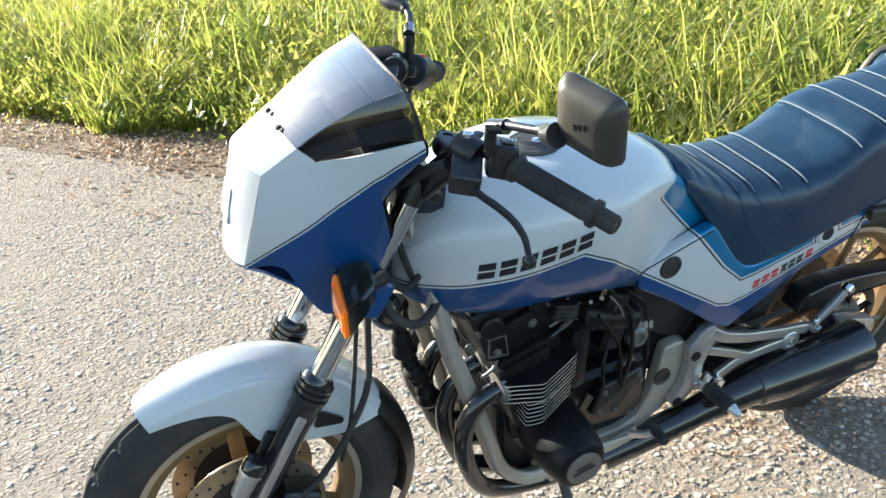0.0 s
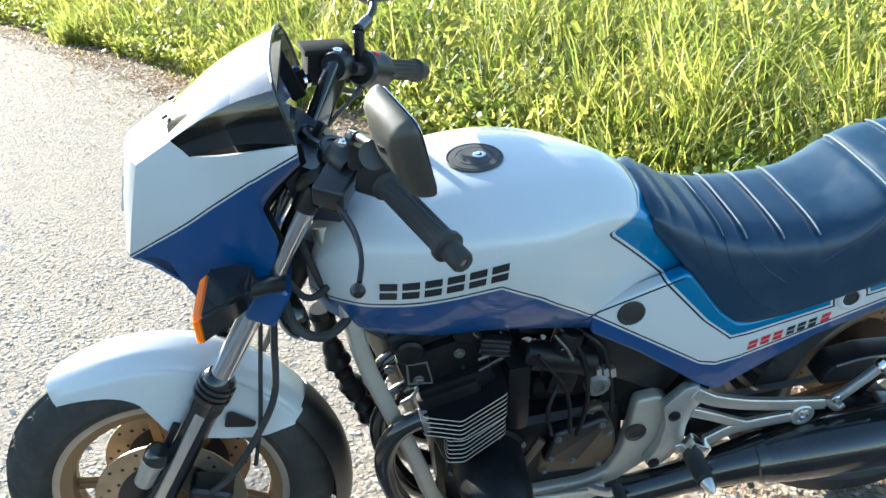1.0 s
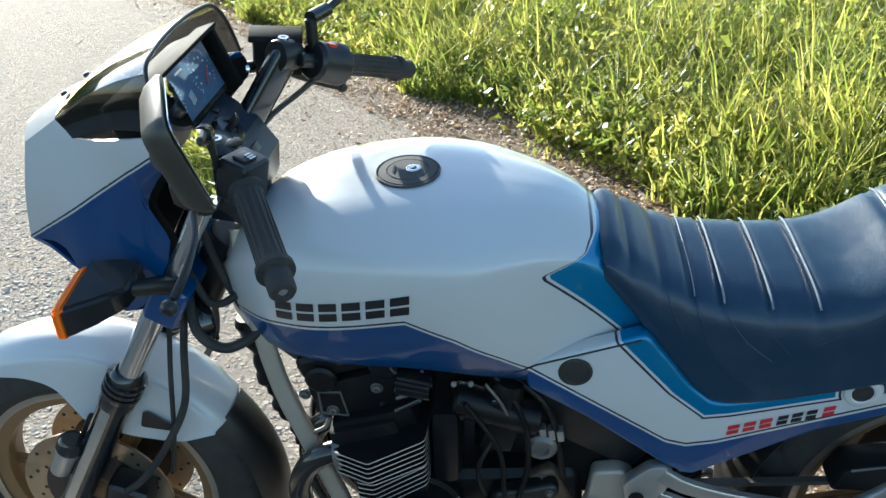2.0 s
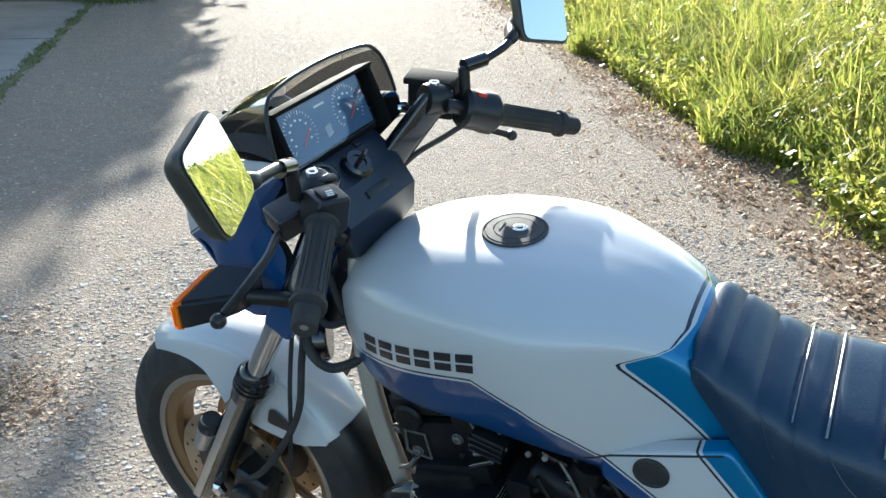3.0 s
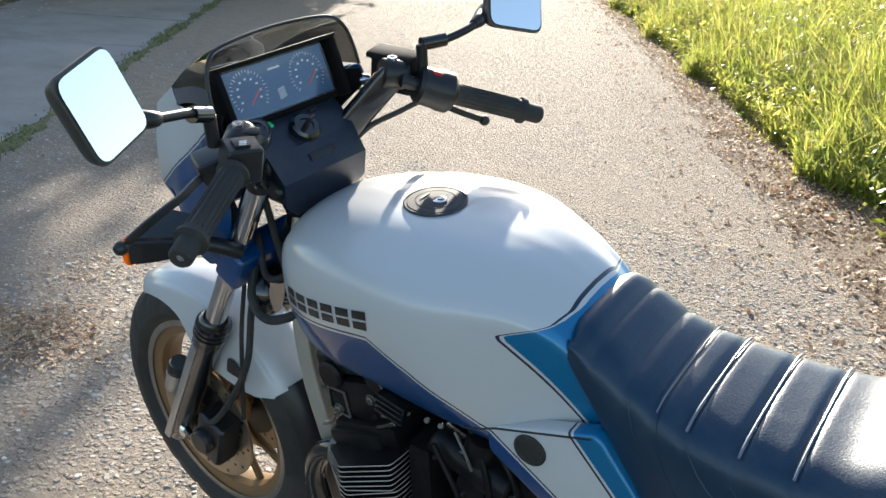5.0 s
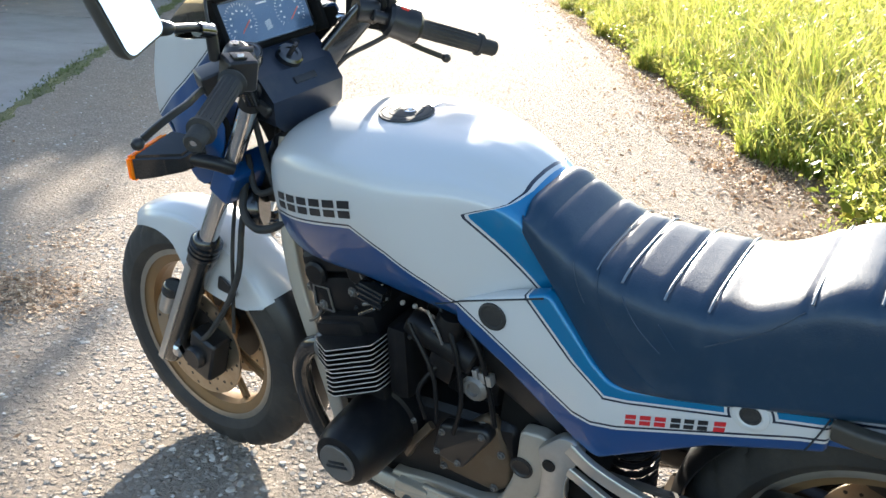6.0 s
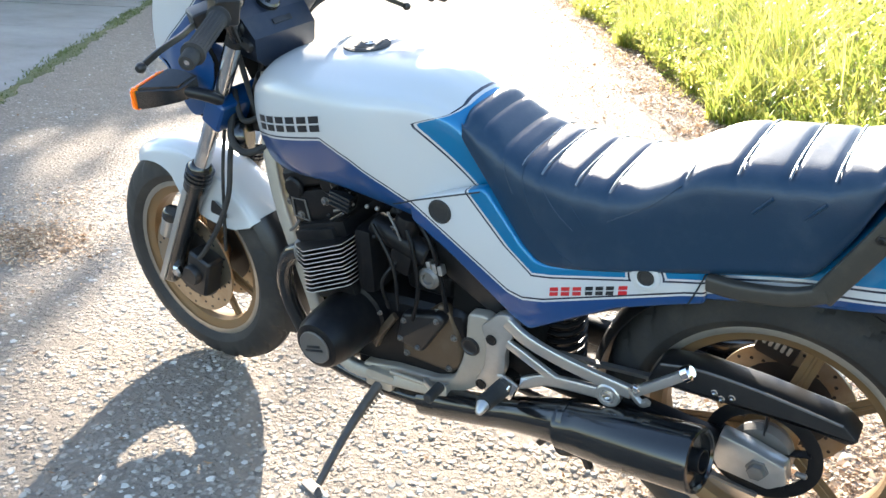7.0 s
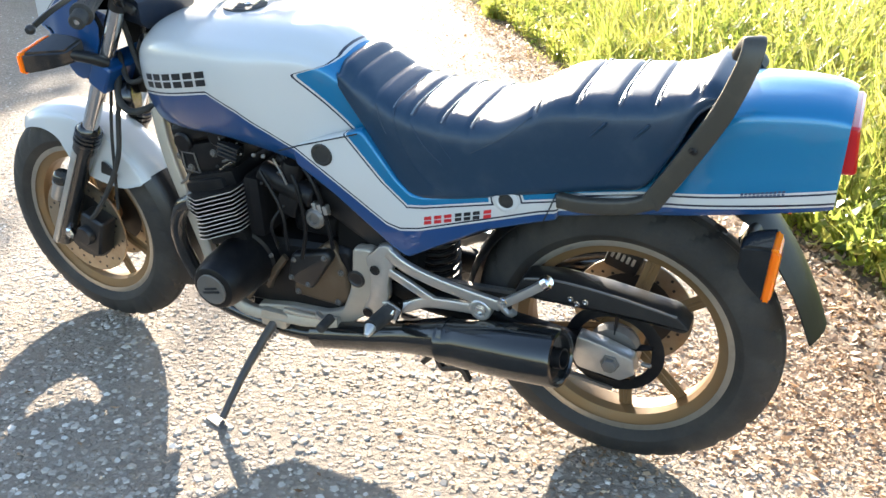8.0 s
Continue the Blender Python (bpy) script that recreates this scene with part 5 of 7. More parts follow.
    part("boot", tube([(-0.372, -0.150, 1.008), (-0.395, -0.120, 0.985), (-0.405, -0.085, 0.955)], 0.009, 5, 12), RUBBER, pc)
    lv = part("clutch_lever", tube([(-0.356, -0.182, 1.000), (-0.358, -0.224, 0.995), (-0.347, -0.262, 0.990), (-0.341, -0.300, 0.986), (-0.341, -0.332, 0.978), (-0.347, -0.356, 0.966)], 0, 6, 12, (0.0068, 0.0115)), SATIN, bike, "black clutch lever with ball end")
    part("ball", lathe([(0, -0.010), (0.006, -0.008), (0.0095, -0.003), (0.0095, 0.003), (0.006, 0.008), (0, 0.010)], (-0.350, -0.364, 0.961), (-0.350, -1, 0.9), 16), SATIN, lv)
    sw = part("switch_block", box((0.050, 0.042, 0.052), (-0.304, -0.192, 1.024), (10, 8, 66), 0.008, 3), BLACK_PLASTIC, bike, "black switch block")
    part("switch_face", box((0.022, 0.020, 0.004), (-0.297, -0.194, 1.051), (10, 8, 66), 0.002), SATIN, sw)
    for k in range(3):
        part("mark", box((0.010, 0.002, 0.0008), (-0.294 + 0.004 * k, -0.192 - 0.004 * k, 1.0535), (10, 8, 66), 0), WHITE_INK, sw)
    part("choke_lever", box((0.026, 0.016, 0.008), (-0.325, -0.150, 1.045), (0, 0, 40), 0.004), BLACK_PLASTIC, sw)
    # brake side
    rs = part("brake_reservoir", box((0.074, 0.046, 0.056), (-0.345, 0.192, 1.022), (0, 6, 12), 0.007, 3), MATT, bike, "black brake fluid reservoir")
    part("lid", box((0.080, 0.052, 0.010), (-0.345, 0.191, 1.052), (0, 6, 12), 0.003), MATT, rs, "black reservoir lid")
    part("sight_glass", lathe([(0, 0), (0.010, 0), (0.010, 0.003), (0.007, 0.004), (0, 0.004)], (-0.320, 0.190, 1.030), (0.6, 0.0, 1.3), 20), SATIN, rs)
    part("hose_joint", lathe([(0, 0), (0.012, 0), (0.012, 0.012), (0.009, 0.016), (0, 0.016)], (-0.380, 0.160, 1.010), (-0.43, 0.10, 1.03), 16), CHROME, rs, "bright brake hose joint")
    lv = part("brake_lever", tube([(-0.360, 0.205, 0.995), (-0.345, 0.250, 0.965), (-0.315, 0.305, 0.925), (-0.288, 0.345, 0.899)], 0, 6, 12, (0.0065, 0.011)), SATIN, bike, "black brake lever with ball end")
    part("ball", lathe([(0, -0.010), (0.006, -0.008), (0.0095, -0.003), (0.0095, 0.003), (0.006, 0.008), (0, 0.010)], (-0.283, 0.354, 0.894), (-0.2, 0.6, 0.8), 16), SATIN, lv)
    a, b = Vector((-0.290, 0.172, 1.018)), Vector((-0.252, 0.218, 0.992))
    hs = part("throttle_housing", lathe([(0, 0), (0.026, 0), (0.031, 0.006), (0.031, 0.034), (0.033, 0.040), (0.033, 0.056), (0.028, 0.062), (0, 0.062)], a, b, 28), BLACK_PLASTIC, bike, "black throttle and switch housing")
    part("kill_switch", box((0.016, 0.012, 0.012), (-0.262, 0.190, 1.032), (0, 25, 50), 0.003), RED, hs, "red engine stop switch")
    for k in range(4):
        part("mark", box((0.008, 0.0016, 0.001), (-0.248 + 0.002 * (k % 2), 0.186 + 0.009 * (k % 2), 1.014 - 0.006 * (k // 2)), (0, 60, 50), 0), WHITE_INK, hs)
    part("start_button", box((0.018, 0.012, 0.014), (-0.248, 0.190, 0.985), (0, 60, 50), 0.004), SATIN, hs)
    part("cable_stub", tube([(-0.285, 0.178, 0.990), (-0.31, 0.150, 0.975), (-0.345, 0.120, 0.955), (-0.38, 0.10, 0.92)], 0.0045, 5, 8), RUBBER, hs)
    # cables and hoses
    for pts, r, lab in (
            ([(-0.405, -0.085, 0.955), (-0.42, -0.06, 0.88), (-0.40, -0.06, 0.78), (-0.36, -0.07, 0.70), (-0.30, -0.09, 0.66)], 0.006, "black clutch cable"),
            ([(-0.385, 0.155, 1.005), (-0.44, 0.13, 0.98), (-0.47, 0.08, 0.88), (-0.475, 0.03, 0.76)], 0.006, "black brake hose"),
            ([(-0.470, -0.050, 0.74), (-0.478, -0.075, 0.66), (-0.490, -0.092, 0.56), (-0.535, -0.100, 0.47), (-0.585, -0.105, 0.40), (-0.625, -0.100, 0.36)], 0.0062, "black brake hose"),
            ([(-0.490, -0.060, 0.74), (-0.505, -0.080, 0.62), (-0.520, -0.088, 0.50), (-0.540, -0.085, 0.40)], 0.004, "black speedometer cable"),
            ([(-0.470, 0.050, 0.74), (-0.478, 0.075, 0.66), (-0.490, 0.092, 0.56), (-0.535, 0.100, 0.47), (-0.585, 0.105, 0.40)], 0.0062, "black brake hose"),
            ([(-0.455, -0.07, 0.76), (-0.44, -0.10, 0.71), (-0.40, -0.11, 0.69), (-0.36, -0.09, 0.70), (-0.34, -0.06, 0.72)], 0.008, "black wiring loom"),
            ([(-0.46, -0.05, 0.80), (-0.42, -0.08, 0.75), (-0.38, -0.07, 0.76), (-0.35, -0.05, 0.80)], 0.006, "black wiring loom")):
        part("cable", tube(pts, r, 8, 10), RUBBER, bike, lab)


controls()


GLASS_TIP = 0.9


def mirror(corners, stalk, chrome, label):
    """A rectangular mirror with a rounded black shell: corners in order, face towards the rider."""
    c = [Vector(p) for p in corners]
    mid = sum(c, Vector()) / 4
    ex = ((c[1] - c[0]) + (c[2] - c[3])) / 2
    ey = ((c[3] - c[0]) + (c[2] - c[1])) / 2
    w, h = ex.length, ey.length
    ex.normalize()
    nz = ex.cross(ey).normalized()
    if nz.x < 0:
        nz = -nz
    ey = nz.cross(ex)
    m = Matrix((ex, ey, nz)).transposed().to_4x4()
    m.translation = mid
    tip = Matrix.Translation(mid) @ Matrix.Rotation(radians(GLASS_TIP), 4, Vector((0, 0, 1)).cross(nz).normalized()) @ Matrix.Translation(-mid)
    out = rounded([(-w / 2, -h / 2), (w / 2, -h / 2), (w / 2, h / 2), (-w / 2, h / 2)], 0.018, 5)
    bm = bmesh.new()
    rings = []
    for k, d in ((0.965, -0.0006), (1.0, -0.0012), (1.012, -0.005), (0.985, -0.010), (0.93, -0.018), (0.80, -0.026), (0.45, -0.031)):
        rings.append([bm.verts.new(m @ Vector((x * k, y * k, d))) for x, y in out])
    skin(bm, rings)
    ob = part("mirror", bm, RAIL, bike, label)
    g = bmesh.new()
    g.faces.new([g.verts.new(tip @ m @ Vector((x * 0.935, y * 0.935, 0.0020))) for x, y in out])
    r = bmesh.ops.extrude_face_region(g, geom=g.faces[:])
    for v in r["geom"]:
        if isinstance(v, bmesh.types.BMVert):
            v.co -= nz * 0.001
    part("mirror_glass", g, MIRROR, ob, "clear mirror glass", smooth=False)
    part("stalk", tube(stalk, 0.0065, 5, 12), BLACK_PLASTIC, ob)
    part("socket", tube(chrome, 0.011, 3, 14), BLACK_GLOSS, ob)
    part("base", rod(chrome[0], (Vector(chrome[0]) + Vector((0, 0, -0.045))), 0.009), BLACK_PLASTIC, ob)
    e = Vector(stalk[-1])
    part("knuckle", tube([e + (Vector(stalk[-2]) - e) * 0.45, e, e + (mid - e) * 0.30 - nz * 0.020, e + (mid - e) * 0.52 - nz * 0.026], lambda t: 0.008 + 0.009 * t, 4, 14), SATIN, ob)
    for k in range(3):
        part("emblem", box((0.012, 0.0022, 0.0016), m @ Vector((0.008 * (k - 1), -0.004 * k, -0.0312)), (0, 65, 20), 0), SATIN, ob)


mirror([(-0.310, -0.353, 1.226), (-0.280, -0.444, 1.211), (-0.256, -0.417, 1.113), (-0.290, -0.322, 1.124)], [(-0.333, -0.210, 1.092), (-0.325, -0.245, 1.104), (-0.316, -0.283, 1.114), (-0.309, -0.312, 1.122)], [(-0.333, -0.208, 1.088), (-0.326, -0.240, 1.100)], "square black mirror on a short stalk")
mirror([(-0.263, 0.352, 1.177), (-0.223, 0.455, 1.142), (-0.199, 0.396, 1.054), (-0.239, 0.293, 1.089)], [(-0.288, 0.189, 1.080), (-0.271, 0.224, 1.078), (-0.254, 0.265, 1.086), (-0.253, 0.296, 1.092)], [(-0.288, 0.188, 1.078), (-0.270, 0.226, 1.078)], "square black mirror on a cranked stalk")


def instruments():
    m = STEER @ pose(-0.420, 0.0, 1.045, 0, 68, 0)

    def put(bm):
        bm.transform(m)
        return bm

    ob = part("instrument_panel", put(box((0.095, 0.240, 0.055), (0, 0, -0.036), (0, 0, 0), 0.012, 3)), LINING, bike, "black instrument pod")
    part("visor", put(plate(rounded([(-0.052, -0.010), (-0.046, -0.010), (-0.044, 0.020), (-0.050, 0.022)], 0.002), -0.117, 0.117, 0.001)), LINING, ob)
    for s in (-1, 1):
        part("side_trim", put(box((0.095, 0.012, 0.03), (0, 0.114 * s, 0.0), (0, 0, 0), 0.004)), LINING, ob)
    face = part("dial_face", put(box((0.074, 0.204, 0.002), (-0.004, 0, -0.0075), (0, 0, 0), 0.0005, 1)), DIAL, ob, "dial face with reflected sky blue put into its colour")
    # two round scales of fine ticks, numerals as plain bars, and two needles
    for cy, r in ((-0.058, 0.0345), (0.058, 0.0345)):
        tk = bmesh.new()
        for k in range(27):
            a = radians(-40 + 260 * k / 26)
            ln = 0.006 if k % 3 == 0 else 0.0035
            box((ln, 0.0009, 0.0004), (-0.004 - (r - ln / 2) * math.sin(a), cy - (r - ln / 2) * math.cos(a), -0.0060), (0, 0, 90 - math.degrees(a)), 0, 1, tk)
        for k in range(9):
            a = radians(-30 + 240 * k / 8)
            box((0.0030, 0.0040, 0.0004), (-0.004 - 0.021 * math.sin(a), cy - 0.021 * math.cos(a), -0.0060), (0, 0, 0), 0, 1, tk)
        part("scale", put(tk), WHITE_INK, face, "white scale marks", smooth=False)
        part("needle", put(box((0.0020, 0.030, 0.001), (0.004, cy + 0.008, -0.0052), (0, 0, 38), 0)), NEEDLE, face, "red needle")
    fb = bmesh.new()
    for k in range(6):
        box((0.0014, 0.014, 0.0004), (0.018 - 0.0028 * k, 0.0, -0.0060), (0, 0, 12), 0, 1, fb)
    box((0.003, 0.024, 0.0004), (-0.028, 0.0, -0.0060), (0, 0, 0), 0, 1, fb)
    part("caption_bars", put(fb), WHITE_INK, face, "", smooth=False)
    cover_g = put(box((0.078, 0.212, 0.0012), (-0.004, 0, 0.002), (0, 0, 0), 0.0004, 1))
    pane = part("clear_cover", cover_g, CLEAR, ob, "clear plastic cover")
    pane.visible_shadow = False
    # lower cover with the ignition switch and warning lamps
    bm = bmesh.new()
    sec = []
    for x, z, w in ((-0.430, 1.004, 0.104), (-0.405, 0.992, 0.100), (-0.365, 0.968, 0.090), (-0.337, 0.930, 0.087), (-0.340, 0.890, 0.084), (-0.350, 0.866, 0.056), (-0.374, 0.862, 0.040), (-0.410, 0.880, 0.060)):
        sec.append((x, z, w))
    rings = [[bm.verts.new((x, w * t, z)) for x, z, w in sec] for t in (-1, -0.92, -0.5, 0, 0.5, 0.92, 1)]
    skin(bm, rings)
    yk = part("yoke_cover", bm, COVER, bike, "dark blue-black yoke cover", True, angle=20)
    p = Vector((-0.381, 0.002, 0.983))
    d = Vector((0.6, 0, 0.8))
    key = part("ignition_switch", lathe([(0, -0.02), (0.024, -0.02), (0.024, 0.006), (0.020, 0.010), (0.012, 0.010), (0.011, 0.008), (0, 0.008)], p, p + d, 28), BLACK_GLOSS, bike, "black ignition switch", True)
    part("key", box((0.006, 0.020, 0.022), p + d * 0.018, (0, 37, 25), 0.002), BLACK_PLASTIC, key, "", True)
    part("lamp", box((0.011, 0.016, 0.004), (-0.409, -0.046, 0.9955), (0, 26, 0), 0.001), GREEN, yk, "green warning lamp", True)
    part("lamp", box((0.011, 0.016, 0.004), (-0.409, 0.046, 0.9955), (0, 26, 0), 0.001), SATIN, yk, "unlit warning lamp", True)
    part("nameplate", box((0.012, 0.052, 0.0024), (-0.350, 0.006, 0.950), (0, 53.5, 0), 0.0005), SATIN, yk, "", True)
    for y in (-0.085, 0.085):
        q = fork(0.742, y)
        part("fork_cap", lathe([(0, -0.05), (0.020, -0.05), (0.020, -0.006), (0.018, 0.002), (0.012, 0.008), (0.006, 0.011), (0, 0.012)], q, q + AXIS, 24), BLACK_PLASTIC, bike, "black fork cap", True)


# the blue of the sky reflected in the glass is put into this colour
DIAL = weathered("dial", (0.065, 0.125, 0.23), 0.4, amount=0.1, grain=0)
CLEAR = clear_plastic("clear cover", (0.96, 0.97, 0.98))
NEEDLE = mat("needle", (0.75, 0.10, 0.06), 0.4)
GREEN = mat("green lamp", (0.02, 0.35, 0.12), 0.2)
bsdf(GREEN).inputs["Emission Color"].default_value = (0.05, 1.0, 0.35, 1)
bsdf(GREEN).inputs["Emission Strength"].default_value = 0.04
COVER = weathered("blue-black cover", (0.010, 0.016, 0.030), 0.35, amount=0.15, scale=20)
instruments()


def turn_signal(lens_face, back, stem_to, label):
    a, b = [Vector(p) for p in lens_face], [Vector(p) for p in back]
    bm = bmesh.new()
    skin(bm, [[bm.verts.new(p) for p in ring] for ring in (a, [p.lerp(q, 0.55) + (p - sum(a, Vector()) / 4) * 0.06 for p, q in zip(a, b)], b)])
    bmesh.ops.bevel(bm, geom=[e for e in bm.edges], offset=0.005, segments=2, affect="EDGES")
    ob = part("turn_signal", bm, BLACK_GLOSS, bike, label)
    ce, cb = sum(a, Vector()) / 4, sum(b, Vector()) / 4
    d = (ce - cb).normalized()
    ln = bmesh.new()
    a = [a[0].lerp(a[1], 0.10), a[1], a[2], a[3].lerp(a[2], 0.10)]
    ce = sum(a, Vector()) / 4
    skin(ln, [[ln.verts.new(ce + (p - ce) * k + d * o) for p in a] for k, o in ((0.99, -0.006), (0.99, 0.003), (0.92, 0.009), (0.62, 0.012))])
    bmesh.ops.bevel(ln, geom=ln.edges[:], offset=0.004, segments=2, affect="EDGES")
    part("lens", ln, ORANGE, ob, "orange lens")
    part("stem", tube([cb + d * 0.02, cb.lerp(Vector(stem_to), 0.5), stem_to], 0.013, 4, 12), BLACK_PLASTIC, ob)


def signals():
    a = [(-0.552, -0.136, 0.864), (-0.565, -0.227, 0.842), (-0.563, -0.230, 0.796), (-0.556, -0.142, 0.812)]
    b = [(-0.486, -0.118, 0.852), (-0.496, -0.168, 0.836), (-0.496, -0.168, 0.806), (-0.486, -0.118, 0.806)]
    turn_signal(a, b, (-0.455, -0.095, 0.790), "black front turn signal with orange lens")
    turn_signal([(p[0] + 0.03, -p[1] + 0.05, p[2]) for p in a], [(p[0] + 0.03, -p[1] + 0.05, p[2]) for p in b], (-0.44, 0.12, 0.790), "black front turn signal with orange lens")
    for s in (-1, 1):
        a = [(0.990, 0.130 * s, 0.700), (0.990, 0.200 * s, 0.696), (0.986, 0.200 * s, 0.590), (0.986, 0.130 * s, 0.580)]
        b = [(0.935, 0.140 * s, 0.684), (0.935, 0.185 * s, 0.680), (0.935, 0.185 * s, 0.632), (0.935, 0.140 * s, 0.632)]
        turn_signal(a, b, (0.945, 0.06 * s, 0.650), "black rear turn signal with orange lens")


signals()


def rear_end():
    fl = []
    path = smooth_path([(0.87, 0, 0.700), (0.93, 0, 0.665), (0.985, 0, 0.60), (1.035, 0, 0.52), (1.075, 0, 0.43)], 5)
    for i, p in enumerate(path):
        t = i / (len(path) - 1)
        w = 0.075 - 0.012 * t
        fl.append([Vector((p.x + 0.02 * (1 - (k / 4) ** 2), w * k / 4, p.z + 0.012 * (1 - (k / 4) ** 2))) for k in range(-4, 5)])
    mg = part("rear_mudguard", shell(fl, 0.004), BLACK_PLASTIC, bike, "long black rear mudguard")
    part("light_bracket", box((0.05, 0.10, 0.075), (0.955, 0, 0.600), (0, -35, 0), 0.012, 3), BLACK_GLOSS, mg, "glossy black lamp bracket")
    fork_in = part("inner_guard", tube([(0.48, 0, 0.62), (0.62, 0, 0.675), (0.76, 0, 0.69), (0.90, 0, 0.68)], 0, 5, 14, (0.15, 0.02)), BLACK_PLASTIC, mg)


    grid = []
    for i in range(15):
        a = radians(96 + 92 * i / 14)
        grid.append([AXLE_R + Vector(((0.342 - 0.02 * abs(k / 4) ** 3) * math.cos(a), 0.072 * k / 4, (0.342 - 0.02 * abs(k / 4) ** 3) * math.sin(a))) for k in range(-4, 5)])
    part("splash_guard", shell(grid, 0.003), BLACK_PLASTIC, mg, "black splash guard ahead of the tyre")
    part("tool_tray", box((0.20, 0.17, 0.07), (0.44, 0, 0.602), (0, -12, 0), 0.012), LINING, bike)


rear_end()


# ---- marks on the paint ----
def surface_mark(name, quad, host, side, material, label, lift=0.0009):
    """A thin flat shape with an (x, z) outline laid on a host's flank."""
    from mathutils.bvhtree import BVHTree
    me = host.data
    tree_of = BVHTree.FromPolygons([v.co.copy() for v in me.vertices], [tuple(p.vertices) for p in me.polygons])
    bm = bmesh.new()
    q = [Vector((x, 0, z)) for x, z in quad]
    grid = []
    for i in range(5):
        row = []
        for k in range(5):
            p = q[0].lerp(q[1], i / 4).lerp(q[3].lerp(q[2], i / 4), k / 4)
            hit = tree_of.ray_cast(Vector((p.x, side * 0.5, p.z)), Vector((0, -side, 0)))[0]
            row.append(bm.verts.new((p.x, (hit.y if hit else side * 0.135) + side * lift, p.z)))
        grid.append(row)
    skin(bm, grid, closed=False, caps=False)
    return part(name, bm, material, host, label, smooth=False)


def block_row(name, x0, z0, x1, z1, h, count, gap, slant, host, side, material, label):
    """Slanted plain blocks in a row."""
    def at(t, v):
        return (x0 + (x1 - x0) * t + slant * v * h, z0 + (z1 - z0) * t + v * h)

    for k in range(count):
        a, b = (k + gap / 2) / count, (k + 1 - gap / 2) / count
        for lo, hi in ((0.0, 0.44), (0.56, 1.0)):
            surface_mark(name, [at(a, lo), at(b, lo), at(b, hi), at(a, hi)], host, side, material, label)


for side in (-1, 1):
    block_row("emblem_block", -0.311, 0.771, -0.114, 0.817, 0.032, 6, 0.22, 0.06, fuel_tank, side, BLACK_INK, "plain black bar")
for host, side in ((cover, -1), (cover_far, 1)):
    block_row("model_block", 0.327, 0.566, 0.393, 0.587, 0.018, 3, 0.26, 0.05, host, side, RED_INK, "plain red bar")
    block_row("model_block", 0.395, 0.588, 0.452, 0.606, 0.018, 3, 0.26, 0.05, host, side, BLACK_INK, "plain black bar")
    block_row("model_block", 0.455, 0.607, 0.476, 0.614, 0.018, 1, 0.25, 0.05, host, side, RED_INK, "plain red bar")


def flank_y(hosts, x, z, side):
    """The outermost surface of the hosts at (x, z)."""
    from mathutils.bvhtree import BVHTree
    best = 0.10
    for host in hosts:
        me = host.data
        tree_of = BVHTree.FromPolygons([v.co.copy() for v in me.vertices], [tuple(p.vertices) for p in me.polygons])
        hit = tree_of.ray_cast(Vector((x, side * 0.5, z)), Vector((0, -side, 0)))[0]
        if hit:
            best = max(best, abs(hit.y))
    return side * best


SEAM = mat("panel gap", (0.02, 0.025, 0.03), 0.8)
for host, side in ((cover, -1), (cover_far, 1)):
    pts = []
    for k in range(13):
        x, z = 0.004 + 0.188 * k / 12, 0.676 + 0.065 * k / 12
        pts.append((x, flank_y((fuel_tank, host), x, z, side) + side * 0.0004, z))
    part("panel_gap", tube(pts, 0.0016, 1, 6), SEAM, host, "narrow dark gap between the panels")
    part("panel_gap", tube([(0.578, side * 0.1352, 0.628), (0.590, side * 0.1352, 0.658), (0.601, side * 0.1352, 0.690)], 0.0013, 1, 6), SEAM, host, "narrow dark gap between the panels")
for side in (-1, 1):
    block_row("caption_block", 0.915, 0.738, 0.985, 0.752, 0.009, 11, 0.3, 0.1, tail_cowl, side, CAPTION, "tiny plain blue-black bar")


# ---- verge ----
def grass_material():
    m = mat("meadow grass", (0.12, 0.22, 0.02), 0.42)
    g = m.node_tree.nodes.new("ShaderNodeNewGeometry")
    n = noise_tex(m, 1.3, 4)
    col = ramp(m, g.outputs["Random Per Island"], [(0.0, (0.022, 0.065, 0.010)), (0.35, (0.085, 0.150, 0.018)), (0.7, (0.20, 0.255, 0.034)), (0.88, (0.34, 0.34, 0.085)), (1.0, (0.52, 0.48, 0.24))])
    patch = noise_tex(m, 3.2, 5, 0.65)
    col = mix(m, ramp(m, n, [(0.35, 0.0), (0.7, 0.5)]), col, (0.20, 0.23, 0.02))
    col = mix(m, ramp(m, patch, [(0.46, 0.0), (0.68, 0.6)]), col, (0.045, 0.10, 0.014))
    link(m, col, bsdf(m).inputs["Base Color"])
    tr = m.node_tree.nodes.new("ShaderNodeBsdfTranslucent")
    link(m, mix(m, ramp(m, patch, [(0.44, 0.0), (0.66, 0.75)]), mix(m, ramp(m, g.outputs["Random Per Island"], [(0.2, 0.0), (0.9, 1.0)]), (0.40, 0.46, 0.075), (0.76, 0.66, 0.18)), (0.14, 0.24, 0.045)), tr.inputs[0])
    mx = m.node_tree.nodes.new("ShaderNodeMixShader")
    mx.inputs[0].default_value = 0.52
    link(m, bsdf(m).outputs[0], mx.inputs[1])
    link(m, tr.outputs[0], mx.inputs[2])
    link(m, mx.outputs[0], m.node_tree.nodes["Material Output"].inputs[0])
    return m


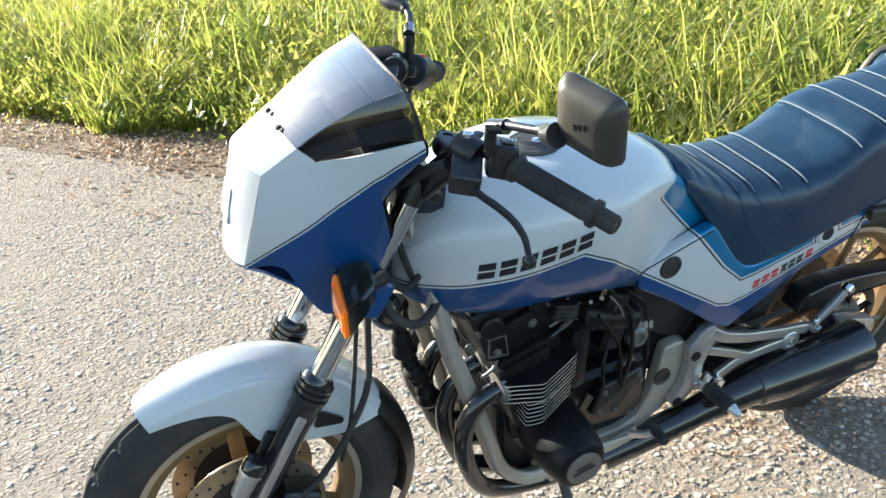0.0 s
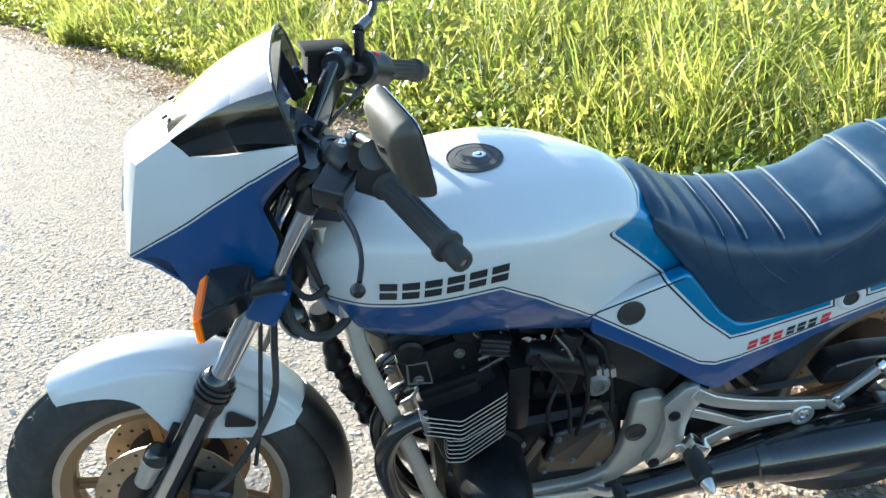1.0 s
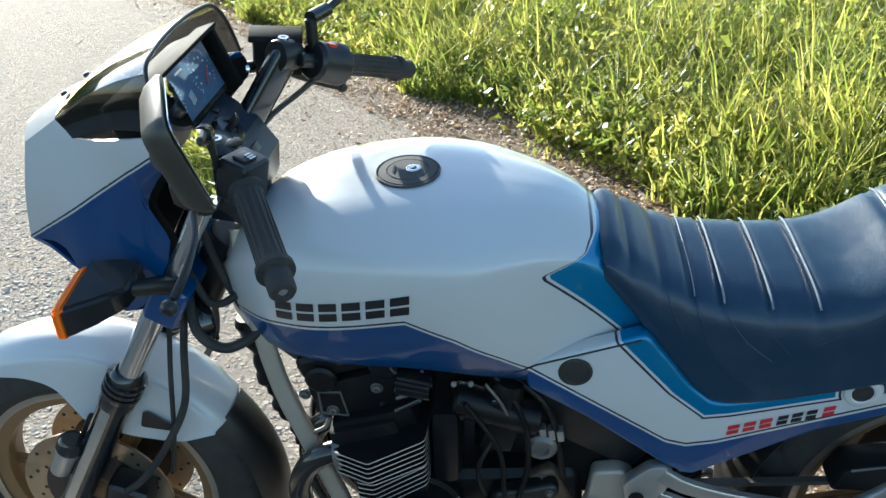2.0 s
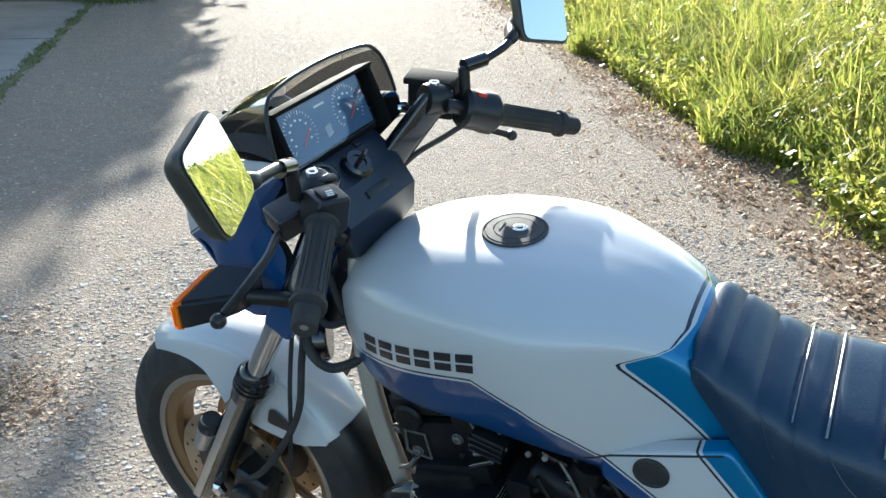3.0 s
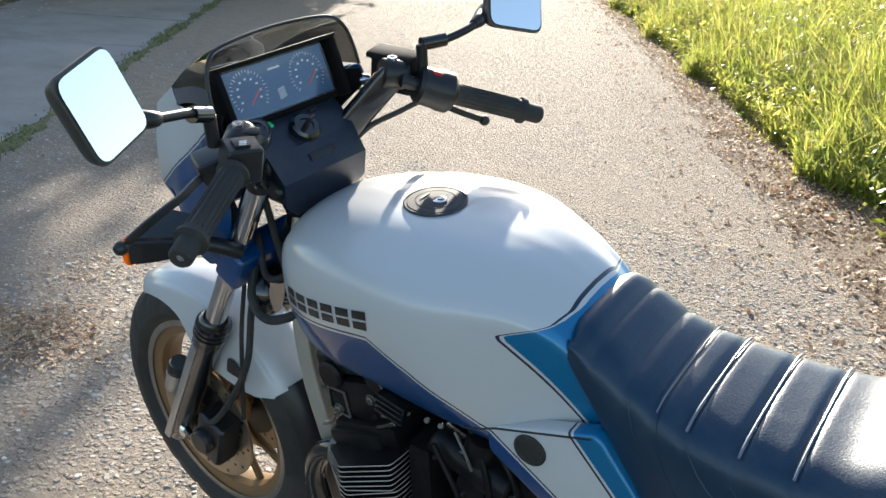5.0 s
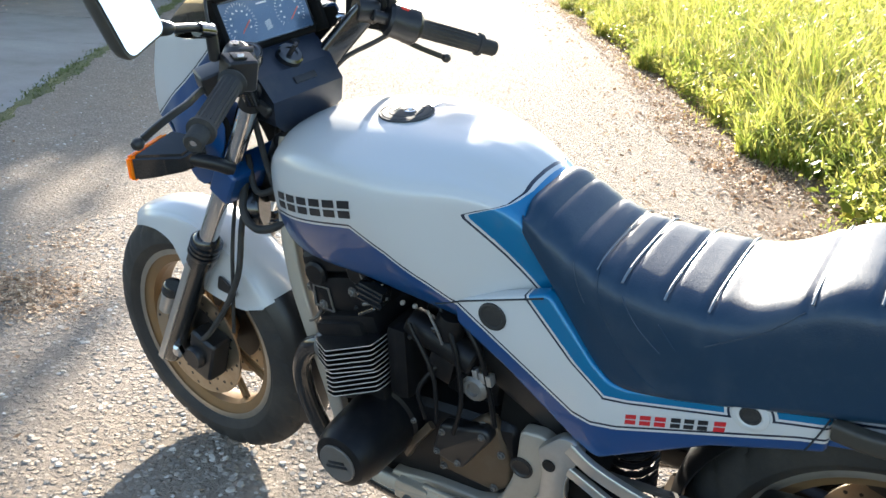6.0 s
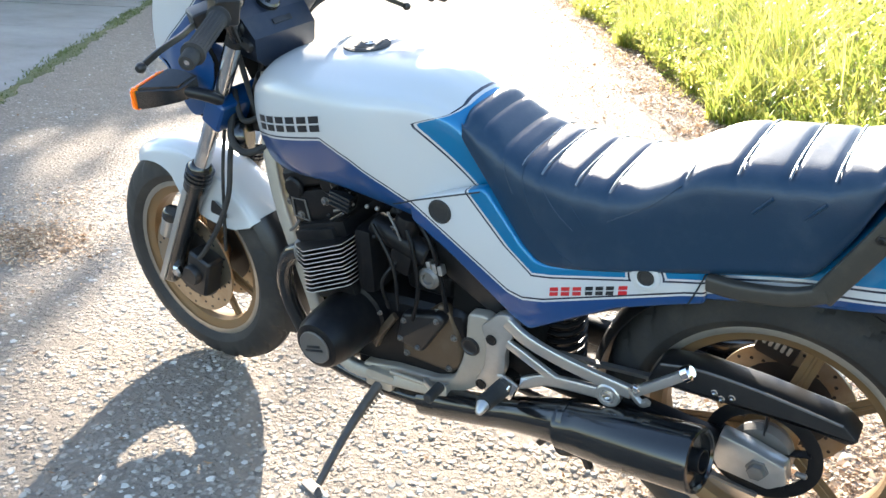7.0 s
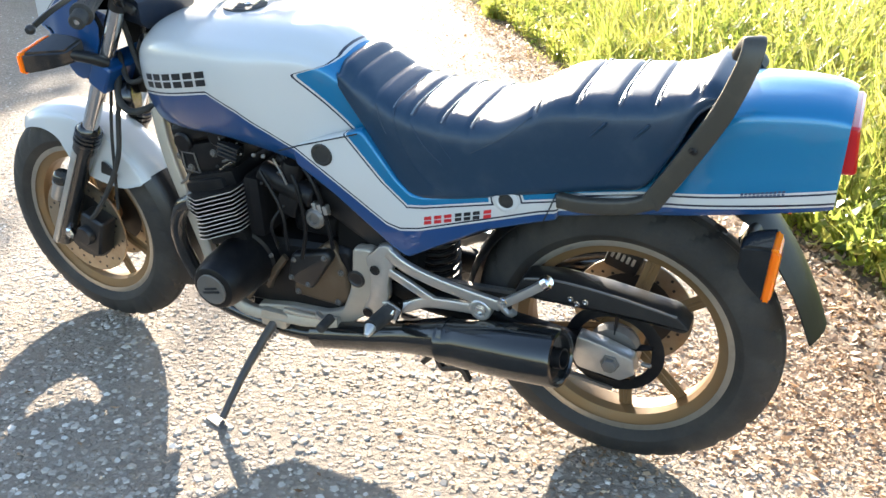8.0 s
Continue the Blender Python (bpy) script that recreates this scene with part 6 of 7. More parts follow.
def blades(name, count, place, height, width, seed, material, label):
    """Grass as one mesh of bent, tapering blades; place gives roots as an array."""
    rng = np.random.default_rng(seed)
    root, size, *more = place(rng, count)
    k = len(root)
    h = height[0] + (height[1] - height[0]) * rng.random(k) ** 1.3
    h *= size
    w = width[0] + (width[1] - width[0]) * rng.random(k)
    az = more[0] + rng.normal(0, 0.7, k) if more else rng.random(k) * 2 * np.pi
    bend = h * (0.15 + 1.0 * rng.random(k) ** 1.1)
    lean = np.stack([np.cos(az), np.sin(az)], 1)
    lean = lean + np.array([0.32, -0.14])
    side_a = rng.random(k) * 2 * np.pi
    side = np.stack([np.cos(side_a), np.sin(side_a), np.zeros(k)], 1)
    verts = np.zeros((k, 7, 3))
    for i, (t, ws) in enumerate(((0, 0.8), (0.4, 1.0), (0.75, 0.7))):
        c = root.copy()
        c[:, :2] += lean * (bend * t ** 2)[:, None]
        c[:, 2] += h * (t - 0.22 * t * t * (bend / h))
        verts[:, 2 * i] = c - side * (w * ws / 2)[:, None]
        verts[:, 2 * i + 1] = c + side * (w * ws / 2)[:, None]
    c = root.copy()
    c[:, :2] += lean * bend[:, None]
    c[:, 2] += h * (1 - 0.42 * (bend / h))
    verts[:, 6] = c
    base = np.arange(k)[:, None] * 7
    quads = np.concatenate([base + np.array([0, 1, 3, 2]), base + np.array([2, 3, 5, 4])])
    tris = base + np.array([4, 5, 6])
    me = bpy.data.meshes.new(name)
    me.vertices.add(k * 7)
    me.vertices.foreach_set("co", verts.ravel())
    loops = np.concatenate([quads.ravel(), tris.ravel()])
    me.loops.add(len(loops))
    me.loops.foreach_set("vertex_index", loops)
    nq, nt = len(quads), len(tris)
    me.polygons.add(nq + nt)
    me.polygons.foreach_set("loop_start", np.concatenate([np.arange(nq) * 4, nq * 4 + np.arange(nt) * 3]))
    me.polygons.foreach_set("loop_total", np.concatenate([np.full(nq, 4), np.full(nt, 3)]))
    me.update()
    me.validate()
    me.materials.append(material)
    return tagged(new(name, me), label, "grass", kind="stuff")


GRASS = grass_material()
STRAW = mat("straw", (0.42, 0.36, 0.16), 0.6)
MOSS = mat("low mossy weeds", (0.13, 0.15, 0.045), 0.8)


def verge_points(u, n, rise=True):
    p = np.array(VERGE)[None] + np.outer(u, np.array(UP_ROAD)) + np.outer(n, np.array(ACROSS))
    p[:, 2] = np.clip((n - 0.15) * 0.13, -0.01, 1.5) if rise else 0.0
    return p


def verge_place(rng, k):
    """Blades springing outward from tufts of uneven size."""
    tufts = k // 22
    u = -5.0 + 24.0 * rng.random(tufts) ** 1.35
    n = 0.06 + 6.0 * rng.random(tufts) ** 1.6
    edge = 0.10 * np.sin(u * 2.1) + 0.07 * np.sin(u * 5.3 + 1) + 0.05 * np.sin(u * 11.7)
    grow = (0.55 + 0.75 * rng.random(tufts) ** 1.5) * np.clip(0.42 + 1.15 * n ** 0.8, 0.42, 1.25)
    pick = rng.integers(0, tufts, k)
    az = rng.random(k) * 2 * np.pi
    off = np.abs(rng.normal(0, 0.035, k)) + 0.005
    p = verge_points(u[pick], (n + edge + 0.24)[pick])
    p[:, 0] += np.cos(az) * off
    p[:, 1] += np.sin(az) * off
    return p, grow[pick], az


def stalk_place(rng, k):
    u = -4.0 + 20.0 * rng.random(k) ** 1.3
    n = 0.35 + 4.0 * rng.random(k) ** 1.3
    return verge_points(u, n), np.clip(0.5 + 0.6 * n, 0.5, 1.2)


def low_place(rng, k):
    u = -5.0 + 20.0 * rng.random(k) ** 1.3
    n = -0.03 + 0.45 * rng.random(k)
    keep = rng.random(k) < np.clip(0.25 + 0.9 * np.sin(u * 3.7) * np.sin(u * 1.3 + n * 5), 0.05, 1) * np.clip((n + 0.15) * 2.2, 0, 1)
    return verge_points(u, n)[keep], np.ones(keep.sum())


def joint_place(rng, k):
    s = -2.0 + 14.0 * rng.random(k)
    n = 0.02 + rng.normal(0, 0.035, k)
    keep = rng.random(k) < np.clip(0.45 + 0.7 * np.sin(s * 2.3) * np.sin(s * 5.1 + 1), 0.08, 1)
    p = np.stack([-3.68 - 0.639 * s - 0.769 * n, 1.2 + 0.769 * s - 0.639 * n, np.zeros(k)], 1)
    return p[keep], np.ones(keep.sum())


blades("meadow_grass", 190000, verge_place, (0.22, 0.62), (0.0035, 0.010), 5, GRASS, "tall sunlit green and yellow roadside grass")
def leaf_place(rng, k):
    """Broad arching leaves in loose clumps near the lane."""
    clumps = k // 9
    u = -4.5 + 17.0 * rng.random(clumps) ** 1.3
    n = 0.22 + 3.2 * rng.random(clumps) ** 1.5
    edge = 0.10 * np.sin(u * 2.1) + 0.07 * np.sin(u * 5.3 + 1)
    pick = rng.integers(0, clumps, k)
    az = rng.random(k) * 2 * np.pi
    p = verge_points(u[pick], (n + edge)[pick])
    p[:, 0] += np.cos(az) * 0.02
    p[:, 1] += np.sin(az) * 0.02
    p[:, 2] += rng.random(k) * np.clip(0.30 * n[pick], 0.0, 0.35)
    return p, np.clip(0.5 + 0.4 * n, 0.5, 1.0)[pick], az


blades("broad_grass", 60000, leaf_place, (0.10, 0.26), (0.008, 0.016), 6, GRASS, "broad arching green grass leaves along the verge")
blades("grass_stalks", 5000, stalk_place, (0.55, 0.95), (0.0025, 0.004), 8, STRAW, "pale dry grass stalks among green blades")
blades("low_weeds", 14000, low_place, (0.02, 0.08), (0.004, 0.010), 9, GRASS, "short sparse weeds at the lane edge")
blades("joint_weeds", 9000, joint_place, (0.008, 0.035), (0.004, 0.012), 10, MOSS, "short green weeds along a concrete joint")


# ---- verge earth: a strip of bare soil and the rising bank ----
def earth(name, ns, wave, lift, label):
    bm = bmesh.new()
    rows = []
    for i in range(641):
        u = -22 + 0.13 * i
        row = []
        for k, n in enumerate(ns):
            w = wave * (math.sin(u * 1.9) + 0.7 * math.sin(u * 4.3 + 1) + 0.5 * math.sin(u * 9.1) + 0.4 * math.sin(u * 23.0) + 0.3 * math.sin(u * 41.0 + 2)) + min(0.05 * max(u - 2.5, 0), 0.3) if k == 0 else 0.0
            z = max((n - 0.15) * 0.13, lift + (0.006 if 0 < k < 4 else 0.0))
            row.append(bm.verts.new(at_verge(u, n + w, min(z, 1.5) - (0.012 if n > 0.5 else 0.0))))
        rows.append(row)
    skin(bm, rows, closed=False, caps=False)
    ob = part(name, bm, SOIL_DRY, None)
    return tagged(ob, label, "ground", kind="structure")


def dry_soil():
    m = mat("dry verge soil", (0.2, 0.15, 0.1), 0.9)
    big, fine = noise_tex(m, 2.5, 6, 0.65), noise_tex(m, 70, 5, 0.7)
    col = ramp(m, big, [(0.3, (0.12, 0.078, 0.050)), (0.55, (0.185, 0.125, 0.082)), (0.8, (0.26, 0.185, 0.125))])
    link(m, mix(m, ramp(m, fine, [(0.4, 0.0), (0.75, 0.7)]), col, (0.07, 0.05, 0.03)), bsdf(m).inputs["Base Color"])
    bump(m, fine, 0.9, 0.02)
    return m


SOIL_DRY = dry_soil()
earth("verge_bank", (-0.24, -0.10, 0.1, 0.3, 0.6, 1.5, 3.0, 6.0, 9.0, 12.0, 16.0), 0.045, 0.003, "bare brown soil strip rising to a grassy bank")


def moss_strip():
    """Uneven low strip of moss and dirt along the joint."""
    m = mat("moss and dirt", (0.15, 0.145, 0.07), 0.9)
    fine = noise_tex(m, 45, 5, 0.7)
    link(m, ramp(m, fine, [(0.35, (0.07, 0.075, 0.03)), (0.55, (0.14, 0.145, 0.055)), (0.75, (0.20, 0.17, 0.10))]), bsdf(m).inputs["Base Color"])
    bump(m, fine, 0.9, 0.02)
    bm = bmesh.new()
    rows = []
    for i in range(500):
        s = -8 + 0.06 * i
        w = 0.055 + 0.030 * math.sin(s * 2.3) * math.sin(s * 5.1 + 1) + 0.016 * math.sin(s * 17) + 0.012 * math.sin(s * 31 + 1)
        rows.append([bm.verts.new(at_joint(s, 0.01 + w * k, 0.012 - 0.014 * abs(k) ** 1.5)) for k in (-1, -0.6, 0, 0.6, 1)])
    skin(bm, rows, closed=False, caps=False)
    tagged(part("moss_strip", bm, m, None), "low moss and dirt filling the concrete joint", "moss", kind="stuff")


moss_strip()


# ---- litter ----
def litter(name, spots, material, label, seed, size=(0.006, 0.024), stand=0.0):
    """Small curled leaf scraps lying on the ground, as one mesh."""
    rng = np.random.default_rng(seed)
    p = spots(rng)
    k = len(p)
    a = rng.random(k) * 2 * np.pi
    ln = size[0] + (size[1] - size[0]) * rng.random(k) ** 2
    wd = ln * (0.25 + 0.4 * rng.random(k))
    d = np.stack([np.cos(a), np.sin(a), rng.normal(0, 0.18 + stand, k)], 1)
    e = np.stack([-np.sin(a), np.cos(a), rng.normal(0, 0.35 + stand, k)], 1)
    up = np.array([0, 0, 1.0])
    c = p + up * (0.002 + 0.004 * rng.random(k))[:, None]
    lift = (ln * 0.22 * rng.random(k))[:, None] * up
    v = np.stack([c - d * ln[:, None] / 2 + lift, c + e * wd[:, None] / 2, c + d * ln[:, None] / 2 + lift * 0.6, c - e * wd[:, None] / 2], 1)
    v[:, :, 2] = np.maximum(v[:, :, 2], p[:, None, 2] + 0.0012)
    me = bpy.data.meshes.new(name)
    b = np.arange(k)[:, None] * 4
    me.from_pydata(v.reshape(-1, 3).tolist(), [], np.concatenate([b + np.array([0, 1, 3]), b + np.array([1, 2, 3])]).tolist())
    me.materials.append(material)
    return tagged(new(name, me), label, "leaf litter", kind="stuff")


def leaf_mat(name, a, b, c, through_light=0.3):
    m = mat(name, a, 0.65)
    g = m.node_tree.nodes.new("ShaderNodeNewGeometry")
    col = ramp(m, g.outputs["Random Per Island"], [(0.0, a), (0.65, b), (1.0, c)])
    link(m, col, bsdf(m).inputs["Base Color"])
    tr = m.node_tree.nodes.new("ShaderNodeBsdfTranslucent")
    link(m, col, tr.inputs[0])
    mx = m.node_tree.nodes.new("ShaderNodeMixShader")
    mx.inputs[0].default_value = through_light
    link(m, bsdf(m).outputs[0], mx.inputs[1])
    link(m, tr.outputs[0], mx.inputs[2])
    link(m, mx.outputs[0], m.node_tree.nodes["Material Output"].inputs[0])
    return m


DRY = leaf_mat("dry leaf scraps", (0.20, 0.115, 0.060), (0.50, 0.33, 0.20), (0.88, 0.72, 0.50))


def verge_litter(rng):
    k = 80000
    u = -5.5 + 20 * rng.random(k) ** 1.4
    n = np.where(rng.random(k) < 0.88, rng.uniform(-0.26, 0.44, k) + rng.normal(0, 0.06, k), 0.1 - 0.9 * rng.random(k) ** 0.9) + 0.05 * np.clip(u - 2.5, 0, 4)
    keep = (n > -1.3) & (rng.random(k) < 0.60 + 0.40 * np.sin(u * 2.9 + n * 4) * np.sin(u * 7.1))
    p = verge_points(u, n, False)[keep]
    p[:, 2] = np.where(n[keep] > -0.20, np.maximum((n[keep] - 0.15) * 0.13 + 0.002, 0.011), 0.003)
    return p


def patch_litter(rng):
    out = []
    for x, y, r, q in ((-1.78, 0.16, 0.20, 3200), (-1.95, 0.05, 0.15, 1800), (-1.55, -0.35, 0.18, 900), (0.55, 0.10, 0.30, 1200), (0.95, 0.25, 0.35, 2200), (1.25, 0.55, 0.35, 3000), (1.15, 0.75, 0.5, 7000), (1.65, 0.75, 0.55, 7000), (0.85, 0.35, 0.35, 2500), (1.45, 0.10, 0.40, 3000), (0.35, 0.30, 0.25, 500), (-2.1, 0.55, 0.2, 400)):
        a = rng.normal(0, r * 0.55, (q, 2))
        out.append(np.stack([x + a[:, 0], y + a[:, 1], np.zeros(q)], 1))
    k = 16000
    x, y = rng.uniform(-4, 2.6, k), rng.uniform(-1.6, 5, k)
    n = (x - 0.36) * 0.848 + (y - 2.42) * 0.53
    near = rng.random(k) < np.clip(0.12 + 0.9 * np.exp(-((n + 0.3) / 0.8) ** 2), 0, 1)
    keep = near & (n < 0) & ((x + 3.68) * -0.769 + (y - 1.2) * -0.639 < 0)
    out.append(np.stack([x, y, np.full(k, 0.001)], 1)[keep])
    return np.concatenate(out)


def far_litter(rng):
    k = 9000
    s, n = rng.uniform(0, 14, k), 1.7 + 1.6 * rng.random(k) - 0.5 * rng.random(k) ** 3
    z = np.where(n > 1.7, -0.055, 0.0)
    return np.stack([-3.68 - 0.639 * s - 0.769 * n, 1.2 + 0.769 * s - 0.639 * n, z], 1)


litter("leaf_litter", verge_litter, DRY, "brown dry leaf scraps along the verge", 21, (0.010, 0.044), 0.18)
litter("leaf_patches", patch_litter, DRY, "scattered straw-coloured scraps on asphalt", 22)
litter("shade_litter", far_litter, DRY, "brown leaf litter beyond the concrete apron", 23, (0.015, 0.06))


# ---- loose and proud stone chips of the worn surface ----
def stone_chips(name, spots, size, material, label, seed):
    """Small angular stones bedded in the surface, as one mesh."""
    rng = np.random.default_rng(seed)
    p = spots(rng)
    k = len(p)
    a = rng.random(k) * 2 * np.pi
    r = size[0] + (size[1] - size[0]) * rng.random(k) ** 2
    v = np.zeros((k, 10, 3))
    high = r * (0.06 + 0.12 * rng.random(k))
    tip = rng.normal(0, 0.10, (k, 2))
    for i in range(5):
        an = a + 2 * np.pi * i / 5
        rr = r * (0.36 + 0.24 * rng.random(k))
        c, d = np.cos(an) * rr, np.sin(an) * rr
        v[:, i] = p + np.stack([c, d, -0.001 * np.ones(k)], 1)
        v[:, 5 + i] = p + np.stack([c * 0.72, d * 0.72, high + (tip[:, 0] * c + tip[:, 1] * d)], 1)
    me = bpy.data.meshes.new(name)
    b = np.arange(k)[:, None] * 10
    quads = np.concatenate([b + np.array([i, (i + 1) % 5, 5 + (i + 1) % 5, 5 + i]) for i in range(5)]).tolist()
    me.from_pydata(v.reshape(-1, 3).tolist(), [], quads + (b + np.arange(5, 10)).tolist())
    me.materials.append(material)
    return tagged(new(name, me), label, "stone chips", kind="stuff")


def chip_mat():
    m = mat("stone chips", (0.4, 0.35, 0.3), 0.9, spec=0.08)
    g = m.node_tree.nodes.new("ShaderNodeNewGeometry")
    link(m, ramp(m, g.outputs["Random Per Island"], [(0.0, (0.28, 0.24, 0.20)), (0.4, (0.38, 0.335, 0.285)), (0.8, (0.48, 0.43, 0.37)), (1.0, (0.66, 0.62, 0.56))]), bsdf(m).inputs["Base Color"])
    return m


def lane_spots(rng):
    k = 80000
    q = rng.random(k)
    x = -0.6 + np.where(q < 0.6, rng.uniform(-1.6, 2.6, k), rng.uniform(-5.0, 3.5, k))
    y = np.where(q < 0.6, rng.uniform(-1.3, 2.6, k), rng.uniform(-1.5, 6.5, k))
    n = (x - 0.36) * 0.848 + (y - 2.42) * 0.53
    far = (x + 3.68) * -0.769 + (y - 1.2) * -0.639
    thin = rng.random(k) < 0.55 + 0.45 * np.sin(x * 3.1 + np.sin(y * 2.3)) * np.sin(y * 2.7 + x)
    keep = (n < -0.30) & (far < -0.02) & thin
    return np.stack([x, y, np.zeros(k)], 1)[keep]


stone_chips("stone_chips", lane_spots, (0.007, 0.024), chip_mat(), "pale angular stone chips standing proud of the asphalt", 27)


# ---- trees beyond the lane, which shade it ----
LEAF = leaf_mat("tree leaves", (0.03, 0.07, 0.012), (0.055, 0.11, 0.02), (0.10, 0.16, 0.03))
BARK = weathered("bark", (0.09, 0.07, 0.05), 0.85, amount=0.4, scale=6, grain=0.6)


def tree(base, height, spread, seed, label, leaves=9000, lean=0.0):
    rng = np.random.default_rng(seed)
    b = Vector(base)
    root = new("tree")
    root.location = b
    tagged(root, label, "tree")
    over = Vector((0.854, 0.52, 0)) * lean
    top = Vector((0.2, 0.1, height * 0.72)) + over
    trunk = [Vector((0, 0, -0.1)), Vector((0.06, 0.03, height * 0.25)) + over * 0.1, Vector((0.0, 0.1, height * 0.5)) + over * 0.45, top]
    part("trunk", tube(trunk, lambda t: 0.22 * (1 - 0.8 * t) * height / 7, 5, 12), BARK, root)
    tips = []
    for k in range(16):
        t = 0.32 + 0.62 * k / 15
        s = smooth_path(trunk, 5)[min(int(t * 15), 15)]
        a = k * 2.4 + rng.random()
        reach = spread * (0.95 - 0.55 * (t - 0.32)) * (0.7 + 0.3 * rng.random())
        e = s + Vector((math.cos(a) * reach, math.sin(a) * reach, height * 0.10 + 0.12 * height * rng.random()))
        mid = s.lerp(e, 0.5) + Vector((0, 0, 0.10 * height * rng.random()))
        part("limb", tube([s, mid, e], lambda q: 0.07 * (1 - 0.8 * q) * height / 7, 4, 7), BARK, root)
        tips += [mid.lerp(e, 0.35), mid.lerp(e, 0.7), e]
    tips.append(top + Vector((0, 0, height * 0.12)))
    c = np.array([list(p) for p in tips])
    pick = rng.integers(0, len(c), leaves)
    p = c[pick] + rng.normal(0, 1, (leaves, 3)) * np.array([0.17, 0.17, 0.12]) * spread
    a = rng.normal(0, 1, (leaves, 3))
    a /= np.linalg.norm(a, axis=1)[:, None]
    bvec = np.cross(a, rng.normal(0, 1, (leaves, 3)))
    bvec /= np.linalg.norm(bvec, axis=1)[:, None]
    ln = rng.uniform(0.08, 0.20, leaves)[:, None]
    v = np.stack([p - a * ln, p + bvec * ln * 0.55, p + a * ln, p - bvec * ln * 0.55], 1)
    me = bpy.data.meshes.new("crown")
    q = np.arange(leaves)[:, None] * 4
    me.from_pydata(v.reshape(-1, 3).tolist(), [], np.concatenate([q + np.array([0, 1, 3]), q + np.array([1, 2, 3])]).tolist())
    me.materials.append(LEAF)
    ob = new("crown", me)
    ob.parent = root


def shade_spot(n, u):
    return (0.854 * n - 0.52 * u, 0.52 * n + 0.854 * u, -0.06)


tree(shade_spot(-4.9, 18.5), 7.2, 2.4, 31, "leafy green roadside tree beyond the lane", 26000, 0.8)
tree(shade_spot(-8.0, 19.0), 7.5, 3.0, 32, "leafy green roadside tree beyond the concrete apron", 26000)
tree(shade_spot(-5.8, 13.5), 5.0, 2.3, 33, "bushy green roadside tree in front of taller ones", 18000)
tree(shade_spot(-5.0, 25.0), 7.0, 2.4, 34, "leafy green tree farther along the lane", 18000)
tree(shade_spot(-5.0, 17.5), 8.0, 2.0, 36, "tall leafy green tree leaning over the lane", 76000, 2.3)
tree(shade_spot(-6.0, 9.5), 3.6, 2.2, 35, "low leafy bush beside the concrete apron", 18000)
for k, (x, y, h) in enumerate(((17.0, 52.0, 4.8), (10.0, 55.0, 4.6), (26.0, 49.0, 4.2), (5.0, 58.0, 6.0), (32.0, 45.0, 4.6), (21.5, 56.0, 5.6), (13.0, 60.0, 5.4), (24.0, 52.0, 5.0))):
    tree((x, y, -0.06), h, h * 0.42, 41 + k, "leafy green hedgerow tree far beyond the tall grass", 9000)


def back_place(rng, k):
    u = -5.0 - 16.0 * rng.random(k)
    n = 0.2 + 3.5 * rng.random(k)
    return verge_points(u, n), np.clip(0.4 + 0.7 * n, 0.4, 1.2)


blades("far_grass", 25000, back_place, (0.30, 0.75), (0.008, 0.02), 12, GRASS, "tall green grass farther back along the verge")


def bank_place(rng, k):
    u = -3.0 + 17.0 * rng.random(k)
    n = 5.5 + 6.5 * rng.random(k)
    return verge_points(u, n), 0.8 + 0.4 * rng.random(k)


blades("bank_grass", 24000, bank_place, (0.45, 0.95), (0.008, 0.02), 13, GRASS, "tall yellow-green grass on the bank above the lane")


# broad weeds among the grass
def weed_spots(rng):
    k = 110000
    u = -4.5 + 18 * rng.random(k) ** 1.3
    n = 0.14 + 3.4 * rng.random(k) ** 1.4
    c = 0.5 + 0.5 * np.sin(u * 2.7 + 1.0) * np.sin(n * 4.1 + u)
    keep = rng.random(k) < c
    p = verge_points(u, n)[keep]
    p[:, 2] += rng.random(len(p)) ** 0.7 * np.clip(0.10 + 0.42 * n[keep], 0.1, 0.55)
    return p


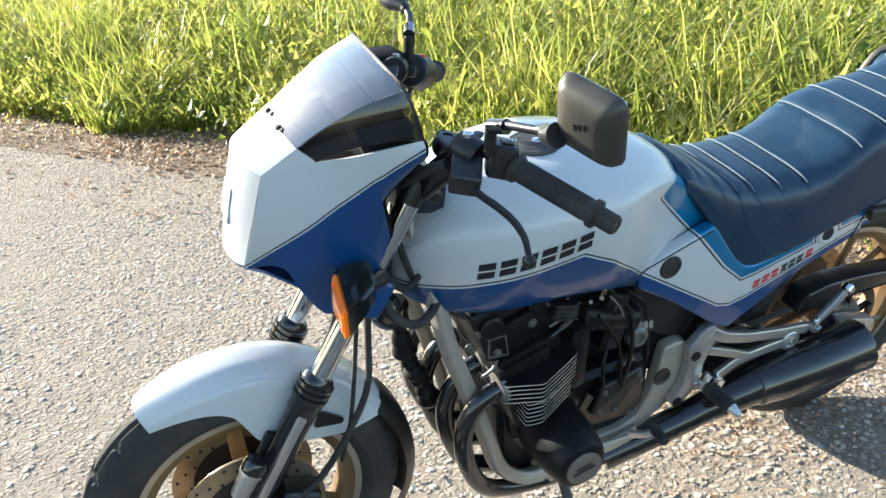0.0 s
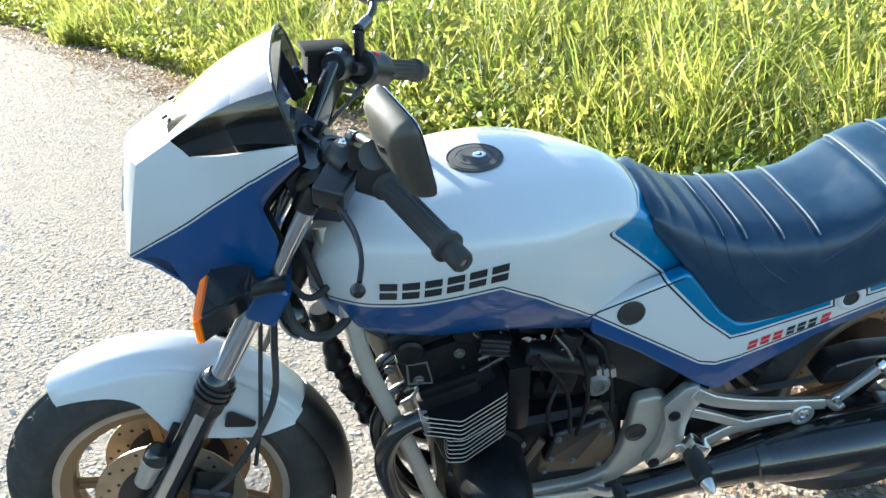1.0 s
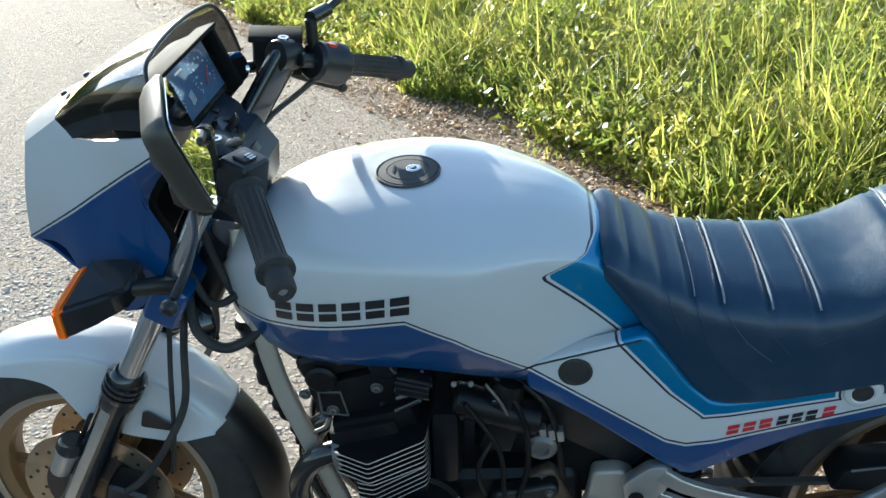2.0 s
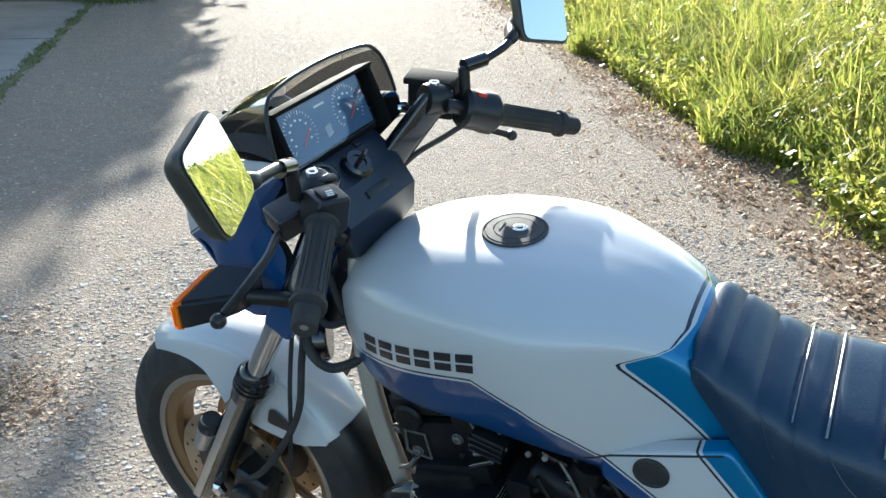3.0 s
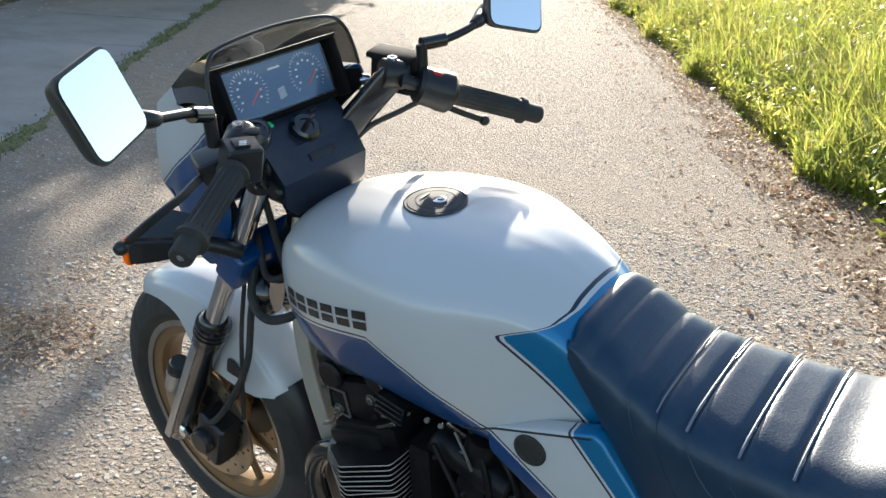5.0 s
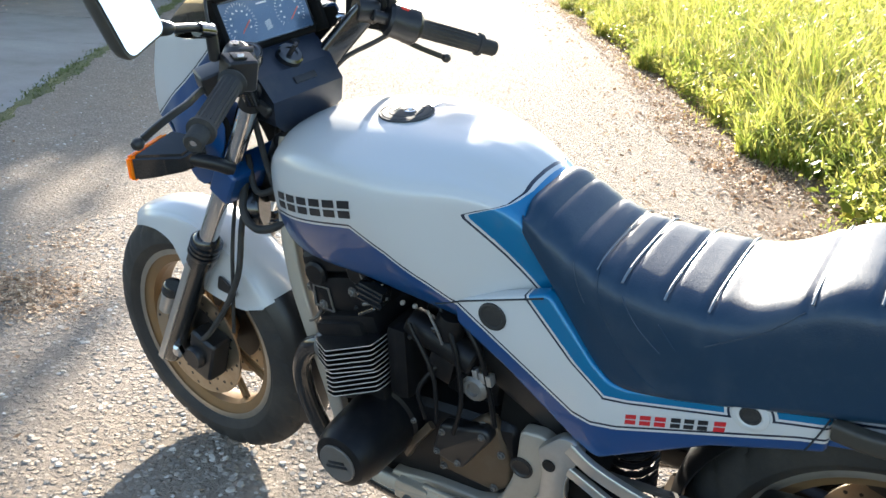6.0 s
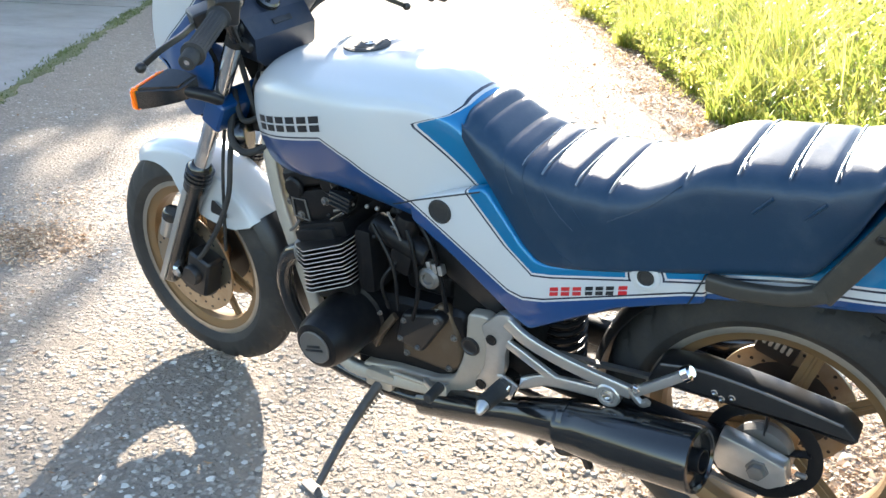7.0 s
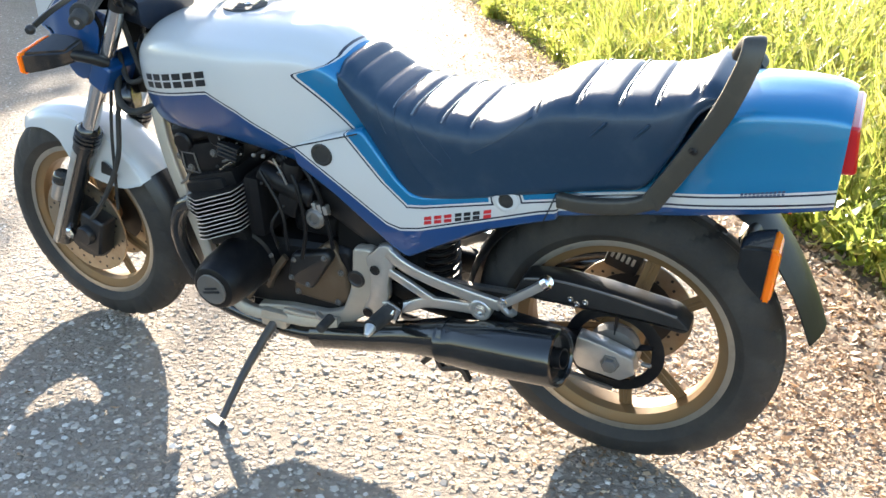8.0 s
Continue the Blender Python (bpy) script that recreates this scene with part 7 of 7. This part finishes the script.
tagged(litter("broad_weeds", weed_spots, GRASS, "broad green weed leaves among the grass", 25, (0.022, 0.075), 0.7), "", "weeds")


# ---- utility pole and its stay wire ----
POLE_WOOD = weathered("grey pole wood", (0.12, 0.10, 0.08), 0.8, amount=0.4, scale=6, grain=0.5)
foot, rise = Vector((7.08, 15.88, -0.12)), Vector((0.154, -0.558, 0.8155))
head_of_pole = foot + rise * 10.6
stay = part("stay_wire", tube([foot, foot + rise * 5.3 - Vector((0, 0, 0.03)), head_of_pole], 0.020, 12, 8), BLACK_PLASTIC, None)
tagged(stay, "taut dark stay wire anchored in tall grass", "stay wire")
part("insulator", lathe([(0, 0), (0.035, 0.01), (0.05, 0.05), (0.03, 0.09), (0.05, 0.13), (0.035, 0.17), (0, 0.18)], foot + rise * 3.0, foot + rise * 4, 16), BLACK_GLOSS, stay, "small dark insulator")
x, y = head_of_pole.x, head_of_pole.y
pole = part("utility_pole", tube([(x, y, -0.3), (x, y, 3), (x, y, 6), (x, y, 9.2)], lambda t: 0.13 - 0.04 * t, 4, 14), POLE_WOOD, None)
tagged(pole, "weathered grey wooden utility pole beyond the grass", "pole")


# ---- pale posts past the end of the concrete ----
POST_WOOD = weathered("bleached post wood", (0.36, 0.34, 0.31), 0.8, amount=0.4, scale=8, grain=0.5)
first_post = part("wooden_post", tube([(0, 0, -0.15), (0.01, 0.0, 0.5), (0.03, 0.01, 1.05), (0.035, 0.012, 1.25)], lambda t: 0.052 - 0.006 * t, 4, 10), POST_WOOD, None, angle=50)
first_post.location = (-9.15, 7.55, 0)
tagged(first_post, "pale weathered wooden post in tree shade", "post", group="posts past the concrete")
copy_thing(first_post, pose(-10.9, 8.25, 0, 0, 8, 35))


def corner_place(rng, k):
    p = np.stack([-8.9 + rng.normal(0, 0.25, k), 7.75 + rng.normal(0, 0.25, k), np.full(k, -0.03)], 1)
    return p, np.ones(k)


blades("corner_weeds", 900, corner_place, (0.06, 0.22), (0.006, 0.014), 14, MOSS, "short dull weeds at the end of the concrete")
